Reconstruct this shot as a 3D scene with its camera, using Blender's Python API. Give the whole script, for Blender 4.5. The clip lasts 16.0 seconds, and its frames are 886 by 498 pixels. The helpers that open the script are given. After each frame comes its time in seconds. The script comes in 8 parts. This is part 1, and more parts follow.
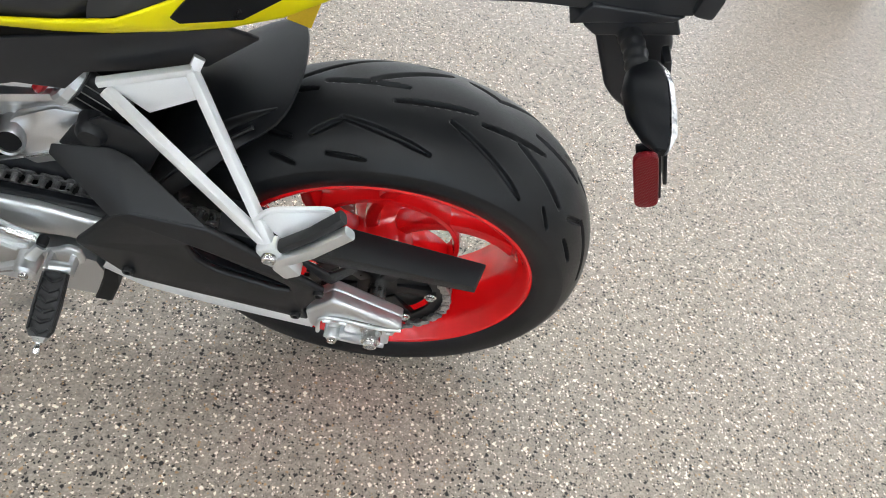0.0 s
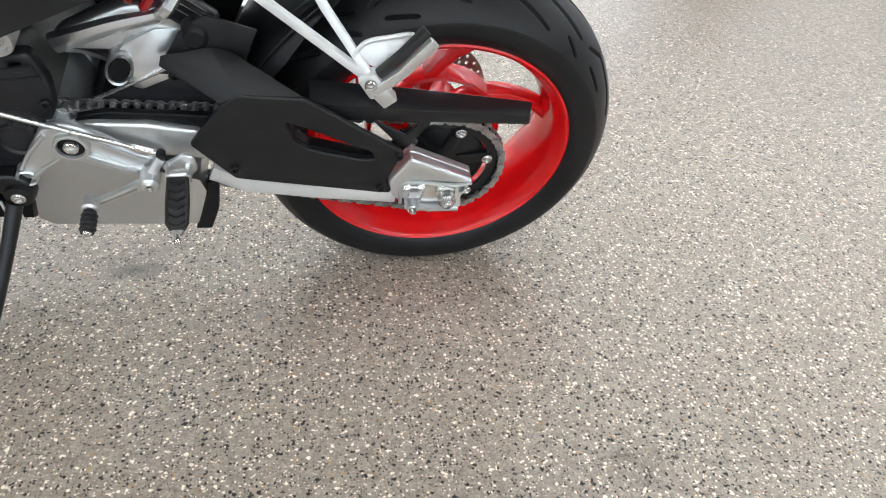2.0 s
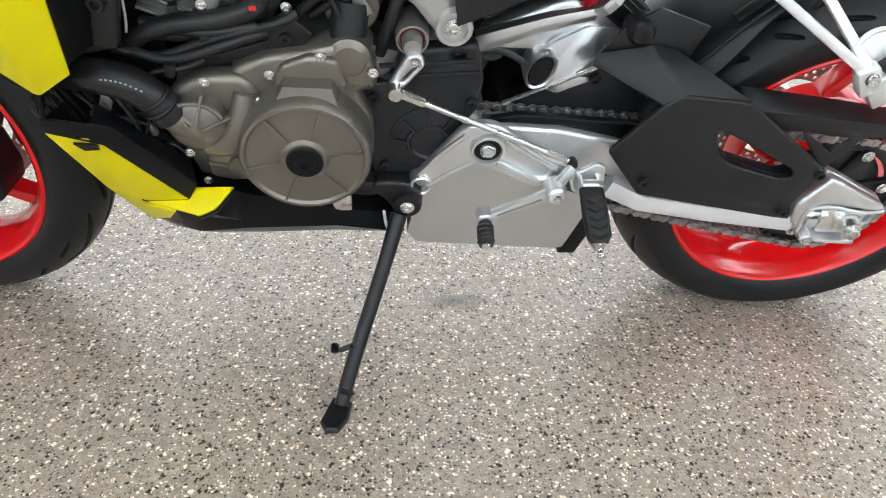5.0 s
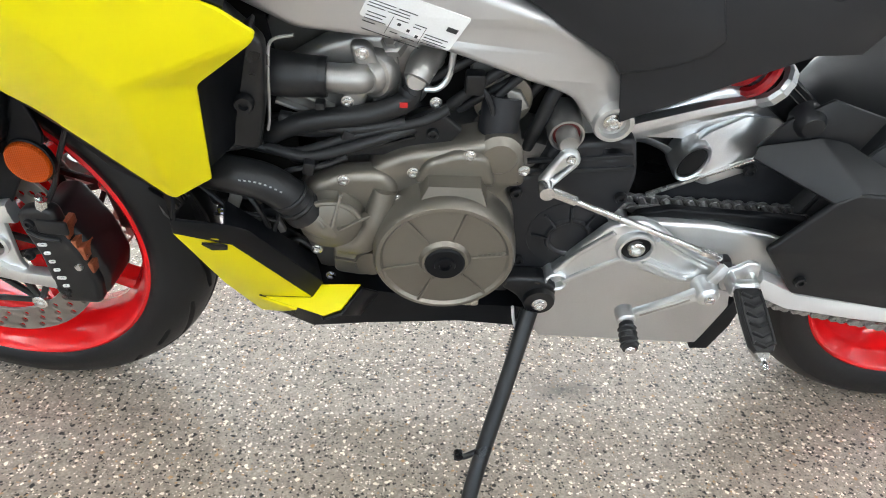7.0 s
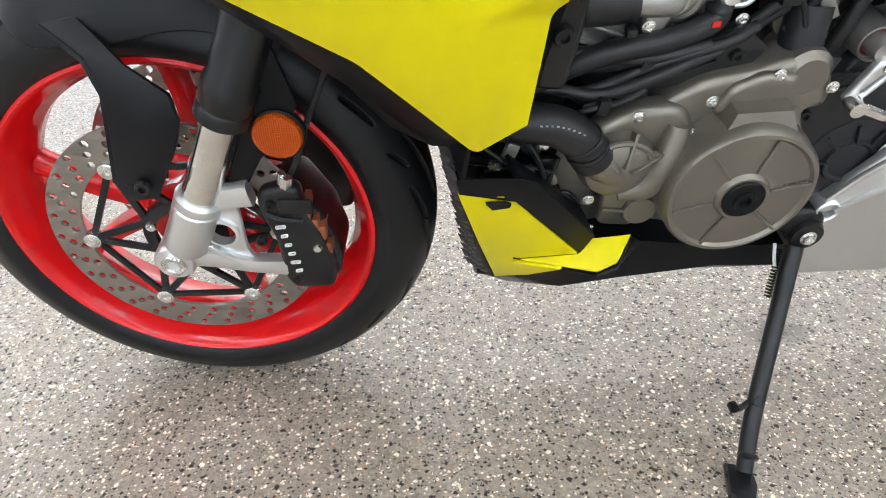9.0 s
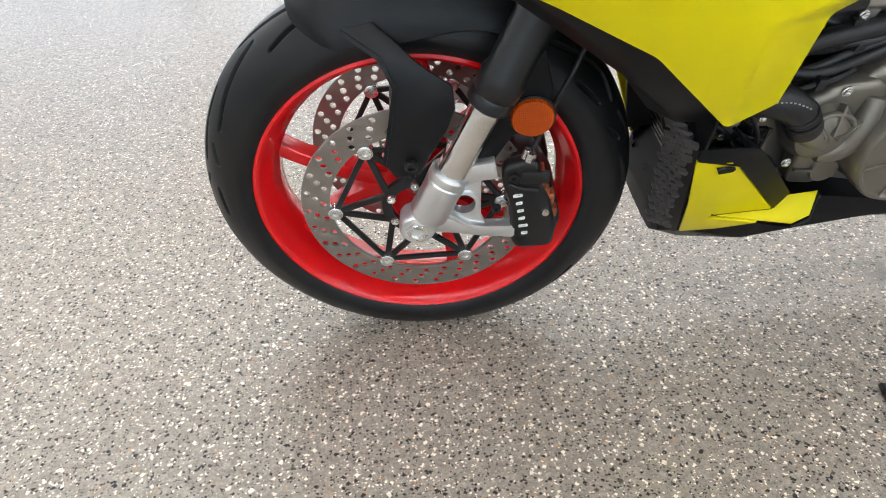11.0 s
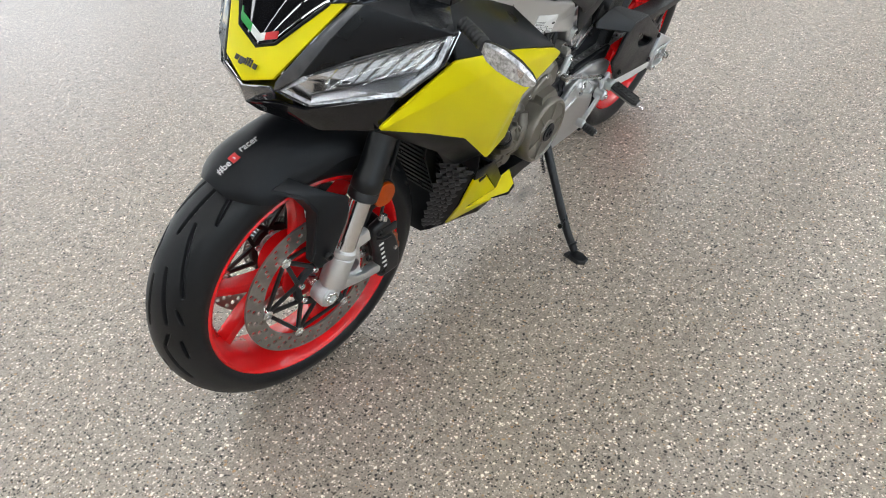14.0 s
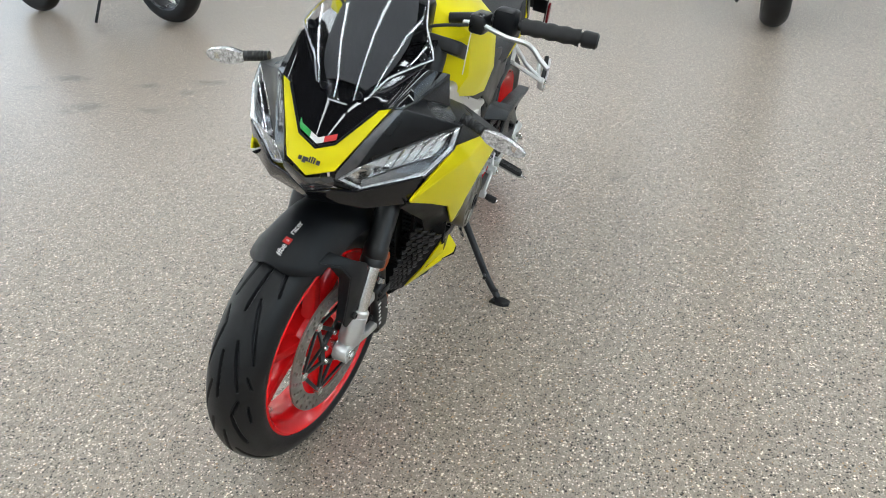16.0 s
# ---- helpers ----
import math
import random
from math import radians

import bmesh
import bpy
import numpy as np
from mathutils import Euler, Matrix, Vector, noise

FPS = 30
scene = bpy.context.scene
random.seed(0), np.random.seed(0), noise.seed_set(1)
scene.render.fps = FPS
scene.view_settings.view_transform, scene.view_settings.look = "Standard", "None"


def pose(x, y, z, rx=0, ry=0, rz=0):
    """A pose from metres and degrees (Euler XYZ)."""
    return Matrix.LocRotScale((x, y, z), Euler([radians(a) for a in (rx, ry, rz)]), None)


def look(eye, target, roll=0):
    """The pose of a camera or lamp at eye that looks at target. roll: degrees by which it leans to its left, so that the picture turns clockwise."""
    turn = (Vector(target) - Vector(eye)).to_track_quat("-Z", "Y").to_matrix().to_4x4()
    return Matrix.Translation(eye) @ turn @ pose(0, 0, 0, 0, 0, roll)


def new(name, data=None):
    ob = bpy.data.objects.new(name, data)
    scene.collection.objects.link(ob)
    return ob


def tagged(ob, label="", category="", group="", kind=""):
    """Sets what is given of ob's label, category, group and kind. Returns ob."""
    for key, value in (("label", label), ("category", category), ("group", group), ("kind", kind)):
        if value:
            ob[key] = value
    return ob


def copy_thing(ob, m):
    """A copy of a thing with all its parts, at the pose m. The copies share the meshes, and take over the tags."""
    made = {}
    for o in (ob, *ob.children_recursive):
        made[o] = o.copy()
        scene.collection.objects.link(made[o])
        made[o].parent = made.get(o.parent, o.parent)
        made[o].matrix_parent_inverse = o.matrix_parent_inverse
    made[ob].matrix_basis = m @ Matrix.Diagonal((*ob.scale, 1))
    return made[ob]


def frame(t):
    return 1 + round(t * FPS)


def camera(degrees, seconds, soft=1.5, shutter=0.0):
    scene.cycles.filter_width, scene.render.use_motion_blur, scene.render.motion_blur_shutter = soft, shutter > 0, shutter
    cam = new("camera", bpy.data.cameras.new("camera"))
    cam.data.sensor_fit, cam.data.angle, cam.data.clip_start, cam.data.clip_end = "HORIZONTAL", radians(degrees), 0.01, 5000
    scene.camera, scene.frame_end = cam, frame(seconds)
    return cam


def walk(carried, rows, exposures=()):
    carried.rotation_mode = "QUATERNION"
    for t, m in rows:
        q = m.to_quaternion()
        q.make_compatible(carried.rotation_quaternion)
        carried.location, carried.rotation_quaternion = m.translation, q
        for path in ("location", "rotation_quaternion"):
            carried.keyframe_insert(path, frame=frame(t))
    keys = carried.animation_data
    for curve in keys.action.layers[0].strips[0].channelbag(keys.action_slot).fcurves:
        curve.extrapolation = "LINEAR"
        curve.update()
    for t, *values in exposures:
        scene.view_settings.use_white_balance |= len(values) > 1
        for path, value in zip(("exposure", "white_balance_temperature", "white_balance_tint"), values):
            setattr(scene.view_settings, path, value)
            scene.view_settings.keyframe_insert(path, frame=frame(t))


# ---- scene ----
cam = camera(62.4, 16.0, 1.0)
PATH = [
    (0, (-0.082, -0.808, 1.067), (0.242, 0.627, -0.288), 19.2),
    (0.5, (-0.05, -0.919, 1.039), (0.147, 0.599, -0.248), 9.7),
    (1, (-0.061, -0.975, 0.977), (0.115, 0.543, -0.313), 4.2),
    (1.5, (-0.17, -1.072, 0.955), (0.112, 0.433, -0.332), 4.6),
    (2, (-0.224, -1.112, 0.906), (0.156, 0.43, -0.309), 6.2),
    (2.5, (-0.28, -1.163, 0.833), (0.116, 0.407, -0.341), 6.2),
    (3, (-0.332, -1.153, 0.782), (0.033, 0.448, -0.361), 5.2),
    (3.5, (-0.448, -1.111, 0.741), (-0.143, 0.522, -0.374), 4.3),
    (4, (-0.558, -1.086, 0.738), (-0.303, 0.572, -0.351), 3.9),
    (4.2, (-0.59, -1.079, 0.738), (-0.36, 0.588, -0.343), 3.7),
    (6.3, (-0.747, -0.921, 0.754), (-0.585, 0.813, -0.229), 4.6),
    (6.5, (-0.764, -0.922, 0.757), (-0.611, 0.818, -0.217), 4.4),
    (7, (-0.807, -0.905, 0.768), (-0.677, 0.837, -0.205), 3.8),
    (7.5, (-0.871, -0.841, 0.758), (-0.763, 0.898, -0.224), 2.7),
    (8, (-0.927, -0.823, 0.759), (-0.827, 0.905, -0.243), 1.3),
    (8.5, (-0.997, -0.82, 0.753), (-0.906, 0.895, -0.272), -0.7),
    (9, (-1.11, -0.838, 0.707), (-0.971, 0.872, -0.321), -1.9),
    (9.5, (-1.21, -0.851, 0.678), (-1.054, 0.86, -0.348), -2.9),
    (10, (-1.264, -0.856, 0.673), (-1.119, 0.847, -0.366), -3.3),
    (10.2, (-1.29, -0.856, 0.683), (-1.149, 0.838, -0.371), -3.5),
    (12.3, (-1.638, -1.043, 1.033), (-1.104, 0.451, -0.185), -5.0),
    (12.5, (-1.675, -1.04, 1.064), (-1.025, 0.404, -0.158), -5.9),
    (13, (-1.804, -0.967, 1.105), (-0.9, 0.329, -0.121), -8.3),
    (13.5, (-1.914, -0.945, 1.136), (-0.845, 0.23, -0.079), -8.1),
    (14, (-2.035, -0.971, 1.15), (-0.819, 0.084, -0.037), -6.2),
    (14.5, (-2.159, -0.957, 1.186), (-0.824, -0.034, 0.018), -5.4),
    (15, (-2.282, -0.853, 1.221), (-0.845, -0.052, 0.083), -5.7),
    (15.5, (-2.405, -0.772, 1.244), (-0.868, -0.091, 0.161), -5.2),
    (16, (-2.516, -0.755, 1.284), (-0.893, -0.158, 0.279), -3.6),
]
walk(cam, [(t, look(eye, target, roll)) for t, eye, target, roll in PATH], [(0, 0.24, 6500, 10), (3, 0.32, 6500, 10), (4.2, 0.44, 6500, 10), (7, 0.66, 6500, 10), (9, 0.58, 6500, 11), (10.2, 0.44, 6500, 11), (12.3, 0.19, 6500, 10), (14.2, 0.08, 6500, 10), (16, 0.03, 6400, 7)])

# ---- world and light ----
world = bpy.data.worlds.new("world")
scene.world = world
world.use_nodes = True
wn = world.node_tree.nodes
sky = wn.new("ShaderNodeTexSky")
sky.sky_type, sky.sun_disc, sky.sun_elevation, sky.sun_rotation = "NISHITA", False, radians(38), radians(20)
wn["Background"].inputs["Strength"].default_value = 0.14
world.node_tree.links.new(sky.outputs["Color"], wn["Background"].inputs["Color"])
TUBE_GLOW = 14.6
# power of the fill lamps added in the window openings
SOUTH_FILL, NORTH_DAY = 30.0, 18.0


# ---- materials ----
def principled(name):
    m = bpy.data.materials.new(name)
    m.use_nodes = True
    return m, m.node_tree.nodes, m.node_tree.links, m.node_tree.nodes["Principled BSDF"]


def surface(name, color, rough=0.5, metal=0.0, grain=400.0, bump=0.0, vary=0.06, patch=9.0, coat=0.0, rvary=0.08, spec=0.5):
    """A plain surface with two scales of variation: fine grain (relief, colour) and soft patches (colour, gloss)."""
    m, n, l, b = principled(name)
    tc = n.new("ShaderNodeTexCoord")
    fine, soft = n.new("ShaderNodeTexNoise"), n.new("ShaderNodeTexNoise")
    fine.inputs["Scale"].default_value, fine.inputs["Detail"].default_value = grain, 3
    soft.inputs["Scale"].default_value, soft.inputs["Detail"].default_value = patch, 5
    for t in (fine, soft):
        l.new(tc.outputs["Object"], t.inputs["Vector"])
    both = n.new("ShaderNodeMath")
    both.operation = "ADD"
    l.new(fine.outputs["Fac"], both.inputs[0])
    l.new(soft.outputs["Fac"], both.inputs[1])
    span = n.new("ShaderNodeMapRange")
    span.inputs["From Min"].default_value, span.inputs["From Max"].default_value = 0.7, 1.3
    span.inputs["To Min"].default_value, span.inputs["To Max"].default_value = 1 - vary * 2, 1 + vary * 2
    l.new(both.outputs[0], span.inputs["Value"])
    mul = n.new("ShaderNodeMix")
    mul.data_type, mul.blend_type = "RGBA", "MULTIPLY"
    mul.inputs["Factor"].default_value = 1
    mul.inputs["A"].default_value = (*color, 1)
    l.new(span.outputs["Result"], mul.inputs["B"])
    l.new(mul.outputs["Result"], b.inputs["Base Color"])
    rr = n.new("ShaderNodeMapRange")
    rr.inputs["From Min"].default_value, rr.inputs["From Max"].default_value = 0.3, 0.7
    rr.inputs["To Min"].default_value, rr.inputs["To Max"].default_value = max(0.02, rough - rvary), min(1, rough + rvary)
    l.new(soft.outputs["Fac"], rr.inputs["Value"])
    l.new(rr.outputs["Result"], b.inputs["Roughness"])
    b.inputs["Metallic"].default_value = metal
    b.inputs["Coat Weight"].default_value = coat
    b.inputs["Coat Roughness"].default_value = 0.06
    b.inputs["Specular IOR Level"].default_value = spec
    if bump:
        bp = n.new("ShaderNodeBump")
        bp.inputs["Strength"].default_value, bp.inputs["Distance"].default_value = bump, 0.0006
        l.new(fine.outputs["Fac"], bp.inputs["Height"])
        l.new(bp.outputs["Normal"], b.inputs["Normal"])
    return m


def clear(name, color, rough=0.03, ior=1.45):
    m, n, l, b = principled(name)
    b.inputs["Base Color"].default_value = (*color, 1)
    b.inputs["Roughness"].default_value = rough
    b.inputs["Transmission Weight"].default_value = 1
    b.inputs["IOR"].default_value = ior
    return m


def glow(name, color, strength):
    m, n, l, b = principled(name)
    b.inputs["Base Color"].default_value = (*color, 1)
    b.inputs["Emission Color"].default_value = (*color, 1)
    b.inputs["Emission Strength"].default_value = strength
    return m


M_YELLOW = surface("yellow_paint", (0.76, 0.66, 0.003), 0.33, 0, 900, 0.0, 0.004, 5, rvary=0.01, spec=0.2)
M_RED = surface("red_rim_paint", (0.74, 0.008, 0.010), 0.16, 0, 700, 0.0, 0.02, 12, coat=0.35, rvary=0.03, spec=0.3)
M_SPRING = surface("red_spring_paint", (0.42, 0.012, 0.018), 0.3, 0, 500, 0.05, 0.06)
M_BLACK = surface("matt_black_plastic", (0.0052, 0.0058, 0.0070), 0.34, 0, 1500, 0.10, 0.10, 14, spec=0.17)
M_GUARD = surface("grained_black_plastic", (0.0085, 0.0092, 0.0106), 0.40, 0, 2200, 0.30, 0.12, 11, spec=0.4)
M_SIDE = surface("satin_dark_plastic", (0.0135, 0.0145, 0.0170), 0.40, 0, 1500, 0.12, 0.10, 14, spec=0.4)
M_GLOSS = surface("gloss_black_paint", (0.005, 0.005, 0.006), 0.03, 0, 300, 0.0, 0.05, 10, rvary=0.01)
M_BLACKMETAL = surface("satin_black_metal", (0.009, 0.0095, 0.0105), 0.34, 0.1, 900, 0.12, 0.12, 20, spec=0.45)
M_DARK = surface("dark_recess_plastic", (0.005, 0.005, 0.0055), 0.6, 0, 500, 0.1, 0.15, 12, spec=0.3)
M_SILVER = surface("silver_frame_paint", (0.50, 0.49, 0.475), 0.33, 0.6, 1800, 0.06, 0.03, 8)
M_ALU = surface("cast_aluminium", (0.70, 0.71, 0.71), 0.32, 0.85, 1200, 0.03, 0.03, 15, rvary=0.04)
M_SATIN = surface("satin_aluminium_sheet", (0.66, 0.67, 0.68), 0.30, 0.9, 700, 0.02, 0.03, 6, rvary=0.04)
M_PALE = surface("pale_silver_paint", (0.74, 0.74, 0.735), 0.36, 0.35, 900, 0.05, 0.02, 10, rvary=0.04)
M_CHROME = surface("polished_steel", (0.72, 0.71, 0.69), 0.16, 1.0, 600, 0.02, 0.05, 30)
M_SEAL = surface("dark_red_seal", (0.10, 0.008, 0.008), 0.5, 0, 500, 0.05, 0.06)
M_POLISH = surface("brushed_polished_aluminium", (0.62, 0.62, 0.62), 0.30, 0.95, 700, 0.0, 0.03, 12, rvary=0.03)
M_STEEL = surface("bright_zinc_bolt", (0.72, 0.71, 0.69), 0.26, 0.95, 900, 0.0, 0.02, 20, rvary=0.03)
M_DISC = surface("ground_steel_disc", (0.30, 0.28, 0.255), 0.38, 0.85, 1500, 0.06, 0.06, 20)
M_CHAIN = surface("oiled_chain_steel", (0.36, 0.355, 0.35), 0.33, 0.9, 900, 0.05, 0.25, 60)
M_BRONZE = surface("bronze_engine_paint", (0.205, 0.188, 0.158), 0.34, 0.7, 1700, 0.06, 0.03, 14, rvary=0.05)
M_CASE = surface("grey_crankcase_casting", (0.36, 0.35, 0.33), 0.38, 0.8, 1100, 0.08, 0.06, 18)
M_RUBBER = surface("tyre_rubber", (0.0085, 0.0089, 0.0098), 0.40, 0, 1300, 0.2, 0.18, 10, spec=0.32)
M_HOSE = surface("black_hose_rubber", (0.0135, 0.0140, 0.0150), 0.42, 0, 900, 0.2, 0.15, 20, spec=0.4)
M_PEG = surface("peg_rubber", (0.012, 0.012, 0.0125), 0.55, 0, 900, 0.2, 0.15, 20)
M_COPPER = surface("copper_brake_pad", (0.32, 0.10, 0.045), 0.45, 0.5, 800, 0.2, 0.2, 60)
M_WHITE = surface("white_print", (0.78, 0.78, 0.76), 0.4, 0, 500, 0, 0.02)
M_FADED = surface("faded_grey_print", (0.30, 0.30, 0.30), 0.5, 0, 500, 0, 0.02)
M_INK = surface("dark_print", (0.03, 0.03, 0.03), 0.5, 0, 500, 0, 0.02)
M_REDPRINT = surface("red_print", (0.62, 0.02, 0.02), 0.4, 0, 500, 0, 0.02)
M_GREENPRINT = surface("green_print", (0.02, 0.33, 0.06), 0.4, 0, 500, 0, 0.02)
M_TAG = surface("yellow_tag_card", (0.75, 0.50, 0.02), 0.6, 0, 500, 0, 0.03)
M_FENDER = surface("satin_black_fender_plastic", (0.0048, 0.0055, 0.0070), 0.42, 0, 1500, 0.10, 0.10, 14, spec=0.28)
M_BROW = surface("satin_black_cowl_plastic", (0.0045, 0.0052, 0.0065), 0.30, 0, 1500, 0.10, 0.10, 14, spec=0.30)
M_VANE = surface("dark_grey_plastic", (0.040, 0.040, 0.042), 0.42, 0, 900, 0.1, 0.10, 20, spec=0.4)
M_GUIDE = surface("clear_light_guide", (0.045, 0.045, 0.048), 0.10, 0.0, 60, 0.0, 0.10, 40, coat=1.0, spec=0.7)
M_HOOD = surface("matt_grey_plastic", (0.065, 0.065, 0.068), 0.6, 0, 900, 0.15, 0.08, 20, spec=0.4)
M_LENS = clear("clear_lens", (0.97, 0.98, 1.0), 0.03, 1.4)
M_SCREEN = clear("smoked_windscreen", (0.66, 0.67, 0.69), 0.012, 1.45)
M_SEAT = surface("black_seat_vinyl", (0.02, 0.02, 0.022), 0.55, 0, 900, 0.35, 0.1, 10)
M_CEIL = surface("dark_painted_ceiling", (0.035, 0.035, 0.036), 0.85, 0, 120, 0.2, 0.03, 2)
M_WALL = surface("off_white_wall_paint", (0.62, 0.65, 0.68), 0.8, 0, 150, 0.15, 0.03, 1.5)
M_FIXTURE = surface("white_enamel", (0.75, 0.75, 0.74), 0.4, 0, 200, 0, 0.02)
M_TUBE = glow("tube_glow", (0.93, 0.97, 1.0), TUBE_GLOW)


def reflector_material(name, color):
    """Moulded prism reflector: a fine square pattern in the relief."""
    m, n, l, b = principled(name)
    tc, w1, bp = n.new("ShaderNodeTexCoord"), n.new("ShaderNodeTexVoronoi"), n.new("ShaderNodeBump")
    w1.inputs["Scale"].default_value = 420
    w1.inputs["Randomness"].default_value = 0.1
    l.new(tc.outputs["Object"], w1.inputs["Vector"])
    l.new(w1.outputs["Distance"], bp.inputs["Height"])
    bp.inputs["Strength"].default_value, bp.inputs["Distance"].default_value = 0.8, 0.001
    l.new(bp.outputs["Normal"], b.inputs["Normal"])
    mix = n.new("ShaderNodeMix")
    mix.data_type = "RGBA"
    mix.inputs["A"].default_value = (*color, 1)
    mix.inputs["B"].default_value = (*[c * 0.45 for c in color], 1)
    l.new(w1.outputs["Distance"], mix.inputs["Factor"])
    l.new(mix.outputs["Result"], b.inputs["Base Color"])
    b.inputs["Roughness"].default_value = 0.3
    b.inputs["Coat Weight"].default_value = 0.08
    b.inputs["Specular IOR Level"].default_value = 0.2
    b.inputs["Coat Roughness"].default_value = 0.04
    return m


M_AMBER = reflector_material("amber_reflector", (0.60, 0.085, 0.004))
M_REDREFL = reflector_material("red_reflector", (0.20, 0.001, 0.006))


def floor_material():
    """Grey epoxy floor with broadcast flakes: black, white, tan chips of 2 to 7 mm under a clear coat."""
    m, n, l, b = principled("flake_epoxy_floor")
    tc = n.new("ShaderNodeTexCoord")

    def chips(scale, low, high, seed):
        mp = n.new("ShaderNodeMapping")
        mp.inputs["Location"].default_value = (seed, seed * 0.7, 0)
        l.new(tc.outputs["Object"], mp.inputs["Vector"])
        wob = n.new("ShaderNodeTexNoise")
        wob.inputs["Scale"].default_value = scale * 1.7
        l.new(mp.outputs["Vector"], wob.inputs["Vector"])
        add = n.new("ShaderNodeMix")
        add.data_type, add.blend_type = "RGBA", "LINEAR_LIGHT"
        add.inputs["Factor"].default_value = 0.35 / scale
        l.new(mp.outputs["Vector"], add.inputs["A"])
        l.new(wob.outputs["Color"], add.inputs["B"])
        v = n.new("ShaderNodeTexVoronoi")
        v.inputs["Scale"].default_value = scale
        v.distance = "MANHATTAN"
        l.new(add.outputs["Result"], v.inputs["Vector"])
        sep = n.new("ShaderNodeSeparateColor")
        l.new(v.outputs["Color"], sep.inputs["Color"])
        size = n.new("ShaderNodeMapRange")
        size.inputs["To Min"].default_value, size.inputs["To Max"].default_value = low, high
        l.new(sep.outputs["Green"], size.inputs["Value"])
        inside = n.new("ShaderNodeMath")
        inside.operation = "LESS_THAN"
        l.new(v.outputs["Distance"], inside.inputs[0])
        l.new(size.outputs["Result"], inside.inputs[1])
        return inside.outputs[0], sep.outputs["Red"]

    def over(base, fac, color):
        x = n.new("ShaderNodeMix")
        x.data_type = "RGBA"
        l.new(fac, x.inputs["Factor"])
        l.new(base, x.inputs["A"])
        if isinstance(color, tuple):
            x.inputs["B"].default_value = (*color, 1)
        else:
            l.new(color, x.inputs["B"])
        return x.outputs["Result"]

    def ramp(value, stops):
        r = n.new("ShaderNodeValToRGB")
        r.color_ramp.interpolation = "CONSTANT"
        for i, (at, c) in enumerate(stops):
            e = r.color_ramp.elements[i] if i < 2 else r.color_ramp.elements.new(at)
            e.position, e.color = at, (*c, 1)
        l.new(value, r.inputs["Fac"])
        return r.outputs["Color"]

    big = n.new("ShaderNodeTexNoise")
    big.inputs["Scale"].default_value, big.inputs["Detail"].default_value = 1.1, 4
    l.new(tc.outputs["Object"], big.inputs["Vector"])
    base = n.new("ShaderNodeMix")
    base.data_type = "RGBA"
    base.inputs["A"].default_value = (0.334, 0.277, 0.225, 1)
    base.inputs["B"].default_value = (0.384, 0.323, 0.266, 1)
    l.new(big.outputs["Fac"], base.inputs["Factor"])
    col = base.outputs["Result"]
    grit = n.new("ShaderNodeTexNoise")
    grit.inputs["Scale"].default_value, grit.inputs["Detail"].default_value = 230, 4
    l.new(tc.outputs["Object"], grit.inputs["Vector"])
    gr = n.new("ShaderNodeMapRange")
    gr.inputs["From Min"].default_value, gr.inputs["From Max"].default_value = 0.3, 0.7
    gr.inputs["To Min"].default_value, gr.inputs["To Max"].default_value = 0.72, 1.28
    l.new(grit.outputs["Fac"], gr.inputs["Value"])
    x = n.new("ShaderNodeMix")
    x.data_type, x.blend_type = "RGBA", "MULTIPLY"
    x.inputs["Factor"].default_value = 1
    l.new(col, x.inputs["A"])
    l.new(gr.outputs["Result"], x.inputs["B"])
    col = x.outputs["Result"]
    for scale, low, high, seed in ((190, -0.12, 0.64, 3.1), (115, -0.05, 0.56, 7.7), (135, -0.2, 0.58, 1.3), (250, -0.15, 0.60, 5.9)):
        fac, pick = chips(scale, low, high, seed)
        col = over(col, fac, ramp(pick, [(0.0, (0.017, 0.014, 0.012)), (0.28, (0.083, 0.066, 0.048)), (0.40, (0.267, 0.219, 0.177)), (0.52, (0.467, 0.396, 0.330)), (0.66, (0.966, 0.860, 0.733)), (0.92, (0.462, 0.280, 0.145))]))
    # larger black and white flakes, scattered singly
    for scale, low, high, seed, stops in ((100, -0.55, 0.50, 12.4, [(0.0, (0.013, 0.011, 0.010)), (0.62, (0.997, 0.900, 0.791))]), (118, -0.55, 0.50, 15.8, [(0.0, (0.021, 0.018, 0.015)), (0.40, (0.997, 0.900, 0.791))])):
        fac, pick = chips(scale, low, high, seed)
        col = over(col, fac, ramp(pick, stops))
    mott = n.new("ShaderNodeTexNoise")
    mott.inputs["Scale"].default_value, mott.inputs["Detail"].default_value, mott.inputs["Roughness"].default_value = 55, 5, 0.7
    l.new(tc.outputs["Object"], mott.inputs["Vector"])
    mm = n.new("ShaderNodeMapRange")
    mm.inputs["From Min"].default_value, mm.inputs["From Max"].default_value = 0.35, 0.65
    mm.inputs["To Min"].default_value, mm.inputs["To Max"].default_value = 0.76, 1.24
    l.new(mott.outputs["Fac"], mm.inputs["Value"])
    y = n.new("ShaderNodeMix")
    y.data_type, y.blend_type = "RGBA", "MULTIPLY"
    y.inputs["Factor"].default_value = 1
    l.new(col, y.inputs["A"])
    l.new(mm.outputs["Result"], y.inputs["B"])
    col = y.outputs["Result"]
    # soft dark smudges: ellipses with noise-warped edges
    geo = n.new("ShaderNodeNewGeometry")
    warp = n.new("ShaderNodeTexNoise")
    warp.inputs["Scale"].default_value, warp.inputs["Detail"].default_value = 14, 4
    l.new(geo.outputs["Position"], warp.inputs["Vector"])
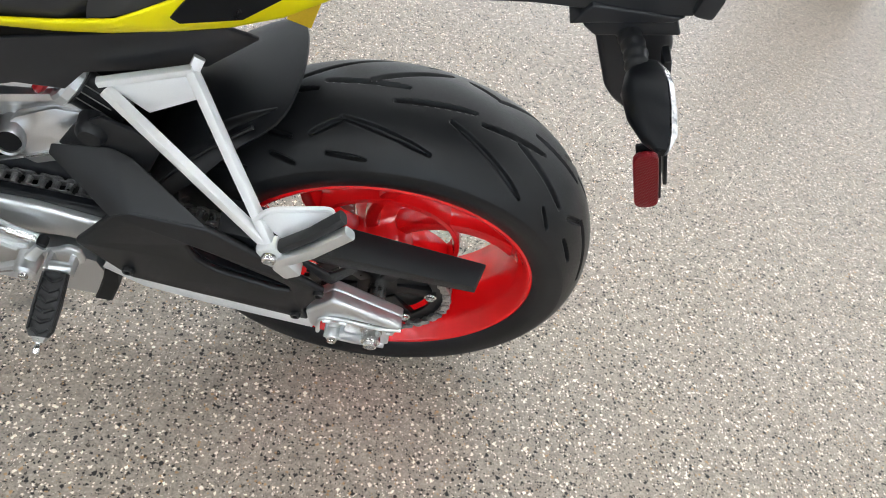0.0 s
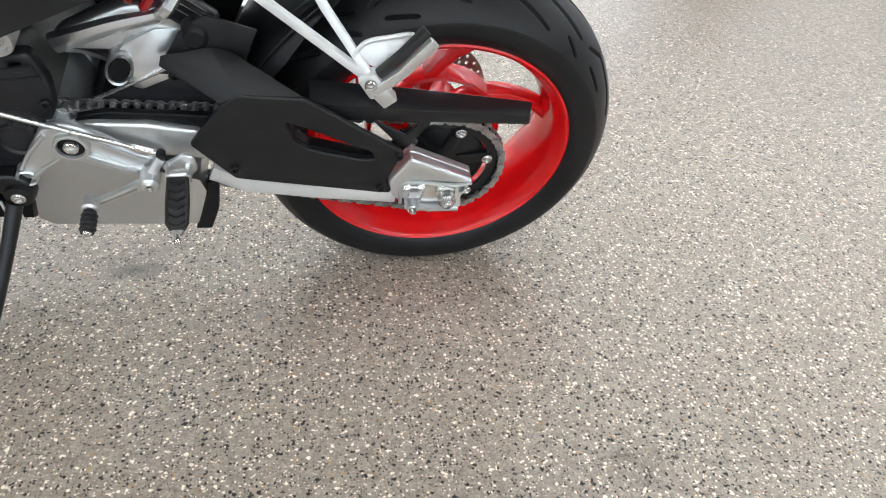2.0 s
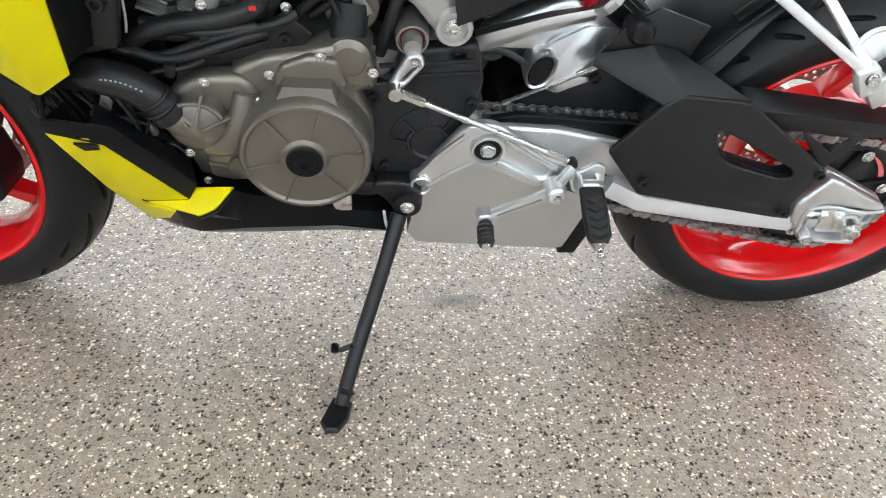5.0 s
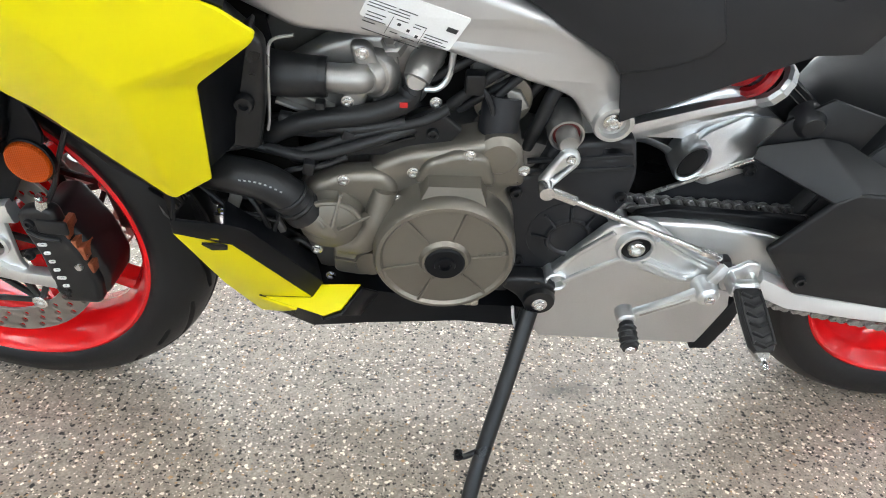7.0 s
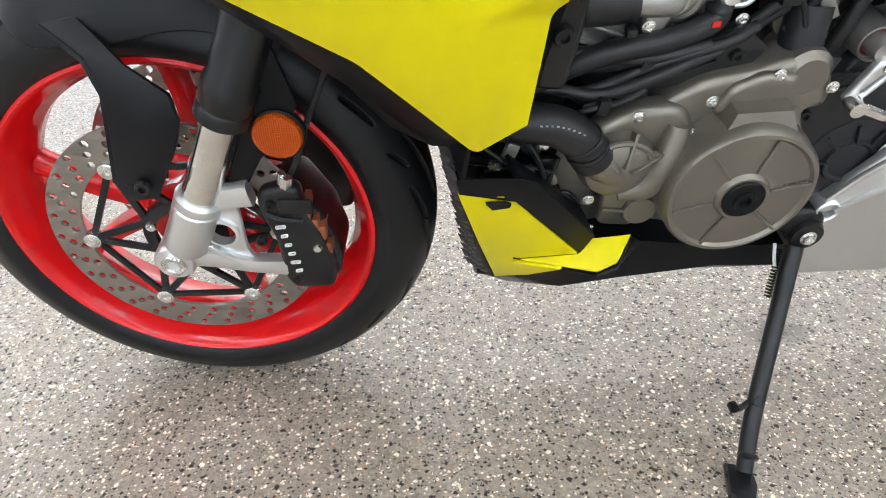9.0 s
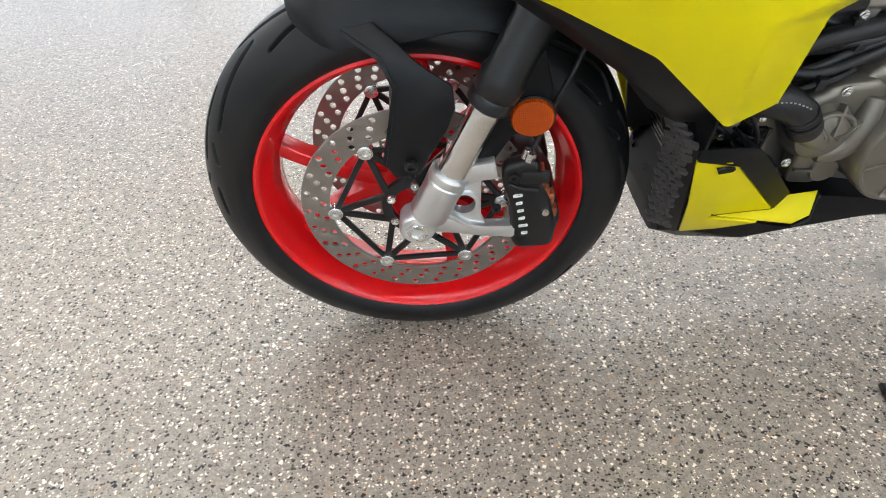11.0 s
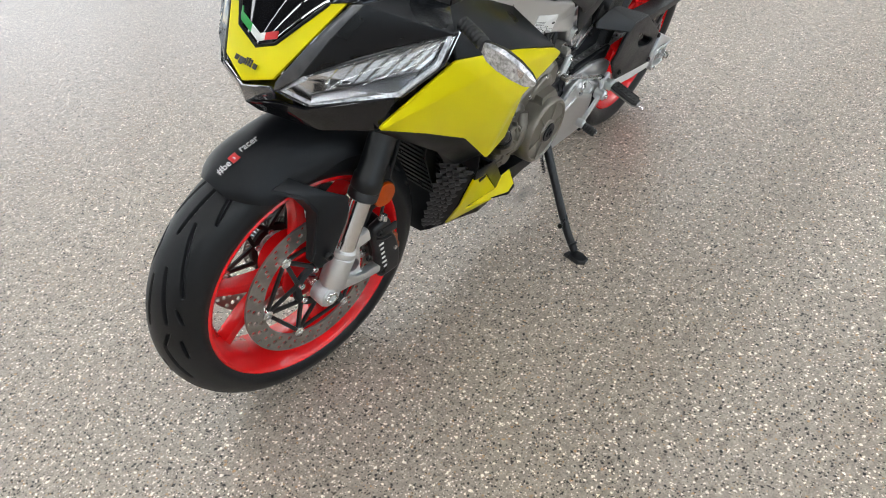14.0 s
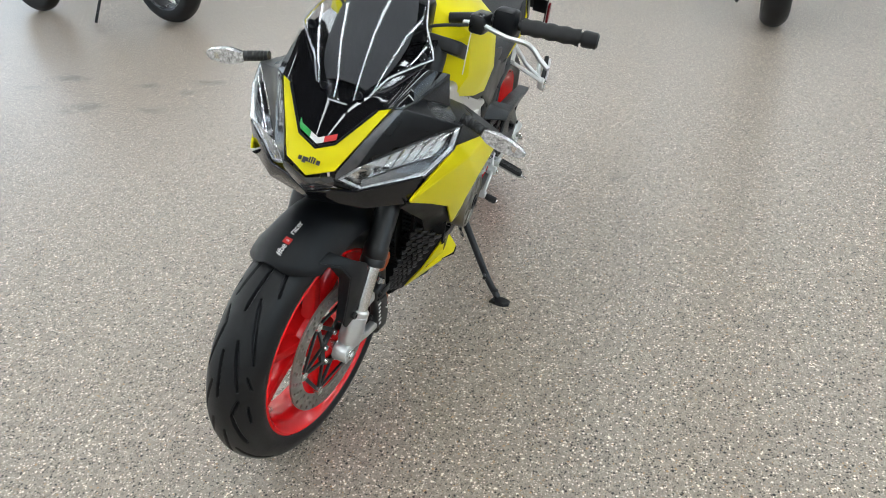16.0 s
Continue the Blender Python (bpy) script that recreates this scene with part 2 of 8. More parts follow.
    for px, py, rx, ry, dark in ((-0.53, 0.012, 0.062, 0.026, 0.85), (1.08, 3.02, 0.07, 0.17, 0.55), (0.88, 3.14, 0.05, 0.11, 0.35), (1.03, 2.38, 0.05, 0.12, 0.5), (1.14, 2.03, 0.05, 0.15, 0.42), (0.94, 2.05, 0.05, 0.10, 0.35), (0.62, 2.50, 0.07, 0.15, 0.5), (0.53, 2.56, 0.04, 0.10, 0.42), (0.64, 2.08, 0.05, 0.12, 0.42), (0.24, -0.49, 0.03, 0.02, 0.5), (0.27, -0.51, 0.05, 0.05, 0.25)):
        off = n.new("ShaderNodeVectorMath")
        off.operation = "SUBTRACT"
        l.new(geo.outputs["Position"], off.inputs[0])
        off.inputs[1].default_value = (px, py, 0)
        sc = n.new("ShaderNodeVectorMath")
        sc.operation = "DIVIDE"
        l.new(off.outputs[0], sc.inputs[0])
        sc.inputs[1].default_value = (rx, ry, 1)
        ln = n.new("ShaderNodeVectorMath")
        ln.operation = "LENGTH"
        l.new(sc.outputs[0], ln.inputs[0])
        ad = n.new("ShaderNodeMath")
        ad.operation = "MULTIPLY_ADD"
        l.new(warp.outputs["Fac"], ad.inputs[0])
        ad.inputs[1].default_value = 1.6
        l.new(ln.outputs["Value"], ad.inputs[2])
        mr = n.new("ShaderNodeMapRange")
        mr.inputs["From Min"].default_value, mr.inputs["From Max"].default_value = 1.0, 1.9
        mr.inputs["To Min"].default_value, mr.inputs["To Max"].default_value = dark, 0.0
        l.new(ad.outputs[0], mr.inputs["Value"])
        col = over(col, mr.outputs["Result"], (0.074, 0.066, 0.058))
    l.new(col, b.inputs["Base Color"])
    rn = n.new("ShaderNodeMapRange")
    rn.inputs["To Min"].default_value, rn.inputs["To Max"].default_value = 0.27, 0.34
    l.new(big.outputs["Fac"], rn.inputs["Value"])
    l.new(rn.outputs["Result"], b.inputs["Roughness"])
    bp = n.new("ShaderNodeBump")
    bp.inputs["Strength"].default_value, bp.inputs["Distance"].default_value = 0.35, 0.0012
    l.new(grit.outputs["Fac"], bp.inputs["Height"])
    l.new(bp.outputs["Normal"], b.inputs["Normal"])
    return m


M_FLOOR = floor_material()


# ---- mesh helpers ----
def mesh_of(verts, faces, name="mesh", smooth=35):
    me = bpy.data.meshes.new(name)
    me.from_pydata([tuple(v) for v in verts], [], [tuple(f) for f in faces])
    me.validate()
    fix = bmesh.new()
    fix.from_mesh(me)
    bmesh.ops.recalc_face_normals(fix, faces=fix.faces)
    fix.to_mesh(me)
    fix.free()
    if smooth:
        me.polygons.foreach_set("use_smooth", [True] * len(me.polygons))
        me.set_sharp_from_angle(angle=radians(smooth))
    return me


def part(name, me, material, parent, label="", m=None):
    """Links one mesh (or each of a left and right pair) as a part under a thing or under another part, never deeper."""
    if isinstance(me, list):
        return [part(name, q, material, parent, label, m) for q in me][0]
    while parent.parent and parent.parent.parent:
        parent = parent.parent
    if not me.materials:
        me.materials.append(material)
    ob = new(name, me)
    ob.parent = parent
    if m is not None:
        ob.matrix_local = m
    if label:
        ob["label"] = label
    return ob


def thing(name, me, material, label, category, group="", m=None, kind=""):
    if me is not None and not me.materials:
        me.materials.append(material)
    ob = new(name, me)
    if m is not None:
        ob.matrix_world = m
    return tagged(ob, label, category, group, kind)


def join(*meshes):
    """Several meshes of one part as one mesh."""
    verts, faces, at = [], [], 0
    for me in meshes:
        verts += [tuple(v.co) for v in me.vertices]
        faces += [tuple(i + at for i in p.vertices) for p in me.polygons]
        at += len(me.vertices)
    return mesh_of(verts, faces)


def moved(me, m):
    me.transform(m)
    return me


def mirrored(me):
    out = me.copy()
    out.transform(Matrix.Diagonal((1, -1, 1, 1)))
    out.flip_normals()
    return out


def plate(outer, y, thick, bevel=0.003, holes=(), soft=0.0, name="plate"):
    """A plate in the x-z plane: outlines of (x, z), its outer face at y - thick / 2, with rounded edges. soft: corner radius."""
    cu = bpy.data.curves.new(name, "CURVE")
    cu.dimensions, cu.fill_mode = "2D", "BOTH"
    cu.extrude, cu.bevel_depth, cu.bevel_resolution, cu.offset = max(0.0002, thick / 2 - bevel), bevel, 2, -bevel
    for k, line in enumerate((outer, *holes)):
        pts = rounded(line, soft) if soft and k == 0 else list(line)
        sp = cu.splines.new("POLY")
        sp.points.add(len(pts) - 1)
        for p, (x, z) in zip(sp.points, pts):
            p.co = (x, z, 0, 1)
        sp.use_cyclic_u = True
    ob = bpy.data.objects.new(name, cu)
    me = bpy.data.meshes.new_from_object(ob)
    bpy.data.objects.remove(ob)
    bpy.data.curves.remove(cu)
    me.transform(Matrix.Translation((0, y, 0)) @ Matrix.Rotation(radians(90), 4, "X"))
    fix = bmesh.new()
    fix.from_mesh(me)
    bmesh.ops.remove_doubles(fix, verts=fix.verts, dist=1e-5)
    bmesh.ops.recalc_face_normals(fix, faces=fix.faces)
    fix.to_mesh(me)
    fix.free()
    me.polygons.foreach_set("use_smooth", [True] * len(me.polygons))
    me.set_sharp_from_angle(angle=radians(40))
    return me


def rounded(line, r, n=4):
    """A closed outline with its corners rounded."""
    out, k = [], len(line)
    for i in range(k):
        a, b, c = Vector(line[i - 1]), Vector(line[i]), Vector(line[(i + 1) % k])
        d1, d2 = (a - b), (c - b)
        q = min(r, d1.length * 0.45, d2.length * 0.45)
        p, s = b + d1.normalized() * q, b + d2.normalized() * q
        for j in range(n + 1):
            t = j / n
            out.append(tuple((1 - t) ** 2 * p + 2 * t * (1 - t) * b + t * t * s))
    return out


def ring_of(cx, cz, r, n=16, a0=0.0):
    return [(cx + r * math.cos(a0 + 2 * math.pi * i / n), cz + r * math.sin(a0 + 2 * math.pi * i / n)) for i in range(n)]


def lathe(profile, n=64, center=(0, 0, 0), axis=(0, 1, 0), closed=False, smooth=35):
    """Turns a profile of (radius, height along the axis)."""
    a = Vector(axis).normalized()
    u = a.orthogonal().normalized()
    w = a.cross(u)
    c = Vector(center)
    verts, faces, k = [], [], len(profile)
    for i in range(n):
        t = 2 * math.pi * i / n
        d = u * math.cos(t) + w * math.sin(t)
        verts += [c + d * r + a * h for r, h in profile]
    for i in range(n):
        j = (i + 1) % n
        for q in range(k if closed else k - 1):
            faces.append((i * k + q, i * k + (q + 1) % k, j * k + (q + 1) % k, j * k + q))
    if not closed:
        for q in (0, k - 1):
            if profile[q][0] > 1e-6:
                faces.append([i * k + q for i in range(n)])
    me = mesh_of(verts, faces, smooth=smooth)
    fix = bmesh.new()
    fix.from_mesh(me)
    bmesh.ops.remove_doubles(fix, verts=fix.verts, dist=1e-6)
    fix.to_mesh(me)
    fix.free()
    return me


def spline(points, n=8):
    """A smooth line through the points (Catmull-Rom)."""
    p = [Vector(q) for q in points]
    if len(p) < 3:
        return p
    p = [2 * p[0] - p[1], *p, 2 * p[-1] - p[-2]]
    out = []
    for i in range(1, len(p) - 2):
        for j in range(n):
            t = j / n
            a, b, c, d = p[i - 1 : i + 3]
            out.append(0.5 * (2 * b + (c - a) * t + (2 * a - 5 * b + 4 * c - d) * t * t + (3 * b - a - 3 * c + d) * t**3))
    return [*out, p[-2]]


def sweep(path, section, scales=None, up=(0, 1, 0), cap=True, smooth=40):
    """Carries a section of (across, up) along a path; scales: a number or (across, up) for each point."""
    path = [Vector(p) for p in path]
    verts, faces, k = [], [], len(section)
    side = None
    for i, p in enumerate(path):
        d = (path[min(i + 1, len(path) - 1)] - path[max(i - 1, 0)]).normalized()
        ref = Vector(up) if side is None else None
        if side is None:
            side = d.cross(ref)
            if side.length < 1e-3:
                side = d.orthogonal()
        side = (side - d * side.dot(d)).normalized()
        top = side.cross(d)
        s = 1 if scales is None else scales[i]
        sa, sb = (s, s) if not isinstance(s, (tuple, list)) else s
        verts += [p + side * a * sa + top * b * sb for a, b in section]
    for i in range(len(path) - 1):
        for q in range(k):
            r = (q + 1) % k
            faces.append((i * k + q, i * k + r, (i + 1) * k + r, (i + 1) * k + q))
    if cap:
        faces += [list(range(k)), [(len(path) - 1) * k + q for q in range(k)]]
    return mesh_of(verts, faces, smooth=smooth)


def tube(points, r, n=12, smooth_path=True, steps=8):
    pts = spline(points, steps) if smooth_path else [Vector(p) for p in points]
    scales = None
    if isinstance(r, (list, tuple)):
        scales = [r[0] + (r[-1] - r[0]) * i / (len(pts) - 1) for i in range(len(pts))]
        if len(r) > 2:
            scales = [float(np.interp(i / (len(pts) - 1), np.linspace(0, 1, len(r)), r)) for i in range(len(pts))]
        r = 1.0
    return sweep(pts, [(r * math.cos(2 * math.pi * i / n), r * math.sin(2 * math.pi * i / n)) for i in range(n)], scales)


def box_section(w, h, c=0.25):
    """A rounded rectangle, w across and h up."""
    b = min(w, h) * c
    return [tuple(p) for p in rounded([(-w / 2, -h / 2), (w / 2, -h / 2), (w / 2, h / 2), (-w / 2, h / 2)], b, 2)]


def beam(points, w, h, scales=None, up=(0, 1, 0), c=0.25, steps=0):
    pts = spline(points, steps) if steps else points
    if scales and len(scales) != len(pts):
        scales = [float(np.interp(i / (len(pts) - 1), np.linspace(0, 1, len(scales)), scales)) for i in range(len(pts))]
    return sweep(pts, box_section(w, h, c), scales, up)


def block(x0, x1, y0, y1, z0, z1, bevel=0.004, m=None):
    bm = bmesh.new()
    bmesh.ops.create_cube(bm, size=1)
    bmesh.ops.transform(bm, matrix=Matrix.Translation(((x0 + x1) / 2, (y0 + y1) / 2, (z0 + z1) / 2)) @ Matrix.Diagonal((x1 - x0, y1 - y0, z1 - z0, 1)), verts=bm.verts)
    if bevel:
        bmesh.ops.bevel(bm, geom=bm.edges[:], offset=bevel, segments=2, affect="EDGES", profile=0.5)
    me = bpy.data.meshes.new("block")
    bm.to_mesh(me)
    bm.free()
    me.polygons.foreach_set("use_smooth", [True] * len(me.polygons))
    me.set_sharp_from_angle(angle=radians(40))
    if m is not None:
        me.transform(m)
    return me


def loft(rings, closed=True, caps=True, smooth=45):
    """A skin over rings of points, each with as many points."""
    k = len(rings[0])
    verts = [p for ring in rings for p in ring]
    faces = []
    for i in range(len(rings) - 1):
        for q in range(k if closed else k - 1):
            r = (q + 1) % k
            faces.append((i * k + q, i * k + r, (i + 1) * k + r, (i + 1) * k + q))
    if caps and closed:
        faces += [list(range(k)), [(len(rings) - 1) * k + q for q in range(k)]]
    return mesh_of(verts, faces, smooth=smooth)


def panel(verts, faces, thick=0.004, bevel=0.0025, levels=0, crease=0.0, smooth=40, name="panel", both=False, fold=0.0):
    """A thin moulded panel on corner points: solid, with rounded rims; levels: how often it is smoothed. both: with its mirror image."""
    if both and all(abs(v[1]) > 1e-6 for v in verts):
        half = panel(verts, faces, thick, bevel, levels, crease, smooth, name, fold=fold)
        return [half, mirrored(half)]
    if both:
        n = len(verts)
        verts = [*verts, *[(x, -y, z) for x, y, z in verts]]
        faces = [*faces, *[[i + n for i in reversed(f)] for f in faces]]
    me = mesh_of(verts, faces, name, smooth)
    bm = bmesh.new()
    bm.from_mesh(me)
    bmesh.ops.remove_doubles(bm, verts=bm.verts, dist=1e-5)
    for _ in range(levels):
        bmesh.ops.subdivide_edges(bm, edges=bm.edges[:], cuts=1, use_grid_fill=True, smooth=crease)
    bmesh.ops.recalc_face_normals(bm, faces=bm.faces)
    if sum(f.normal.y * f.calc_center_median().y + f.normal.z * 0.3 for f in bm.faces) < 0:
        bmesh.ops.reverse_faces(bm, faces=bm.faces)
    if fold:
        inner = [e for e in bm.edges if len(e.link_faces) == 2 and e.calc_face_angle(0) > radians(2)]
        bmesh.ops.bevel(bm, geom=inner, offset=fold, segments=4, affect="EDGES", profile=0.5)
    bmesh.ops.solidify(bm, geom=bm.faces[:], thickness=thick)
    if bevel:
        rim = [e for e in bm.edges if len(e.link_faces) == 2 and e.calc_face_angle(0) > radians(50)]
        bmesh.ops.bevel(bm, geom=rim, offset=bevel * 0.6, segments=2, affect="EDGES", profile=0.5)
    bm.to_mesh(me)
    bm.free()
    me.polygons.foreach_set("use_smooth", [True] * len(me.polygons))
    me.set_sharp_from_angle(angle=radians(smooth))
    return me


def bolt_mesh(r=0.008, h=0.006, socket=True):
    """A flanged hex bolt head along -y, its seat at the origin."""
    flange = lathe([(r * 1.25, 0), (r * 1.25, -h * 0.25), (r * 1.0, -h * 0.35)], 20)
    six = [(r * 0.95, 0), (r * 0.95, -h * 0.9), (r * 0.8, -h)]
    head = lathe([*six, (r * 0.5, -h), (r * 0.45, -h * 0.6), (0, -h * 0.6)] if socket else [*six, (0, -h)], 6, smooth=20)
    return join(flange, head)


def cap_screw_mesh(r=0.006, h=0.005):
    return lathe([(r, 0), (r, -h * 0.7), (r * 0.85, -h), (r * 0.5, -h), (r * 0.45, -h * 0.4), (0, -h * 0.4)], 18)


BOLT, SCREW, SMALL = bolt_mesh(), cap_screw_mesh(), cap_screw_mesh(0.0042, 0.003)


def bolts(parent, places, mesh, material, name="bolt", size=1.0):
    me = mesh.copy()
    for x, y, z in places:
        part(name, me, material, parent, m=Matrix.Translation((x, y, z)) @ Matrix.Diagonal((size, size, size, 1)))


def lettering(text, size, m, name="lettering", depth=0.0004):
    cu = bpy.data.curves.new(name, "FONT")
    cu.body, cu.size, cu.align_x, cu.align_y, cu.extrude = text, size, "CENTER", "CENTER", depth
    ob = bpy.data.objects.new(name, cu)
    me = bpy.data.meshes.new_from_object(ob)
    bpy.data.objects.remove(ob)
    me.transform(m)
    return me


def facing(p, x_dir, normal):
    """A pose at p whose x runs along x_dir and whose z along normal."""
    z = Vector(normal).normalized()
    x = Vector(x_dir)
    x = (x - z * x.dot(z)).normalized()
    return Matrix.Translation(p) @ Matrix((x, z.cross(x), z)).transposed().to_4x4()


# ---- the showroom ----
X0, X1, Y0, Y1, H = -9.0, 9.0, -7.0, 8.5, 3.6


def wall(name, x0, x1, y0, y1, z0, z1, material=M_WALL):
    return tagged(new(name, block(x0, x1, y0, y1, z0, z1, 0)), "off-white painted showroom wall", "wall", kind="structure"), material


floor = thing("floor", mesh_of([(X0, Y0, 0), (X1, Y0, 0), (X1, Y1, 0), (X0, Y1, 0), (X0, Y0, -0.2), (X1, Y0, -0.2), (X1, Y1, -0.2), (X0, Y1, -0.2)],
              [(0, 1, 2, 3), (7, 6, 5, 4), (0, 4, 5, 1), (1, 5, 6, 2), (2, 6, 7, 3), (3, 7, 4, 0)], smooth=0), M_FLOOR, "grey epoxy showroom floor with black and white flakes", "floor", kind="structure")
ceiling = thing("ceiling", block(X0, X1, Y0, Y1, H, H + 0.15, 0), M_CEIL, "dark painted showroom ceiling", "ceiling", kind="structure")
for wname, dims in (("wall_west", (X0 - 0.2, X0, Y0 - 0.2, Y1 + 0.2, 0, H)), ("wall_east", (X1, X1 + 0.2, Y0 - 0.2, Y1 + 0.2, 0, H))):
    ob, mt = wall(wname, *dims)
    ob.data.materials.append(mt)
# the glazed fronts on two sides: a low sill, a lintel and piers between wide panes; the south front is never seen,
# added to brighten the bike's left side
for side_name, ya, yb in (("north", Y1, Y1 + 0.2), ("south", Y0 - 0.2, Y0)):
    for wname, dims in (("sill", (X0, X1, ya, yb, 0, 0.4)), ("lintel", (X0, X1, ya, yb, 3.0, H)), ("pier_1", (X0, -6.5, ya, yb, 0.4, 3.0)), ("pier_2", (6.5, X1, ya, yb, 0.4, 3.0))):
        ob, mt = wall("wall_%s_%s" % (side_name, wname), *dims)
        ob.data.materials.append(mt)
    for i in range(4):
        x, ym = -6.5 + i * 3.25, (ya + yb) / 2
        win = thing("window_%d" % (i + 1 + (4 if side_name == "south" else 0)), join(block(x, x + 0.06, ym - 0.04, ym + 0.04, 0.4, 3.0, 0.004), block(x + 3.19, x + 3.25, ym - 0.04, ym + 0.04, 0.4, 3.0, 0.004), block(x + 0.06, x + 3.19, ym - 0.04, ym + 0.04, 0.4, 0.46, 0.004), block(x + 0.06, x + 3.19, ym - 0.04, ym + 0.04, 2.94, 3.0, 0.004)), M_BLACKMETAL, "dark metal showroom window frame", "window", kind="structure")
        pane = part("pane", block(x + 0.06, x + 3.19, ym - 0.005, ym + 0.005, 0.46, 2.94, 0), M_LENS, win, "clear glass")
        pane.visible_shadow = False
# added fill lamps; the south row only lifts the bike's dark left side
for y_pane, into, power in ((Y0 - 0.02, 0.0, SOUTH_FILL), (Y1 + 0.02, 0.0, NORTH_DAY)):
    for i in range(4):
        day = bpy.data.lights.new("window_daylight", "AREA")
        day.shape, day.size, day.size_y, day.energy, day.color = "RECTANGLE", 3.1, 2.45, power, (0.80, 0.91, 1.0)
        lamp_ob = new("window_daylight", day)
        lamp_ob.matrix_world = look((-4.875 + i * 3.25, y_pane, 1.7), (-4.875 + i * 3.25, into, 1.7))
        tagged(lamp_ob, kind="structure")
ground = thing("ground", mesh_of([(-500, -500, -0.21), (500, -500, -0.21), (500, 500, -0.21), (-500, 500, -0.21)], [(0, 1, 2, 3)], smooth=0), surface("grey_paving", (0.22, 0.22, 0.21), 0.85, 0, 40, 0.2, 0.1, 0.3), "grey paved ground outside", "ground", kind="structure")

# rows of long tube lights under the ceiling, along the hall
TW, TL = 0.10, 2.35
housing = loft([[(x, -0.075, 0.0), (x, -0.05, 0.055), (x, 0.05, 0.055), (x, 0.075, 0.0), (x, 0.07, -0.004), (x, -0.07, -0.004)] for x in (-TL / 2 - 0.03, TL / 2 + 0.03)], smooth=20)
tube_mesh = tube([(-TL / 2, 0, -0.05), (TL / 2, 0, -0.05)], 0.05, 14, False)
end_mesh = block(-0.02, 0.02, -0.026, 0.026, -0.046, 0.0, 0.003)
rod_mesh = tube([(0, 0, 0.05), (0, 0, 0.25)], 0.005, 6, False)
first = thing("ceiling_light", None, None, "white batten light with a glowing tube", "ceiling light", "ceiling lights")
part("housing", housing, M_FIXTURE, first)
part("tube", tube_mesh, M_TUBE, first, "glowing white tube")
for dx in (-TL / 2 - 0.01, TL / 2 + 0.01):
    part("end_cap", end_mesh, M_FIXTURE, first, m=Matrix.Translation((dx, 0, 0)))
for dx in (-0.8, 0.8):
    part("hanger", rod_mesh, M_STEEL, first, m=Matrix.Translation((dx, 0, 0)))
spots = [(x, y) for y in (-5.6, -3.9, -2.2, -0.5, 1.2, 2.9, 4.6, 6.3) for x in (-7.5, -5.0, -2.5, 0.0, 2.5, 5.0, 7.5)]
first.matrix_world = Matrix.Translation((*spots[0], H - 0.25))
for x, y in spots[1:]:
    copy_thing(first, Matrix.Translation((x, y, H - 0.25)))


# ---- the motorcycle: it leans on its stand; everything is built upright and leaned by the root ----
LEAN = Matrix.Translation((0, 0.095, 0)) @ Matrix.Rotation(radians(14.5), 4, "X")
bike = thing("motorcycle", None, None, "yellow and black motorcycle with red rims on its side stand", "motorcycle", m=LEAN)
AXIS = Vector((math.sin(radians(24.1)), 0, math.cos(radians(24.1))))
PIVOT = Vector((-1.318, 0, 0.3047))
STEER = Matrix.Translation(PIVOT) @ Matrix.Rotation(radians(-8), 4, AXIS) @ Matrix.Translation(-PIVOT)
RA = Vector((0.009, 0, 0.3086))  # rear axle
FA = Vector((-1.346, 0, 0.301))  # front axle


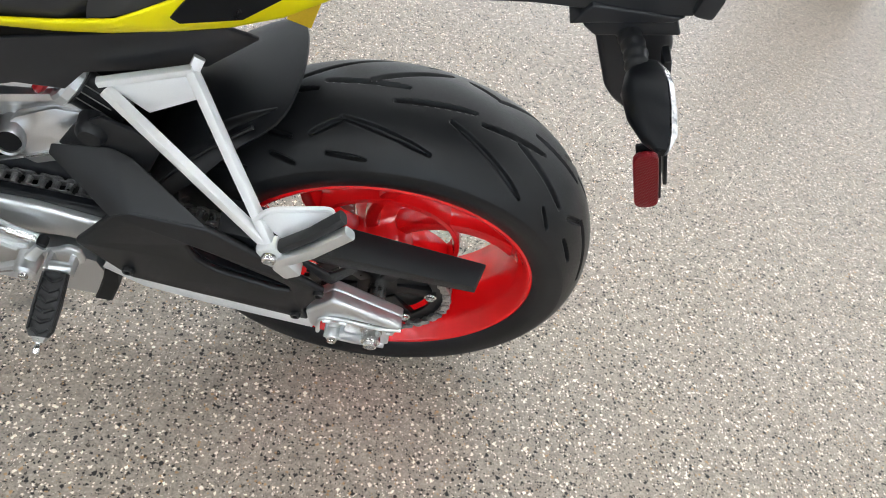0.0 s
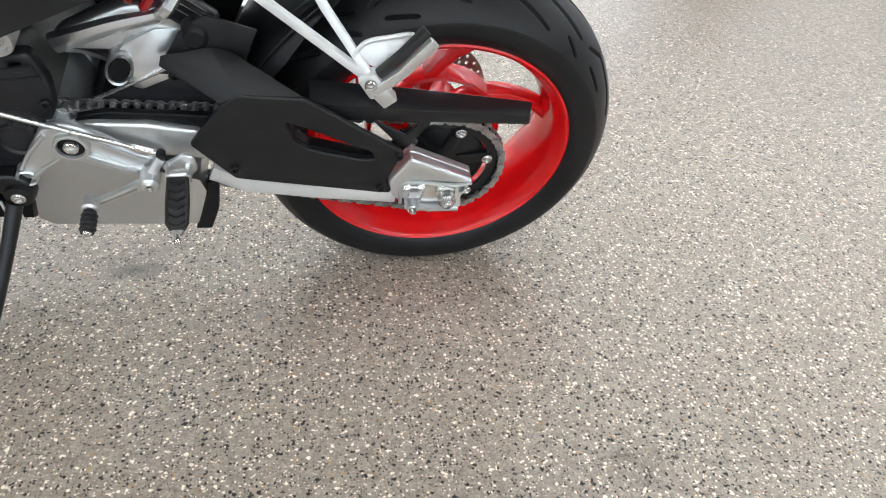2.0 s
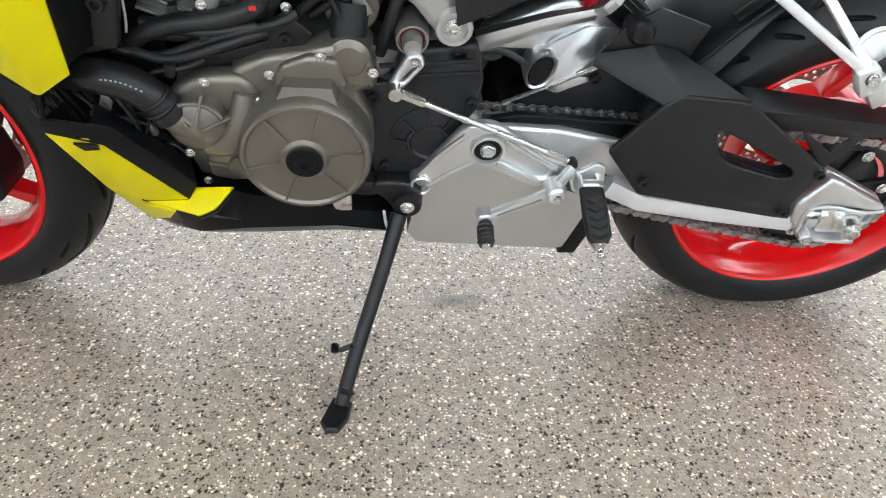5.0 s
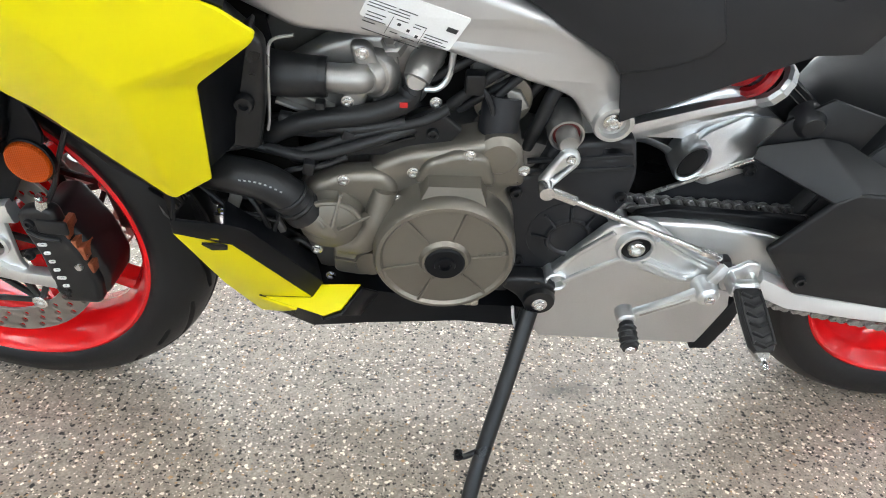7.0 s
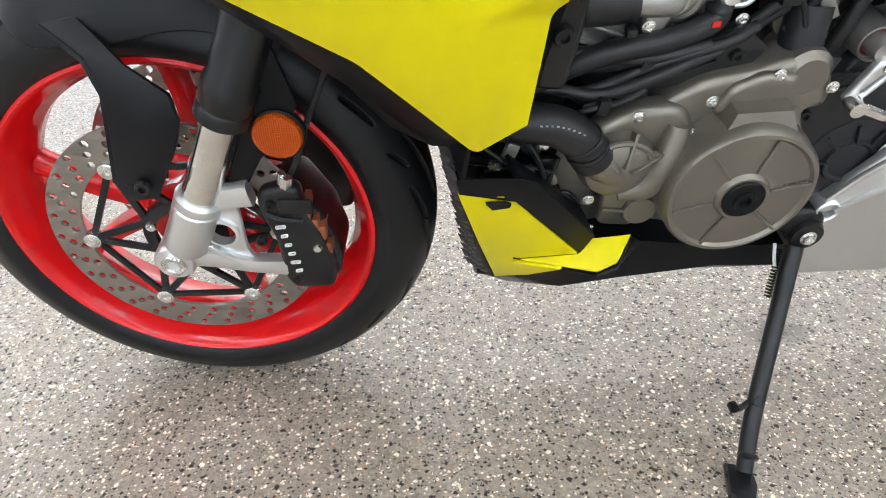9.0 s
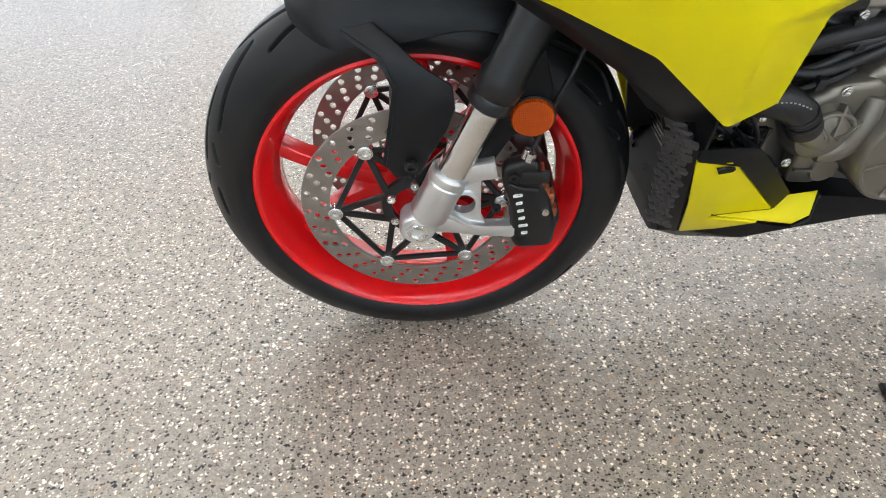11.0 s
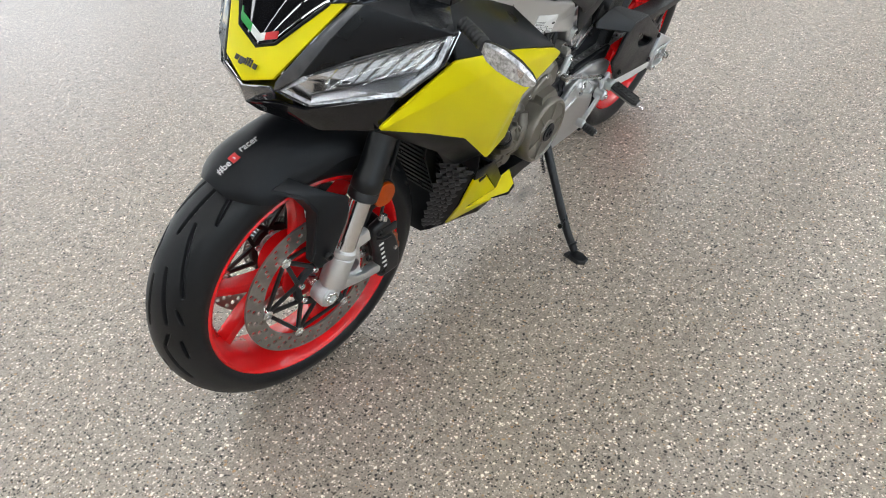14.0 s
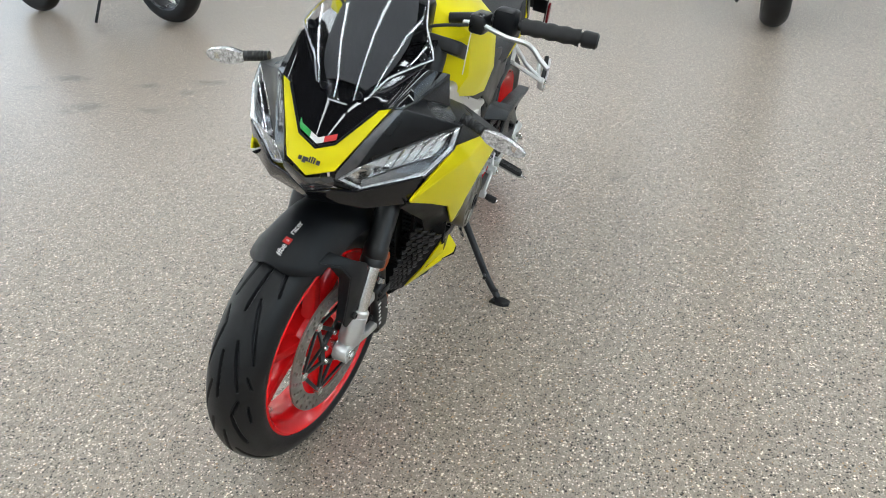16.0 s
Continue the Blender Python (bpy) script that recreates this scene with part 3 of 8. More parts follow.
def tyre_mesh(c, crown, arc, sweep_deg, bead, cuts, period, full=1.0, n_round=2000, n_arc=168):
    """A tyre round the y axis. crown: outer radius; arc: radius of the tread's section. cuts: grooves (along, across, along, across, width)
    in metres, repeated every period of the round and mirrored half a period on."""
    top = radians(sweep_deg)
    prof = []
    for j in range(n_arc + 1):
        a = -top + 2 * top * j / n_arc
        prof.append((crown - full * arc * (1 - math.cos(a)), arc * math.sin(a), math.cos(a), math.sin(a), a * arc))
    r_end, y_end = prof[-1][0], prof[-1][1]
    side = []
    for j in range(1, 9):
        t = j / 8
        r = r_end + (bead[0] - r_end) * t
        y = y_end + (bead[1] - y_end) * t + 0.0045 * math.sin(math.pi * t)
        side.append((r, y))
    inner = [(bead[0] - 0.004, bead[1] - 0.006), (bead[0] - 0.012, bead[1] - 0.012)]
    k = n_arc + 1
    u = np.arange(n_round) * (2 * math.pi / n_round)
    along = u * crown
    s = np.array([p[4] for p in prof])
    A, S = np.meshgrid(along, s, indexing="ij")
    depth = np.zeros_like(A)
    for sign, shift in ((1, 0.0), (-1, period / 2)):
        for a0, s0, a1, s1, w in cuts:
            base = (A + shift) % period
            for wrap in (-period, 0, period):
                X, Y = base + wrap - a0, S * sign - s0
                dx, dy = a1 - a0, s1 - s0
                L2 = dx * dx + dy * dy
                t = np.clip((X * dx + Y * dy) / L2, 0, 1)
                taper = w * 0.42 * (0.35 + 0.65 * np.minimum(1, 4 * np.minimum(t, 1 - t) + 0.3))
                d = np.hypot(X - t * dx, Y - t * dy)
                depth = np.maximum(depth, 0.0060 * np.clip((taper - d) / 0.0030 + 0.5, 0, 1))
    verts, faces = [], []
    rows = [*[(r, -y) for r, y in reversed(inner)], *[(r, -y) for r, y in reversed(side)]]
    tail = [*side, *inner]
    width = len(rows) + k + len(tail)
    for i in range(n_round):
        cu, su = math.cos(u[i]), math.sin(u[i])
        for r, y in rows:
            verts.append((c[0] + r * cu, c[1] + y, c[2] + r * su))
        for j, (r, y, nr, ny, _) in enumerate(prof):
            d = depth[i, j]
            rr, yy = r - d * nr, y - d * ny
            verts.append((c[0] + rr * cu, c[1] + yy, c[2] + rr * su))
        for r, y in tail:
            verts.append((c[0] + r * cu, c[1] + y, c[2] + r * su))
    for i in range(n_round):
        j = (i + 1) % n_round
        a, b = i * width, j * width
        faces += [(a + q, b + q, b + q + 1, a + q + 1) for q in range(width - 1)]
    me = bpy.data.meshes.new("tyre")
    me.from_pydata(verts, [], faces)
    me.polygons.foreach_set("use_smooth", [True] * len(me.polygons))
    me.set_sharp_from_angle(angle=radians(50))
    return me


def rim_mesh(c, r, half, well):
    """The rim's ring: lips, flanges, drop centre."""
    left = [(r, -half), (r - 0.005, -half - 0.003), (r - 0.010, -half), (r - 0.0115, -half + 0.006), (r - 0.0145, -half + 0.0085), (r - 0.0165, -half + 0.017), (r - 0.0205, -half + 0.020), (r - 0.0235, -half + 0.034), (well, -half * 0.25)]
    right = [(q, -y) for q, y in reversed(left)]
    outer = [(r - 0.002, half - 0.006), (r - 0.004, 0), (r - 0.002, -half + 0.006)]
    return lathe([*left, *right, *outer], 128, c, closed=True, smooth=50)


def spoke(c, ang, bend, r0, r1, w0, w1, depth):
    """One cast spoke from hub to rim, its section a rounded box with flat flanks."""
    pts, sc = [], []
    for j in range(9):
        t = j / 8
        a = radians(ang + bend * t)
        r = r0 + (r1 - r0) * t
        pts.append((c[0] + r * math.cos(a), c[1], c[2] + r * math.sin(a)))
        wide = w0 + (w1 - w0) * t
        wide *= 1 + 0.35 * max(0, t - 0.8) / 0.2
        sc.append((wide, depth * (1 - 0.12 * t)))
    return sweep(pts, box_section(1, 1, 0.22), sc, (0, 1, 0))


def wheel(name, c, r, half, well, start, crown, arc, deg, bead, cuts, period, m=None, label="", single=False, full=1.0):
    ring = rim_mesh(c, r, half, well)
    pieces = [ring, lathe([(0.05, -half * 0.75), (0.055, -half * 0.7), (0.042, 0), (0.055, half * 0.7), (0.05, half * 0.75)], 48, c)]
    for k in range(6 if single else 3):
        a = start + (60 if single else 120) * k
        if single:
            pieces.append(spoke(c, a, -56, 0.036, well + 0.006, 0.021, 0.0165, half * 0.50))
            continue
        pieces.append(spoke(c, a - 9, -14, 0.04, well + 0.006, 0.027, 0.016, half * 0.62))
        pieces.append(spoke(c, a + 9, 14, 0.04, well + 0.006, 0.027, 0.016, half * 0.62))
    ob = part(name, ring, M_RED, bike, label, m)
    part("hub", pieces[1], M_RED, ob)
    for q in pieces[2:]:
        part("spoke", q, M_RED, ob)
    if single:
        part("spoke_ring", lathe([(0.109, -half * 0.26), (0.112, -half * 0.30), (0.116, -half * 0.26), (0.118, 0), (0.116, half * 0.26), (0.112, half * 0.30), (0.109, half * 0.26), (0.107, 0)], 64, c, closed=True), M_RED, ob)
    part("tyre", tyre_mesh(c, crown, arc, deg, bead, cuts, period, full), M_RUBBER, ob, "black road tyre with slanted grooves")
    return ob


REAR_CUTS = [(0.0, 0.043, -0.04, 0.060, 0.0078), (0.0, 0.040, 0.11, 0.076, 0.0086), (-0.02, 0.086, 0.03, 0.095, 0.006), (0.06, 0.013, 0.16, 0.003, 0.007), (0.13, 0.026, 0.25, 0.086, 0.0088), (0.225, 0.018, 0.325, 0.060, 0.0082), (0.295, 0.076, 0.325, 0.096, 0.006), (0.17, 0.016, 0.27, 0.010, 0.0072)]
FRONT_CUTS = [(0.0, 0.028, -0.035, 0.040, 0.0062), (0.0, 0.028, 0.10, 0.050, 0.0068), (0.05, 0.010, 0.15, 0.003, 0.006), (0.12, 0.022, 0.25, 0.056, 0.007), (0.21, 0.014, 0.315, 0.036, 0.0066), (0.28, 0.050, 0.31, 0.064, 0.005), (-0.02, 0.060, 0.03, 0.066, 0.005)]
rear = wheel("rear_wheel", RA, 0.2275, 0.078, 0.196, 65, 0.311, 0.1, 64, (0.2265, 0.080), [(-a, b, -c, d, e) for a, b, c, d, e in REAR_CUTS], 2 * math.pi * 0.311 / 5, label="glossy red six-spoke rear rim", single=True, full=0.75)
front = wheel("front_wheel", FA, 0.2275, 0.058, 0.197, 66, 0.300, 0.066, 70, (0.2267, 0.0592), FRONT_CUTS, 2 * math.pi * 0.298 / 5, STEER, "glossy red three-spoke front rim")


def toothed(cx, cz, r, n, h):
    out = []
    for i in range(n):
        for f, q in ((0.0, r - h), (0.3, r - h), (0.42, r), (0.58, r), (0.7, r - h)):
            a = 2 * math.pi * (i + f) / n
            out.append((cx + q * math.cos(a), cz + q * math.sin(a)))
    return out


# rear sprocket, carrier and disc
sprocket = part("sprocket", plate(toothed(RA.x, RA.z, 0.108, 42, 0.007), -0.1, 0.006, 0.001, [ring_of(RA.x, RA.z, 0.082, 48)]), M_BLACKMETAL, rear, "toothed black rear sprocket")
carrier = part("sprocket_carrier", lathe([(0.072, -0.094), (0.078, -0.090), (0.078, -0.078), (0.06, -0.06), (0.03, -0.055)], 48, RA), M_BLACKMETAL, rear, "black sprocket carrier")
for k in range(6):
    a = radians(12 + 60 * k)
    part("carrier_arm", beam([(RA.x + 0.03 * math.cos(a), -0.092, RA.z + 0.03 * math.sin(a)), (RA.x + 0.088 * math.cos(a), -0.098, RA.z + 0.088 * math.sin(a))], 0.022, 0.012), M_BLACKMETAL, rear)
bolts(rear, [(RA.x + 0.079 * math.cos(radians(12 + 60 * k)), -0.106, RA.z + 0.079 * math.sin(radians(12 + 60 * k))) for k in range(6)], BOLT, M_STEEL, "sprocket_nut", 0.9)


def disc_ring(c, r1, r0, y, rows, thick=0.005):
    holes = []
    for rr, n, a0, hr in rows:
        holes += [ring_of(c[0] + rr * math.cos(a0 + 2 * math.pi * i / n), c[2] + rr * math.sin(a0 + 2 * math.pi * i / n), hr, 8) for i in range(n)]
    return plate(ring_of(c[0], c[2], r1, 96), y, thick, 0.0006, [ring_of(c[0], c[2], r0, 72), *holes])


part("rear_brake_disc", disc_ring(RA, 0.11, 0.075, 0.09, [(0.102, 30, 0, 0.0035), (0.092, 30, 0.1, 0.0035), (0.083, 30, 0, 0.0035)]), M_DISC, rear, "drilled steel rear brake disc")
part("rear_axle", lathe([(0.014, -0.185), (0.014, 0.17)], 24, RA), M_STEEL, rear)

# front discs with six bobbins, black carriers, abs ring
for sy in (-1, 1):
    y = 0.071 * sy
    d = part("brake_disc", disc_ring(FA, 0.160, 0.121, y, [(0.1525, 30, 0.03, 0.0048), (0.1415, 30, 0.09, 0.0048), (0.1305, 30, 0.15, 0.0048)]), M_DISC, front, "large drilled floating steel brake disc")
    carrier = part("disc_carrier", lathe([(0.036, y - 0.004), (0.05, y - 0.003), (0.052, y + 0.003), (0.036, y + 0.004)], 48, FA, closed=True), M_BLACKMETAL, d, "black disc carrier")
    studs = []
    for k in range(6):
        a, b = radians(4 + 60 * k), radians(64 + 60 * k)
        p, q = Vector((FA.x + 0.115 * math.cos(a), y, FA.z + 0.115 * math.sin(a))), Vector((FA.x + 0.115 * math.cos(b), y, FA.z + 0.115 * math.sin(b)))
        part("carrier_rim", beam([p, q], 0.008, 0.005), M_BLACKMETAL, d)
        for s in (-1, 1):
            e = radians(4 + 60 * k + 26 * s)
            part("carrier_spoke", beam([p, (FA.x + 0.048 * math.cos(e), y, FA.z + 0.048 * math.sin(e))], 0.009, 0.0055), M_BLACKMETAL, d)
        studs.append((p.x, y, p.z))
    stud = lathe([(0.0105, 0.006), (0.0105, -0.006), (0.008, -0.0075), (0.004, -0.0075), (0.0035, -0.005), (0, -0.005)], 20)
    for x, yy, z in studs:
        part("bobbin", stud, M_STEEL, d, m=Matrix.Translation((x, yy, z)))
    bolts(d, [(FA.x + 0.04 * math.cos(radians(34 + 60 * k)), y - 0.004 * 1, FA.z + 0.04 * math.sin(radians(34 + 60 * k))) for k in range(6)], SCREW, M_STEEL, "disc_screw", 1.1)
part("abs_ring", plate(ring_of(FA.x, FA.z, 0.062, 48), 0.08, 0.002, 0.0004, [ring_of(FA.x, FA.z, 0.044, 40), *[[(FA.x + q * math.cos(a + s), FA.z + q * math.sin(a + s)) for q, s in ((0.048, -0.03), (0.058, -0.03), (0.058, 0.03), (0.048, 0.03))] for a in [2 * math.pi * i / 44 for i in range(44)]]]), M_DISC, front, "slotted sensor ring")
part("front_axle", lathe([(0.011, -0.118), (0.011, 0.118)], 24, FA), M_STEEL, front)

# ---- chain ----
S0, S1 = Vector((-0.605, 0, 0.398)), Vector((RA.x, 0, RA.z))
R0, R1 = 0.042, 0.1035


def chain_points(pitch):
    """Points a pitch apart round both sprockets."""
    d = S1 - S0
    base, al = math.atan2(d.z, d.x), math.asin((R1 - R0) / d.length)
    ua, la = base + math.pi / 2 + al, base - math.pi / 2 - al
    line = [Vector((S0.x + R0 * math.cos(ua), 0, S0.z + R0 * math.sin(ua))), Vector((S1.x + R1 * math.cos(ua), 0, S1.z + R1 * math.sin(ua)))]
    line += [Vector((S1.x + R1 * math.cos(a), 0, S1.z + R1 * math.sin(a))) for a in np.linspace(ua, la, 60)[1:]]
    low0, low1 = line[-1], Vector((S0.x + R0 * math.cos(la), 0, S0.z + R0 * math.sin(la)))
    line += [low0.lerp(low1, t) + Vector((0, 0, -0.006 * math.sin(math.pi * t))) for t in np.linspace(0, 1, 24)[1:]]
    line += [Vector((S0.x + R0 * math.cos(a), 0, S0.z + R0 * math.sin(a))) for a in np.linspace(la, ua - 2 * math.pi, 24)[1:]]
    run = np.concatenate([[0], np.cumsum([(line[i + 1] - line[i]).length for i in range(len(line) - 1)])])
    count = int(round(run[-1] / pitch / 2)) * 2
    at = np.linspace(0, run[-1], count + 1)[:-1]
    return [Vector((float(np.interp(a, run, [p.x for p in line])), 0, float(np.interp(a, run, [p.z for p in line])))) for a in at]


CY = -0.1
pins = chain_points(0.0158)


def link_mesh(ys, thick):
    half = 0.0079
    out = [(-half + 0.0066 * math.cos(a), 0.0066 * math.sin(a)) for a in np.linspace(math.pi / 2, 3 * math.pi / 2, 5)] + [(0, -0.0045)] + [(half + 0.0066 * math.cos(a), 0.0066 * math.sin(a)) for a in np.linspace(-math.pi / 2, math.pi / 2, 5)] + [(0, 0.0045)]
    k = len(out)
    verts, faces = [], []
    for yc in ys:
        b = len(verts)
        for yy in (yc - thick / 2, yc + thick / 2):
            verts += [(x, yy, z) for x, z in out]
        faces += [list(range(b, b + k)), list(range(b + k, b + 2 * k))] + [(b + i, b + (i + 1) % k, b + k + (i + 1) % k, b + k + i) for i in range(k)]
    return mesh_of(verts, faces, smooth=25)


outer_link, inner_link = link_mesh((-0.0105, 0.0105), 0.0024), link_mesh((-0.0072, 0.0072), 0.0024)
chain = part("chain", join(*[lathe([(0.0042, -0.0128), (0.0042, -0.0105), (0.0049, -0.006), (0.0049, 0.006), (0.0042, 0.0105), (0.0042, 0.0128)], 8, (p.x, CY, p.z)) for p in pins]), M_CHAIN, bike, "oiled steel roller chain")
for i, p in enumerate(pins):
    q = pins[(i + 1) % len(pins)]
    mid, a = (p + q) / 2, math.atan2(q.z - p.z, q.x - p.x)
    part("link", outer_link if i % 2 else inner_link, M_CHAIN, chain, m=Matrix.Translation((mid.x, CY, mid.z)) @ Matrix.Rotation(-a, 4, "Y"))
part("front_sprocket", plate(toothed(S0.x, S0.z, 0.045, 17, 0.006), CY, 0.006, 0.001), M_CHAIN, bike, "small front sprocket")

# ---- swingarm ----
arm = part("swingarm", plate([(-0.575, 0.375), (-0.57, 0.425), (-0.50, 0.437), (-0.43, 0.434), (-0.345, 0.417), (-0.30, 0.39), (-0.312, 0.33), (-0.352, 0.362), (-0.40, 0.372), (-0.50, 0.362)], -0.1275, 0.018, 0.006, soft=0.012), M_ALU, bike, "cast aluminium swingarm")
part("lower_rail", beam([(-0.35, -0.140, 0.350), (-0.30, -0.147, 0.330), (-0.2, -0.152, 0.318), (-0.073, -0.156, 0.306)], 0.030, 0.03, None, c=0.3), M_PALE, arm)
end = part("axle_block", plate([(-0.080, 0.302), (-0.088, 0.348), (-0.056, 0.398), (-0.045, 0.394), (0.046, 0.348), (0.047, 0.334), (0.032, 0.302), (0.037, 0.277), (0.028, 0.272), (-0.048, 0.278), (-0.062, 0.292)], -0.150, 0.016, 0.003, soft=0.004), M_ALU, arm, "cast aluminium axle block")
part("block_shoulder", plate([(-0.079, 0.312), (-0.087, 0.348), (-0.056, 0.396), (-0.045, 0.392), (0.046, 0.347), (0.046, 0.339), (0.018, 0.341), (-0.030, 0.349), (-0.052, 0.349), (-0.066, 0.338), (-0.066, 0.304)], -0.163, 0.024, 0.005, soft=0.005), M_ALU, end)
part("block_edge", tube([(-0.066, -0.176, 0.300), (-0.067, -0.176, 0.336), (-0.053, -0.176, 0.347), (-0.028, -0.176, 0.346), (0.012, -0.176, 0.339), (0.046, -0.174, 0.340)], 0.0030, 8), M_ALU, end)
part("block_lip", beam([(-0.056, -0.167, 0.286), (-0.010, -0.168, 0.281), (0.031, -0.166, 0.277)], 0.007, 0.020, c=0.4), M_ALU, end)
part("block_end", plate([(0.024, 0.338), (0.046, 0.336), (0.034, 0.303), (0.038, 0.280), (0.026, 0.275), (0.021, 0.300)], -0.163, 0.016, 0.003, [rounded([(0.029, 0.314), (0.029, 0.328), (0.037, 0.328), (0.036, 0.314)], 0.003)], soft=0.004), M_ALU, end)
part("adjuster_slide", plate([(-0.030, 0.288), (-0.030, 0.331), (-0.014, 0.334), (0.026, 0.334), (0.022, 0.288)], -0.161, 0.010, 0.002, soft=0.004), M_STEEL, end, "bright chain adjuster block")
part("adjuster_screw", tube([(-0.060, -0.166, 0.326), (-0.028, -0.166, 0.326)], 0.0042, 10, False), M_STEEL, end)
for x, r in ((-0.057, 0.0085), (-0.034, 0.0075)):
    part("adjuster_nut", lathe([(0.0, -0.005), (r, -0.005), (r, 0.005), (0.0, 0.005)], 6, (x, -0.166, 0.326), (1, 0, 0), smooth=20), M_STEEL, end)
part("adjuster_pad", block(-0.052, -0.034, -0.168, -0.158, 0.300, 0.316, 0.003), M_ALU, end)
part("axle_nut", join(lathe([(0.0175, -0.164), (0.0175, -0.169), (0.014, -0.171)], 28, RA), lathe([(0.0140, -0.169), (0.0140, -0.182), (0.0125, -0.184)], 6, RA, smooth=20), lathe([(0.0095, -0.180), (0.0095, -0.192), (0.008, -0.193), (0.0065, -0.193), (0.006, -0.186), (0, -0.186)], 24, RA)), M_STEEL, end, "bright axle nut")
part("adjuster_stub", lathe([(0.0085, -0.178), (0.0098, -0.176), (0.0098, -0.14), (0.0, -0.14)], 20, (-0.044, 0, 0.284)), M_ALU, end)
bolts(end, [(-0.044, -0.178, 0.284)], SCREW, M_STEEL, "adjuster_bolt", 1.1)
part("right_arm", beam([(-0.55, 0.12, 0.40), (-0.35, 0.135, 0.42), (-0.15, 0.14, 0.37), (0.02, 0.14, 0.31)], 0.075, 0.035, [1, 1.15, 0.9, 0.8], steps=5), M_ALU, arm)
part("pivot_tube", tube([(-0.555, -0.13, 0.405), (-0.555, 0.13, 0.405)], 0.035, 20, False), M_ALU, arm)
part("arm_bridge", loft([[(-0.52, y, 0.37), (-0.50, y, 0.42), (-0.34, y, 0.43), (-0.32, y, 0.37)] for y in (-0.07, -0.05, 0.06, 0.12)]), M_BLACKMETAL, arm)
brace = part("arm_brace", plate([(-0.545, 0.500), (-0.536, 0.530), (-0.488, 0.556), (-0.438, 0.580), (-0.400, 0.575), (-0.350, 0.560), (-0.335, 0.535), (-0.345, 0.500), (-0.371, 0.482), (-0.432, 0.455), (-0.452, 0.446), (-0.468, 0.462), (-0.484, 0.480), (-0.512, 0.492), (-0.530, 0.492)], -0.045, 0.034, 0.014, soft=0.016), M_POLISH, arm, "polished aluminium upper brace")
part("brace_ridge", sweep(spline([(-0.540, -0.058, 0.512), (-0.500, -0.062, 0.530), (-0.455, -0.064, 0.548), (-0.400, -0.058, 0.560)], 6), box_section(1, 1, 0.48), [(0.030 - 0.0006 * i, 0.022) for i in range(19)]), M_POLISH, arm)
part("brace_face", panel([(-0.462, -0.076, 0.508), (-0.447, -0.078, 0.526), (-0.405, -0.070, 0.546), (-0.356, -0.062, 0.540), (-0.350, -0.070, 0.506), (-0.372, -0.086, 0.486), (-0.434, -0.090, 0.458), (-0.452, -0.086, 0.462), (-0.448, -0.084, 0.490)], [(0, 1, 2, 8), (2, 3, 4, 5, 6, 8), (6, 7, 8)], 0.016, 0.004, smooth=30, fold=0.004), M_POLISH, arm)
part("plug_ring", lathe([(0.0180, -0.088), (0.0205, -0.090), (0.0225, -0.086), (0.0225, -0.05), (0.0180, -0.05)], 32, (0, 0, 0), closed=True), M_POLISH, arm, "", Matrix.Translation((-0.459, 0, 0.489)) @ Matrix.Rotation(radians(24), 4, "Y") @ Matrix.Diagonal((0.80, 1, 1.25, 1)))
part("brace_plug", lathe([(0.0, -0.087), (0.0160, -0.087), (0.0180, -0.083), (0.0180, -0.045)], 28, (0, 0, 0)), M_DARK, arm, "black plug", Matrix.Translation((-0.459, 0, 0.489)) @ Matrix.Rotation(radians(24), 4, "Y") @ Matrix.Diagonal((0.80, 1, 1.25, 1)))
part("inner_guard", panel([(-0.500, -0.085, 0.438), (-0.435, -0.085, 0.472), (-0.375, -0.085, 0.504), (-0.27, -0.086, 0.46), (-0.27, -0.086, 0.425), (-0.50, -0.085, 0.428)], [(0, 1, 2, 3, 4, 5)], 0.004, 0.001), M_SIDE, arm)
part("inner_guard_lip", beam([(-0.502, -0.087, 0.439), (-0.435, -0.087, 0.473), (-0.376, -0.089, 0.506)], 0.0035, 0.006), M_STEEL, arm)
bolts(arm, [(-0.388, -0.089, 0.484)], SCREW, M_BLACKMETAL, "guard_bolt", 1.3)
part("chain_slider", plate([(-0.530, 0.423), (-0.520, 0.440), (-0.482, 0.449), (-0.33, 0.440), (-0.31, 0.438), (-0.322, 0.405), (-0.36, 0.419), (-0.43, 0.434), (-0.50, 0.432)], -0.120, 0.012, 0.003), M_BLACK, arm, "black chain slider")

# chain guard: a broad grained cover with one slot, and its long tail
guard = part("chain_guard", plate([(-0.372, 0.425), (-0.320, 0.500), (-0.300, 0.515), (-0.212, 0.508), (-0.067, 0.405), (-0.090, 0.341), (-0.078, 0.312), (-0.315, 0.355)], -0.164, 0.010, 0.004, [rounded([(-0.239, 0.466), (-0.215, 0.456), (-0.115, 0.405), (-0.110, 0.392), (-0.130, 0.390), (-0.207, 0.413), (-0.228, 0.432)], 0.006)], soft=0.006), M_GUARD, bike, "grained black plastic chain guard with a long slot")
part("guard_wing", panel([(-0.402, -0.110, 0.516), (-0.398, -0.106, 0.530), (-0.330, -0.108, 0.547), (-0.305, -0.116, 0.546), (-0.212, -0.167, 0.510), (-0.295, -0.168, 0.516), (-0.322, -0.168, 0.500)], [(0, 1, 2, 5, 6), (2, 3, 4, 5)], 0.006, 0.002, fold=0.004), M_GUARD, guard)
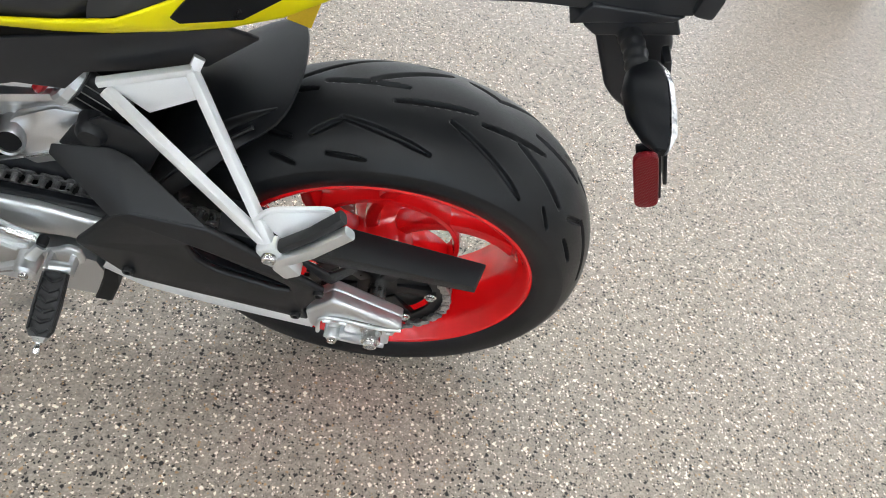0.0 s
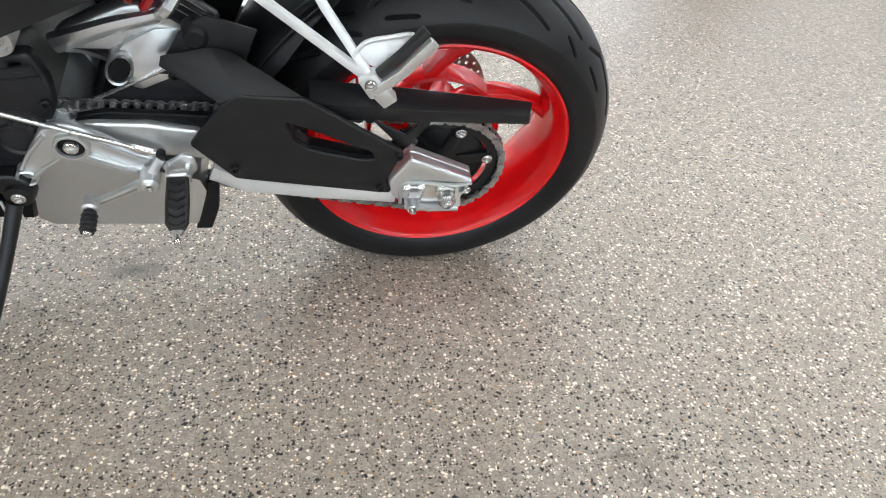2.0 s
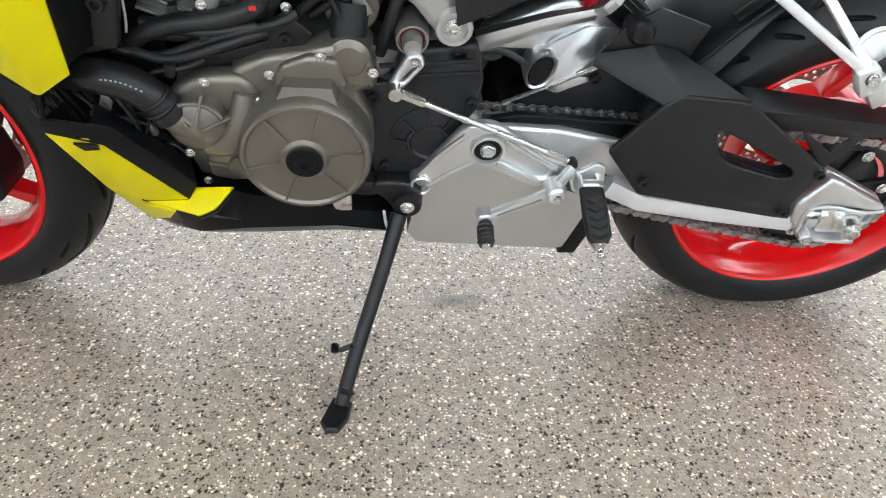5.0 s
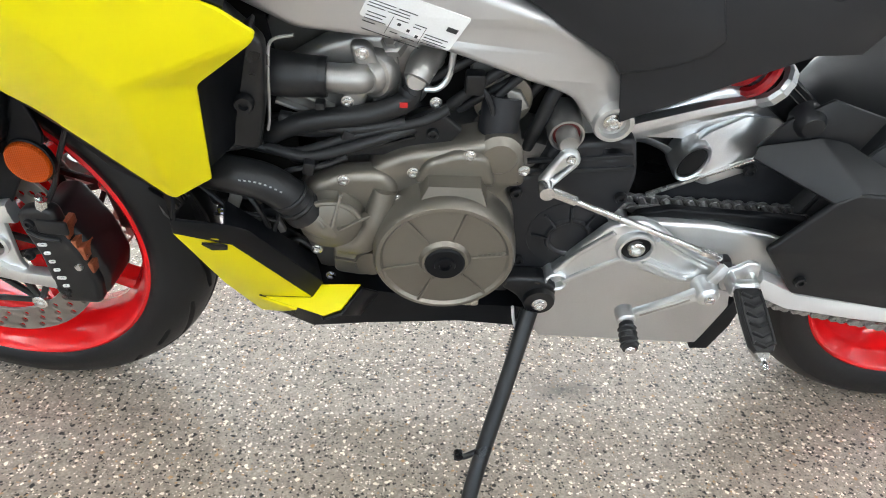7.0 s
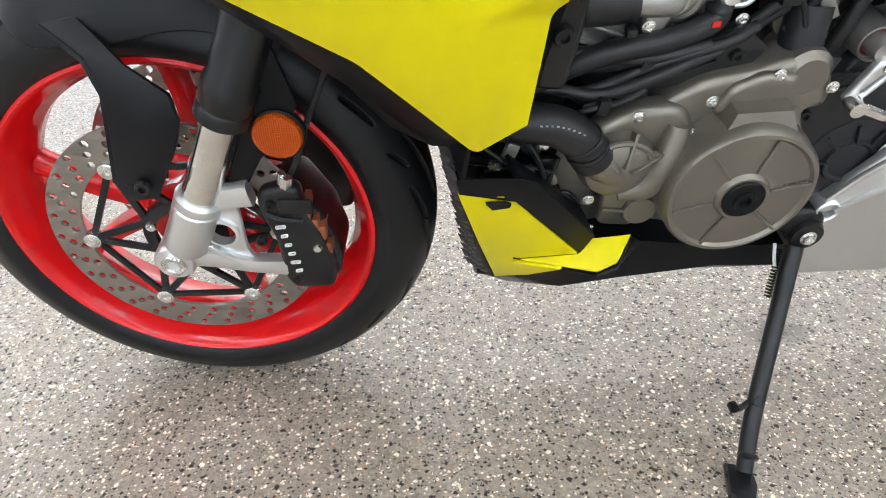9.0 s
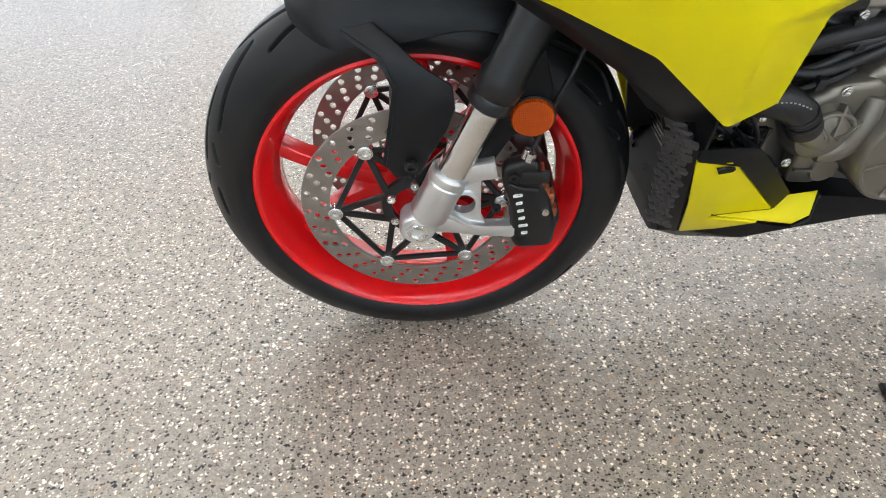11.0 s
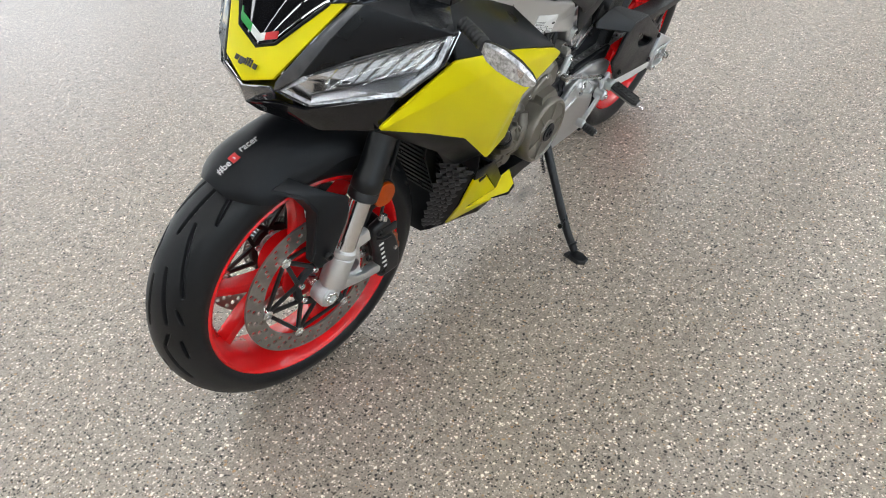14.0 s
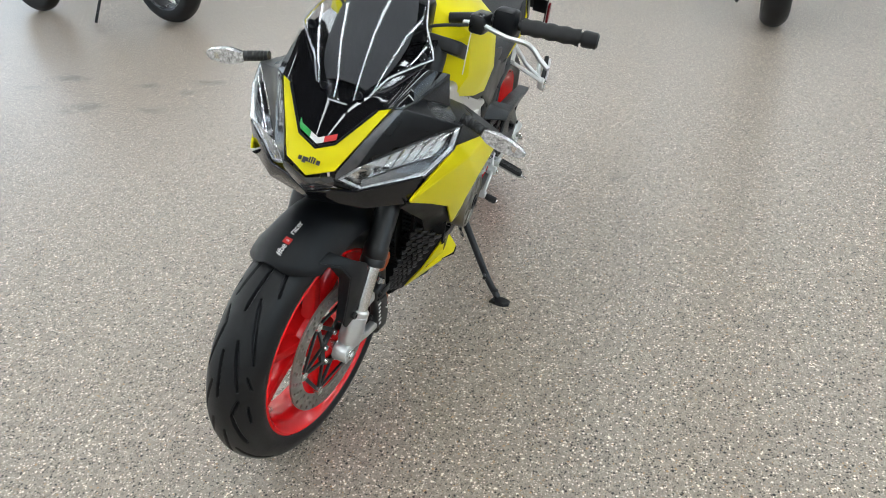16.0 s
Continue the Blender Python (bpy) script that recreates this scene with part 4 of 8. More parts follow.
part("slot_lip", plate(rounded([(-0.243, 0.470), (-0.215, 0.460), (-0.112, 0.408), (-0.106, 0.390), (-0.130, 0.386), (-0.209, 0.409), (-0.232, 0.430)], 0.006), -0.150, 0.02, 0.001, [rounded([(-0.238, 0.465), (-0.215, 0.455), (-0.116, 0.404), (-0.111, 0.393), (-0.130, 0.391), (-0.207, 0.414), (-0.227, 0.433)], 0.005)]), M_BLACK, guard)
part("guard_tail", panel([(-0.204, -0.156, 0.490), (-0.050, -0.155, 0.476), (0.116, -0.155, 0.463), (0.122, -0.154, 0.446), (-0.034, -0.154, 0.452), (-0.115, -0.154, 0.458), (-0.200, -0.154, 0.455), (-0.205, -0.112, 0.497), (0.134, -0.114, 0.456), (-0.050, -0.112, 0.480)], [(0, 1, 4, 5, 6), (1, 2, 3, 4), (0, 7, 9, 1), (1, 9, 8, 2), (2, 8, 3)], 0.004, 0.002), M_GUARD, guard)
part("guard_strut", plate([(-0.124, 0.464), (-0.036, 0.456), (-0.030, 0.448), (-0.060, 0.398), (-0.075, 0.406)], -0.150, 0.006, 0.002, [rounded([(-0.113, 0.456), (-0.046, 0.448), (-0.065, 0.424)], 0.003)]), M_GUARD, guard)
bolts(guard, [(-0.075, -0.168, 0.399), (-0.314, -0.170, 0.380), (-0.0997, -0.170, 0.332)], SCREW, M_BLACKMETAL, "guard_screw", 1.2)

# rear hugger over the tyre
hug, NH = [], 21
for i in range(22):
    ring = []
    for b in np.linspace(-1, 1, NH):
        a = radians(168 + (114.5 + 5 * abs(b) ** 2 + 20 * abs(b) ** 8 - 168) * i / 21)
        rr = float(np.interp(abs(b), [0, 0.4, 0.68, 0.85, 0.95, 1.0], [0.353, 0.3525, 0.350, 0.344, 0.336, 0.324]))
        yy = math.copysign(float(np.interp(abs(b), [0, 0.4, 0.68, 0.85, 0.95, 1.0], [0, 0.050, 0.082, 0.099, 0.107, 0.112])), b)
        ring.append((RA.x + rr * math.cos(a), yy, RA.z + rr * math.sin(a)))
    hug.append(ring)
gv, gf = [], []
for i, ring in enumerate(hug):
    gv += ring
    if i:
        gf += [((i - 1) * NH + q, (i - 1) * NH + q + 1, i * NH + q + 1, i * NH + q) for q in range(NH - 1)]
hugger = part("rear_hugger", panel(gv, gf, 0.004, 0.0, smooth=60), M_GUARD, bike, "matt black rear tyre hugger")
part("hugger_slot", sweep([(RA.x + 0.3515 * math.cos(radians(a)), -0.062 - 0.0010 * (a - 117), RA.z + 0.3515 * math.sin(radians(a))) for a in (132, 128, 123, 118)], [(0.004 * math.cos(2 * math.pi * k / 8), 0.010 * math.sin(2 * math.pi * k / 8)) for k in range(8)], [1, 1, 0.7, 0.15]), M_DARK, hugger, "dark moulded slot")
part("hugger_rib", tube([(RA.x + r * math.cos(radians(a)), y, RA.z + r * math.sin(radians(a))) for a, r, y in ((166, 0.340, -0.105), (150, 0.343, -0.103), (135, 0.347, -0.100), (122, 0.353, -0.088))], 0.0025, 8), M_GUARD, hugger)
part("hugger_mount", lathe([(0.0, -0.112), (0.012, -0.112), (0.017, -0.106), (0.019, -0.085), (0, -0.085)], 24, (-0.350, 0, 0.560)), M_GUARD, hugger)
part("mount_arm", panel([(-0.395, -0.096, 0.520), (-0.372, -0.098, 0.560), (-0.335, -0.104, 0.592), (-0.27, -0.112, 0.575), (-0.29, -0.114, 0.520), (-0.35, -0.108, 0.505)], [(0, 1, 2, 3, 4, 5)], 0.006, 0.003), M_GUARD, hugger)

# passenger footrest hanger
hang = part("passenger_footrest_hanger", join(
    beam([(-0.306, -0.140, 0.684), (-0.132, -0.222, 0.588)], 0.011, 0.012),
    beam([(-0.229, -0.122, 0.714), (-0.185, -0.164, 0.650), (-0.134, -0.220, 0.595)], 0.011, 0.012),
    beam([(-0.313, -0.138, 0.690), (-0.228, -0.122, 0.717)], 0.008, 0.009),
    beam([(-0.229, -0.120, 0.712), (-0.224, -0.112, 0.724)], 0.011, 0.010),
    panel([(-0.308, -0.136, 0.688), (-0.230, -0.122, 0.712), (-0.219, -0.132, 0.690), (-0.268, -0.140, 0.662)], [(0, 1, 2, 3)], 0.004)), M_PALE, bike, "pale silver triangular passenger footrest hanger")
part("hanger_foot", join(block(-0.013, 0.013, -0.010, 0.010, -0.019, 0.017, 0.005, Matrix.Translation((-0.129, -0.222, 0.582)) @ Matrix.Rotation(radians(-30), 4, "Y")),
     panel([(-0.152, -0.206, 0.610), (-0.137, -0.202, 0.626), (-0.081, -0.192, 0.632), (-0.078, -0.200, 0.626), (-0.120, -0.216, 0.596)], [(0, 1, 2, 3, 4)], 0.005)), M_PALE, hang)
part("foot_rim", tube([(-0.152, -0.207, 0.611), (-0.137, -0.203, 0.628), (-0.105, -0.197, 0.632), (-0.080, -0.193, 0.633), (-0.076, -0.199, 0.626)], 0.0032, 8), M_PALE, hang)
part("peg_body", beam([(-0.126, -0.230, 0.574), (-0.092, -0.229, 0.606), (-0.057, -0.222, 0.644)], 0.015, 0.012, c=0.35), M_ALU, hang, "folded aluminium passenger peg")
part("peg_pad", beam([(-0.122, -0.224, 0.597), (-0.094, -0.220, 0.624), (-0.066, -0.211, 0.653)], 0.011, 0.015, c=0.4), M_PEG, hang, "black rubber pad")
part("peg_clamp", block(-0.011, 0.011, -0.009, 0.009, -0.014, 0.010, 0.003, Matrix.Translation((-0.114, -0.228, 0.568)) @ Matrix.Rotation(radians(-40), 4, "Y")), M_ALU, hang)
bolts(hang, [(-0.132, -0.233, 0.588)], SCREW, M_STEEL, "pivot_screw", 1.3)

# the same hanger on the other side
far = part("passenger_footrest_hanger", mirrored(hang.data), M_PALE, bike, "pale silver triangular passenger footrest hanger")
for q in list(hang.children):
    if not q.name.startswith("pivot"):
        part(q.name.split(".")[0], mirrored(q.data), q.data.materials[0], far)

# ---- tail ----
def station(x, rows):
    """A ring symmetric about the middle from rows of (half width, height), bottom to top."""
    return [(x, -w, z) for w, z in rows] + [(x, w, z) for w, z in reversed(rows)]


part("side_panel", panel([(-0.60, -0.125, 0.70), (-0.578, -0.138, 0.574), (-0.468, -0.135, 0.625), (-0.396, -0.132, 0.657), (-0.350, -0.130, 0.660), (-0.330, -0.125, 0.684), (-0.22, -0.10, 0.70), (-0.172, -0.095, 0.746), (-0.20, -0.11, 0.765), (-0.40, -0.135, 0.715), (-0.50, -0.137, 0.735), (-0.60, -0.135, 0.80)], [(0, 1, 2, 10, 11), (2, 3, 9, 10), (3, 4, 5, 9), (5, 6, 8, 9), (6, 7, 8)], 0.005, both=True), M_SIDE, bike, "matt black side panels below the seat")
part("knee_panel", panel([(-0.86, -0.150, 0.735), (-0.70, -0.150, 0.712), (-0.659, -0.150, 0.683), (-0.603, -0.150, 0.650), (-0.594, -0.149, 0.636), (-0.546, -0.147, 0.644), (-0.512, -0.146, 0.658), (-0.497, -0.145, 0.675), (-0.505, -0.145, 0.693), (-0.54, -0.142, 0.80), (-0.84, -0.145, 0.86)], [(0, 1, 2, 3, 4, 5, 6, 7, 8, 9, 10)], 0.008, 0.006, both=True), M_SIDE, bike, "black knee panel beside the tank")
part("inner_frame_cover", loft([station(-0.62, [(0.08, 0.56), (0.105, 0.62), (0.11, 0.78)]), station(-0.45, [(0.08, 0.60), (0.1, 0.64), (0.11, 0.74)]), station(-0.25, [(0.06, 0.68), (0.085, 0.70), (0.10, 0.765)]), station(-0.13, [(0.04, 0.775), (0.05, 0.79), (0.07, 0.815)])]), M_DARK, bike, "dark under-seat tray")
low = [(-0.43, -0.132, 0.730), (-0.386, -0.131, 0.736), (-0.338, -0.131, 0.7426), (-0.290, -0.130, 0.752), (-0.241, -0.128, 0.7655), (-0.193, -0.122, 0.779), (-0.149, -0.111, 0.794), (-0.103, -0.102, 0.824), (-0.020, -0.082, 0.876)]
high = [(-0.43, -0.146, 0.745), (-0.380, -0.146, 0.753), (-0.332, -0.146, 0.765), (-0.285, -0.145, 0.779), (-0.262, -0.143, 0.794), (-0.215, -0.133, 0.822), (-0.150, -0.114, 0.862), (-0.050, -0.085, 0.905), (0.06, -0.055, 0.93)]
ridge_line = [tuple(Vector(a).lerp(Vector(b), 0.34) + Vector((0, -0.006, 0.001))) for a, b in zip(low, high)]
cowl = part("tail_cowl", panel([*low, *ridge_line, *high], [(i, i + 1, i + 10, i + 9) for i in range(8)] + [(i + 9, i + 10, i + 19, i + 18) for i in range(8)], 0.005, 0.003, both=True, smooth=50), M_YELLOW, bike, "yellow tail cowl")
part("cowl_inlay", panel([(-0.238, -0.144, 0.7965), (-0.230, -0.143, 0.7915), (-0.180, -0.135, 0.8035), (-0.146, -0.124, 0.8285), (-0.115, -0.105, 0.868), (-0.200, -0.124, 0.850)], [(0, 1, 2, 3, 4, 5)], 0.004, 0.002, both=True), M_BLACK, cowl)
part("pad_trim", panel([(-0.31, -0.140, 0.768), (-0.262, -0.138, 0.790), (-0.222, -0.129, 0.813), (-0.19, -0.112, 0.862), (-0.30, -0.125, 0.840)], [(0, 1, 2, 3, 4)], 0.005, both=True), M_SEAT, cowl)
part("seat", loft([station(-0.66, [(0.10, 0.74), (0.13, 0.78), (0.10, 0.825), (0.04, 0.83)]), station(-0.50, [(0.13, 0.72), (0.155, 0.765), (0.13, 0.815), (0.05, 0.822)]), station(-0.33, [(0.13, 0.745), (0.145, 0.78), (0.12, 0.83), (0.05, 0.84)]), station(-0.22, [(0.10, 0.81), (0.115, 0.845), (0.10, 0.885), (0.04, 0.90)]), station(-0.02, [(0.06, 0.88), (0.075, 0.91), (0.06, 0.945), (0.03, 0.955)])], smooth=60), M_SEAT, bike, "black vinyl seat")
tailp = part("plate_holder", loft([station(-0.10, [(0.03, 0.765), (0.045, 0.785), (0.03, 0.82)]), station(0.07, [(0.035, 0.813), (0.048, 0.824), (0.045, 0.885)]), station(0.13, [(0.040, 0.826), (0.052, 0.836), (0.048, 0.89)]), station(0.212, [(0.045, 0.848), (0.055, 0.856), (0.05, 0.90)])], smooth=25), M_SIDE, bike, "black licence plate holder arm")
part("upper_slab", plate([(0.108, 0.815), (0.134, 0.824), (0.199, 0.843), (0.207, 0.852), (0.120, 0.842)], 0, 0.112, 0.003), M_SIDE, tailp)
part("holder_slab", plate([(0.122, 0.812), (0.138, 0.803), (0.208, 0.824), (0.217, 0.827), (0.203, 0.846), (0.134, 0.826)], 0, 0.100, 0.004, soft=0.003), M_SIDE, tailp)
part("holder_body", plate([(0.136, 0.806), (0.183, 0.727), (0.199, 0.7134), (0.239, 0.693), (0.252, 0.716), (0.224, 0.803), (0.208, 0.826)], 0, 0.074, 0.008, soft=0.008), M_SIDE, tailp)
part("tail_end", block(0.209, 0.231, -0.06, 0.06, 0.857, 0.885, 0.005), M_SIDE, tailp)
part("plate_strut", block(-0.004, 0.004, -0.012, 0.012, -0.075, 0.035, 0.002, Matrix.Translation((0.222, -0.062, 0.782)) @ Matrix.Rotation(radians(-24), 4, "Y")), M_BLACKMETAL, tailp)


def indicator_mesh(grow=1.0):
    """A tear-shaped lamp along +x, from its root at the origin: rings of its rear shell."""
    rings = []
    for t, w, h in ((0.0, 0.010, 0.010), (0.018, 0.016, 0.018), (0.04, 0.019, 0.023), (0.07, 0.017, 0.021), (0.095, 0.011, 0.014), (0.108, 0.004, 0.005)):
        rings.append([(t, w * math.sin(a) * grow, h * math.cos(a) * grow) for a in np.linspace(math.pi * 0, math.pi, 11)])
    return rings


def indicator(parent, m, stem, shell, lens_mat, deep=0.010):
    r = indicator_mesh()
    back = loft([ring + [(ring[5][0], 0.0, 0.0)] for ring in r], smooth=50)
    ob = part("indicator", moved(back, m), shell, parent, "slim turn indicator")
    rim = [(ring[0][0], -0.001, ring[0][2]) for ring in r] + [(ring[-1][0], -0.001, ring[-1][2]) for ring in reversed(r)]
    face = mesh_of([*rim, *[(x, -deep * (1 if 0.01 < x < 0.1 else 0.3), z * 0.86) for x, y, z in rim]], [[i, (i + 1) % len(rim), (i + 1) % len(rim) + len(rim), i + len(rim)] for i in range(len(rim))] + [list(range(len(rim), 2 * len(rim)))])
    part("lens", moved(face, m), lens_mat, ob, "ribbed clear lens")
    inner = block(0.015, 0.085, -deep * 0.6, -deep * 0.2, -0.012, 0.012, 0.002)
    part("reflector", moved(inner, m), M_CHROME, ob)
    part("stem", stem, M_HOSE, ob, "black ribbed rubber stem")
    return ob


def ribbed(points, r, n=7):
    """A rubber stem with rings."""
    pts = spline(points, 10)
    sc = [1 + 0.16 * (0.5 + 0.5 * math.cos(2 * math.pi * n * i / (len(pts) - 1))) for i in range(len(pts))]
    return sweep(pts, [(r * math.cos(2 * math.pi * i / 14), r * math.sin(2 * math.pi * i / 14)) for i in range(14)], sc)


M_CLEARLENS = surface("frosted_clear_lens", (0.62, 0.62, 0.63), 0.18, 0.5, 260, 0.7, 0.3, 120, coat=1.0)
# rear indicators hang from the plate holder; the lens looks backwards
for sy in (-1, 1):
    m = Matrix.Translation((0.190, 0.086 * sy, 0.815)) @ Matrix((Vector((0.05, 1.0 * sy, -0.04)).normalized(), Vector((-1.0, 0.05 * sy, 0.0)).normalized(), Vector((0.0, 0.0, 1.0)))).transposed().to_4x4() @ Matrix.Diagonal((0.93, 1.85, 0.85, 1))
    indicator(tailp, m, ribbed([(0.168, 0.038 * sy, 0.812), (0.173, 0.070 * sy, 0.815), (0.176, 0.100 * sy, 0.812)], 0.0105, 5), M_BLACK, M_CLEARLENS, 0.0045)
# side reflector: a red lozenge on a thin black tab
tilt = Matrix.Rotation(radians(-27), 4, "Y")
tab = part("reflector_tab", block(-0.012, 0.013, -0.002, 0.002, -0.046, 0.046, 0.0015, Matrix.Translation((0.232, -0.128, 0.716)) @ tilt), M_BLACK, tailp)
part("red_reflector", moved(plate(rounded([(-0.0125, -0.045), (0.0125, -0.045), (0.0125, 0.043), (-0.0125, 0.043)], 0.012), 0, 0.008, 0.002), Matrix.Translation((0.229, -0.138, 0.715)) @ tilt), M_REDREFL, tab, "dark red side reflector")
part("tab_stay", block(0.010, 0.014, 0.0, 0.055, -0.03, 0.03, 0.001, Matrix.Translation((0.234, -0.128, 0.723)) @ tilt), M_BLACK, tailp)
# yellow tag hanging below the tail
tag = part("key_tag", block(-0.0135, 0.0135, -0.001, 0.001, -0.030, 0.020, 0.0005, Matrix.Translation((-0.142, 0.0, 0.717)) @ Matrix.Rotation(radians(12), 4, "Y")), M_TAG, tailp, "yellow paper tag")
for dx, dz, w, h, col in ((-0.004, -0.004, 0.0035, 0.010, M_REDPRINT), (0.0065, 0.0, 0.002, 0.016, M_INK)):
    part("tag_bar", block(dx - w, dx + w, -0.0018, -0.0011, dz - h, dz + h, 0.0002, Matrix.Translation((-0.157, 0.02, 0.690)) @ Matrix.Rotation(radians(12), 4, "Y")), col, tag)

# ---- shock absorber ----
SA, SD = Vector((-0.384, -0.052, 0.580)), Vector((-0.80, 0, 0.60)).normalized()
shock = part("shock_absorber", lathe([(0.0, -0.066), (0.017, -0.066), (0.021, -0.061), (0.0225, -0.012), (0.024, -0.010), (0.024, -0.004), (0, -0.004)], 28, SA, SD), M_BLACKMETAL, bike, "shock absorber with a red spring")
coil = []
SU = Vector((0, 1, 0))
SW = SD.cross(SU)
for i in range(150):
    t = i / 149
    a = 2 * math.pi * 7 * t
    coil.append(SA + SD * (0.014 + 0.15 * t) + (SU * math.cos(a) + SW * math.sin(a)) * 0.0255)
part("spring", tube(coil, 0.0068, 8, False), M_SPRING, shock, "red coil spring")
part("spring_collar", lathe([(0.027, -0.007), (0.030, -0.005), (0.030, 0.004), (0.027, 0.008), (0.020, 0.008), (0.020, -0.007)], 12, SA, SD, closed=True, smooth=20), M_ALU, shock, "notched aluminium spring collar")
for k in range(3):
    a = math.pi * (1.10 + 0.12 * k)
    q = SA + (SU * math.cos(a) + SW * math.sin(a)) * 0.0232
    part("canister_rib", beam([q - SD * 0.046, q - SD * 0.008], 0.0012, 0.0012), M_CASE, shock)
part("linkage", beam([(-0.560, 0.01, 0.372), (-0.535, 0.03, 0.41), (-0.510, 0.05, 0.455)], 0.034, 0.034, c=0.45, steps=4), M_CASE, shock, "grey cast shock linkage")
part("linkage_boss", lathe([(0.0, -0.03), (0.020, -0.03), (0.022, 0.03), (0, 0.03)], 20, (-0.508, 0.04, 0.462)), M_CASE, shock)
part("linkage_boss", lathe([(0.0, -0.03), (0.018, -0.03), (0.02, 0.03), (0, 0.03)], 20, (-0.560, 0.0, 0.376)), M_CASE, shock)
part("linkage_web", plate([(-0.60, 0.46), (-0.575, 0.52), (-0.50, 0.54), (-0.49, 0.49), (-0.53, 0.455), (-0.57, 0.45)], 0.02, 0.012, 0.004, [rounded([(-0.56, 0.48), (-0.525, 0.505), (-0.515, 0.49), (-0.54, 0.47)], 0.006)], soft=0.01), M_CASE, shock)
part("rear_inner", panel([(-0.62, 0.075, 0.41), (-0.34, 0.075, 0.40), (-0.27, 0.075, 0.56), (-0.27, 0.075, 0.72), (-0.62, 0.075, 0.66)], [(0, 1, 2, 3, 4)], 0.01), M_DARK, bike, "dark inner splash panel")

# ---- main frame ----


def sheared(me, x0, k):
    """Draws the part of a mesh behind x0 inwards, as the frame narrows towards its pivot."""
    for v in me.vertices:
        if v.co.x > x0:
            v.co.y += (v.co.x - x0) * k * (1 if v.co.y < 0 else -1)
    return me


SPAR = [(-1.095, 0.868), (-1.05, 0.868), (-0.98, 0.830), (-0.86, 0.765), (-0.76, 0.722), (-0.697, 0.703), (-0.657, 0.686), (-0.600, 0.645), (-0.575, 0.608), (-0.558, 0.572), (-0.566, 0.546), (-0.590, 0.545), (-0.605, 0.563), (-0.632, 0.600), (-0.664, 0.618), (-0.759, 0.652), (-0.813, 0.663), (-0.905, 0.670), (-0.965, 0.70), (-1.06, 0.76), (-1.095, 0.80)]
main = part("main_frame", sheared(plate(SPAR, -0.138, 0.034, 0.009, soft=0.010), -0.68, 0.33), M_SILVER, bike, "silver-grey painted twin-spar frame")
part("right_spar", sheared(plate(SPAR, 0.138, 0.034, 0.009, soft=0.010), -0.68, 0.33), M_SILVER, main)
part("steering_head", lathe([(0.045, -0.09), (0.05, -0.07), (0.045, 0), (0.05, 0.07), (0.045, 0.09)], 32, (-1.105, 0, 0.85), AXIS), M_SILVER, main)
part("head_gusset", join(beam([(-1.09, 0.0, 0.85), (-1.06, -0.13, 0.84)], 0.06, 0.05), beam([(-1.09, 0.0, 0.85), (-1.06, 0.13, 0.84)], 0.06, 0.05)), M_BLACKMETAL, main)
part("front_strut", plate([(-0.965, 0.70), (-0.930, 0.665), (-0.935, 0.60), (-0.945, 0.548), (-0.975, 0.552), (-0.972, 0.62)], -0.165, 0.022, 0.005, soft=0.008), M_BLACKMETAL, main, "black engine mount strut")
# thin silver tube imitating the reflection along the strut's edge
part("strut_edge", tube([(-0.905, -0.158, 0.667), (-0.926, -0.158, 0.660), (-0.931, -0.158, 0.635), (-0.935, -0.158, 0.58), (-0.938, -0.158, 0.562)], 0.0016, 8), M_SILVER, main)
bolts(main, [(-0.953, -0.177, 0.606)], SCREW, M_BLACKMETAL, "strut_bolt", 1.6)
boss = part("frame_boss", lathe([(0.0, 0.040), (0.0225, 0.040), (0.0225, 0.002), (0.0205, -0.002), (0.0165, -0.002), (0.0155, 0.006), (0, 0.006)], 36, (-0.5811, -0.134, 0.569)), M_SILVER, main, "round frame boss with a bolt")
bolts(boss, [(-0.5811, -0.129, 0.569)], BOLT, M_STEEL, "frame_bolt", 1.05)
# information sticker on the spar: unreadable print as bars
stick = part("sticker", plate(rounded([(-0.846, 0.689), (-0.763, 0.657), (-0.744, 0.690), (-0.832, 0.718)], 0.003), -0.1555, 0.0012, 0.0003), M_WHITE, main, "white printed sticker")
o, ux, uz = Vector((-0.838, 0, 0.708)), Vector((0.0886, 0, -0.0285)), Vector((-0.017, 0, -0.0330))
marks = [(0.04, 0.30, 0.06), (0.33, 0.52, 0.06), (0.04, 0.46, 0.14), (0.04, 0.22, 0.22), (0.25, 0.47, 0.22), (0.07, 0.26, 0.38), (0.07, 0.24, 0.47), (0.07, 0.29, 0.56), (0.07, 0.20, 0.65), (0.36, 0.48, 0.33), (0.54, 0.66, 0.30), (0.54, 0.62, 0.38), (0.36, 0.44, 0.70), (0.48, 0.62, 0.74), (0.68, 0.92, 0.46), (0.68, 0.88, 0.54), (0.68, 0.93, 0.62), (0.68, 0.84, 0.70), (0.10, 0.40, 0.86), (0.44, 0.70, 0.88)]
for i, (a, b, c, d) in enumerate([(a, b, c, c + 0.018) for a, b, c in marks] + [(0.39, 0.425, 0.42, 0.49), (0.50, 0.53, 0.50, 0.57), (0.60, 0.63, 0.58, 0.65), (0.84, 0.95, 0.08, 0.20), (0.32, 0.325, 0.30, 0.80), (0.66, 0.664, 0.30, 0.80)]):
    q = [o + ux * s + uz * t for s, t in ((a, c), (b, c), (b, d), (a, d))]
    part("print_bar", plate([(p.x, p.z) for p in q], -0.1563, 0.0008, 0.0001), M_INK, stick)

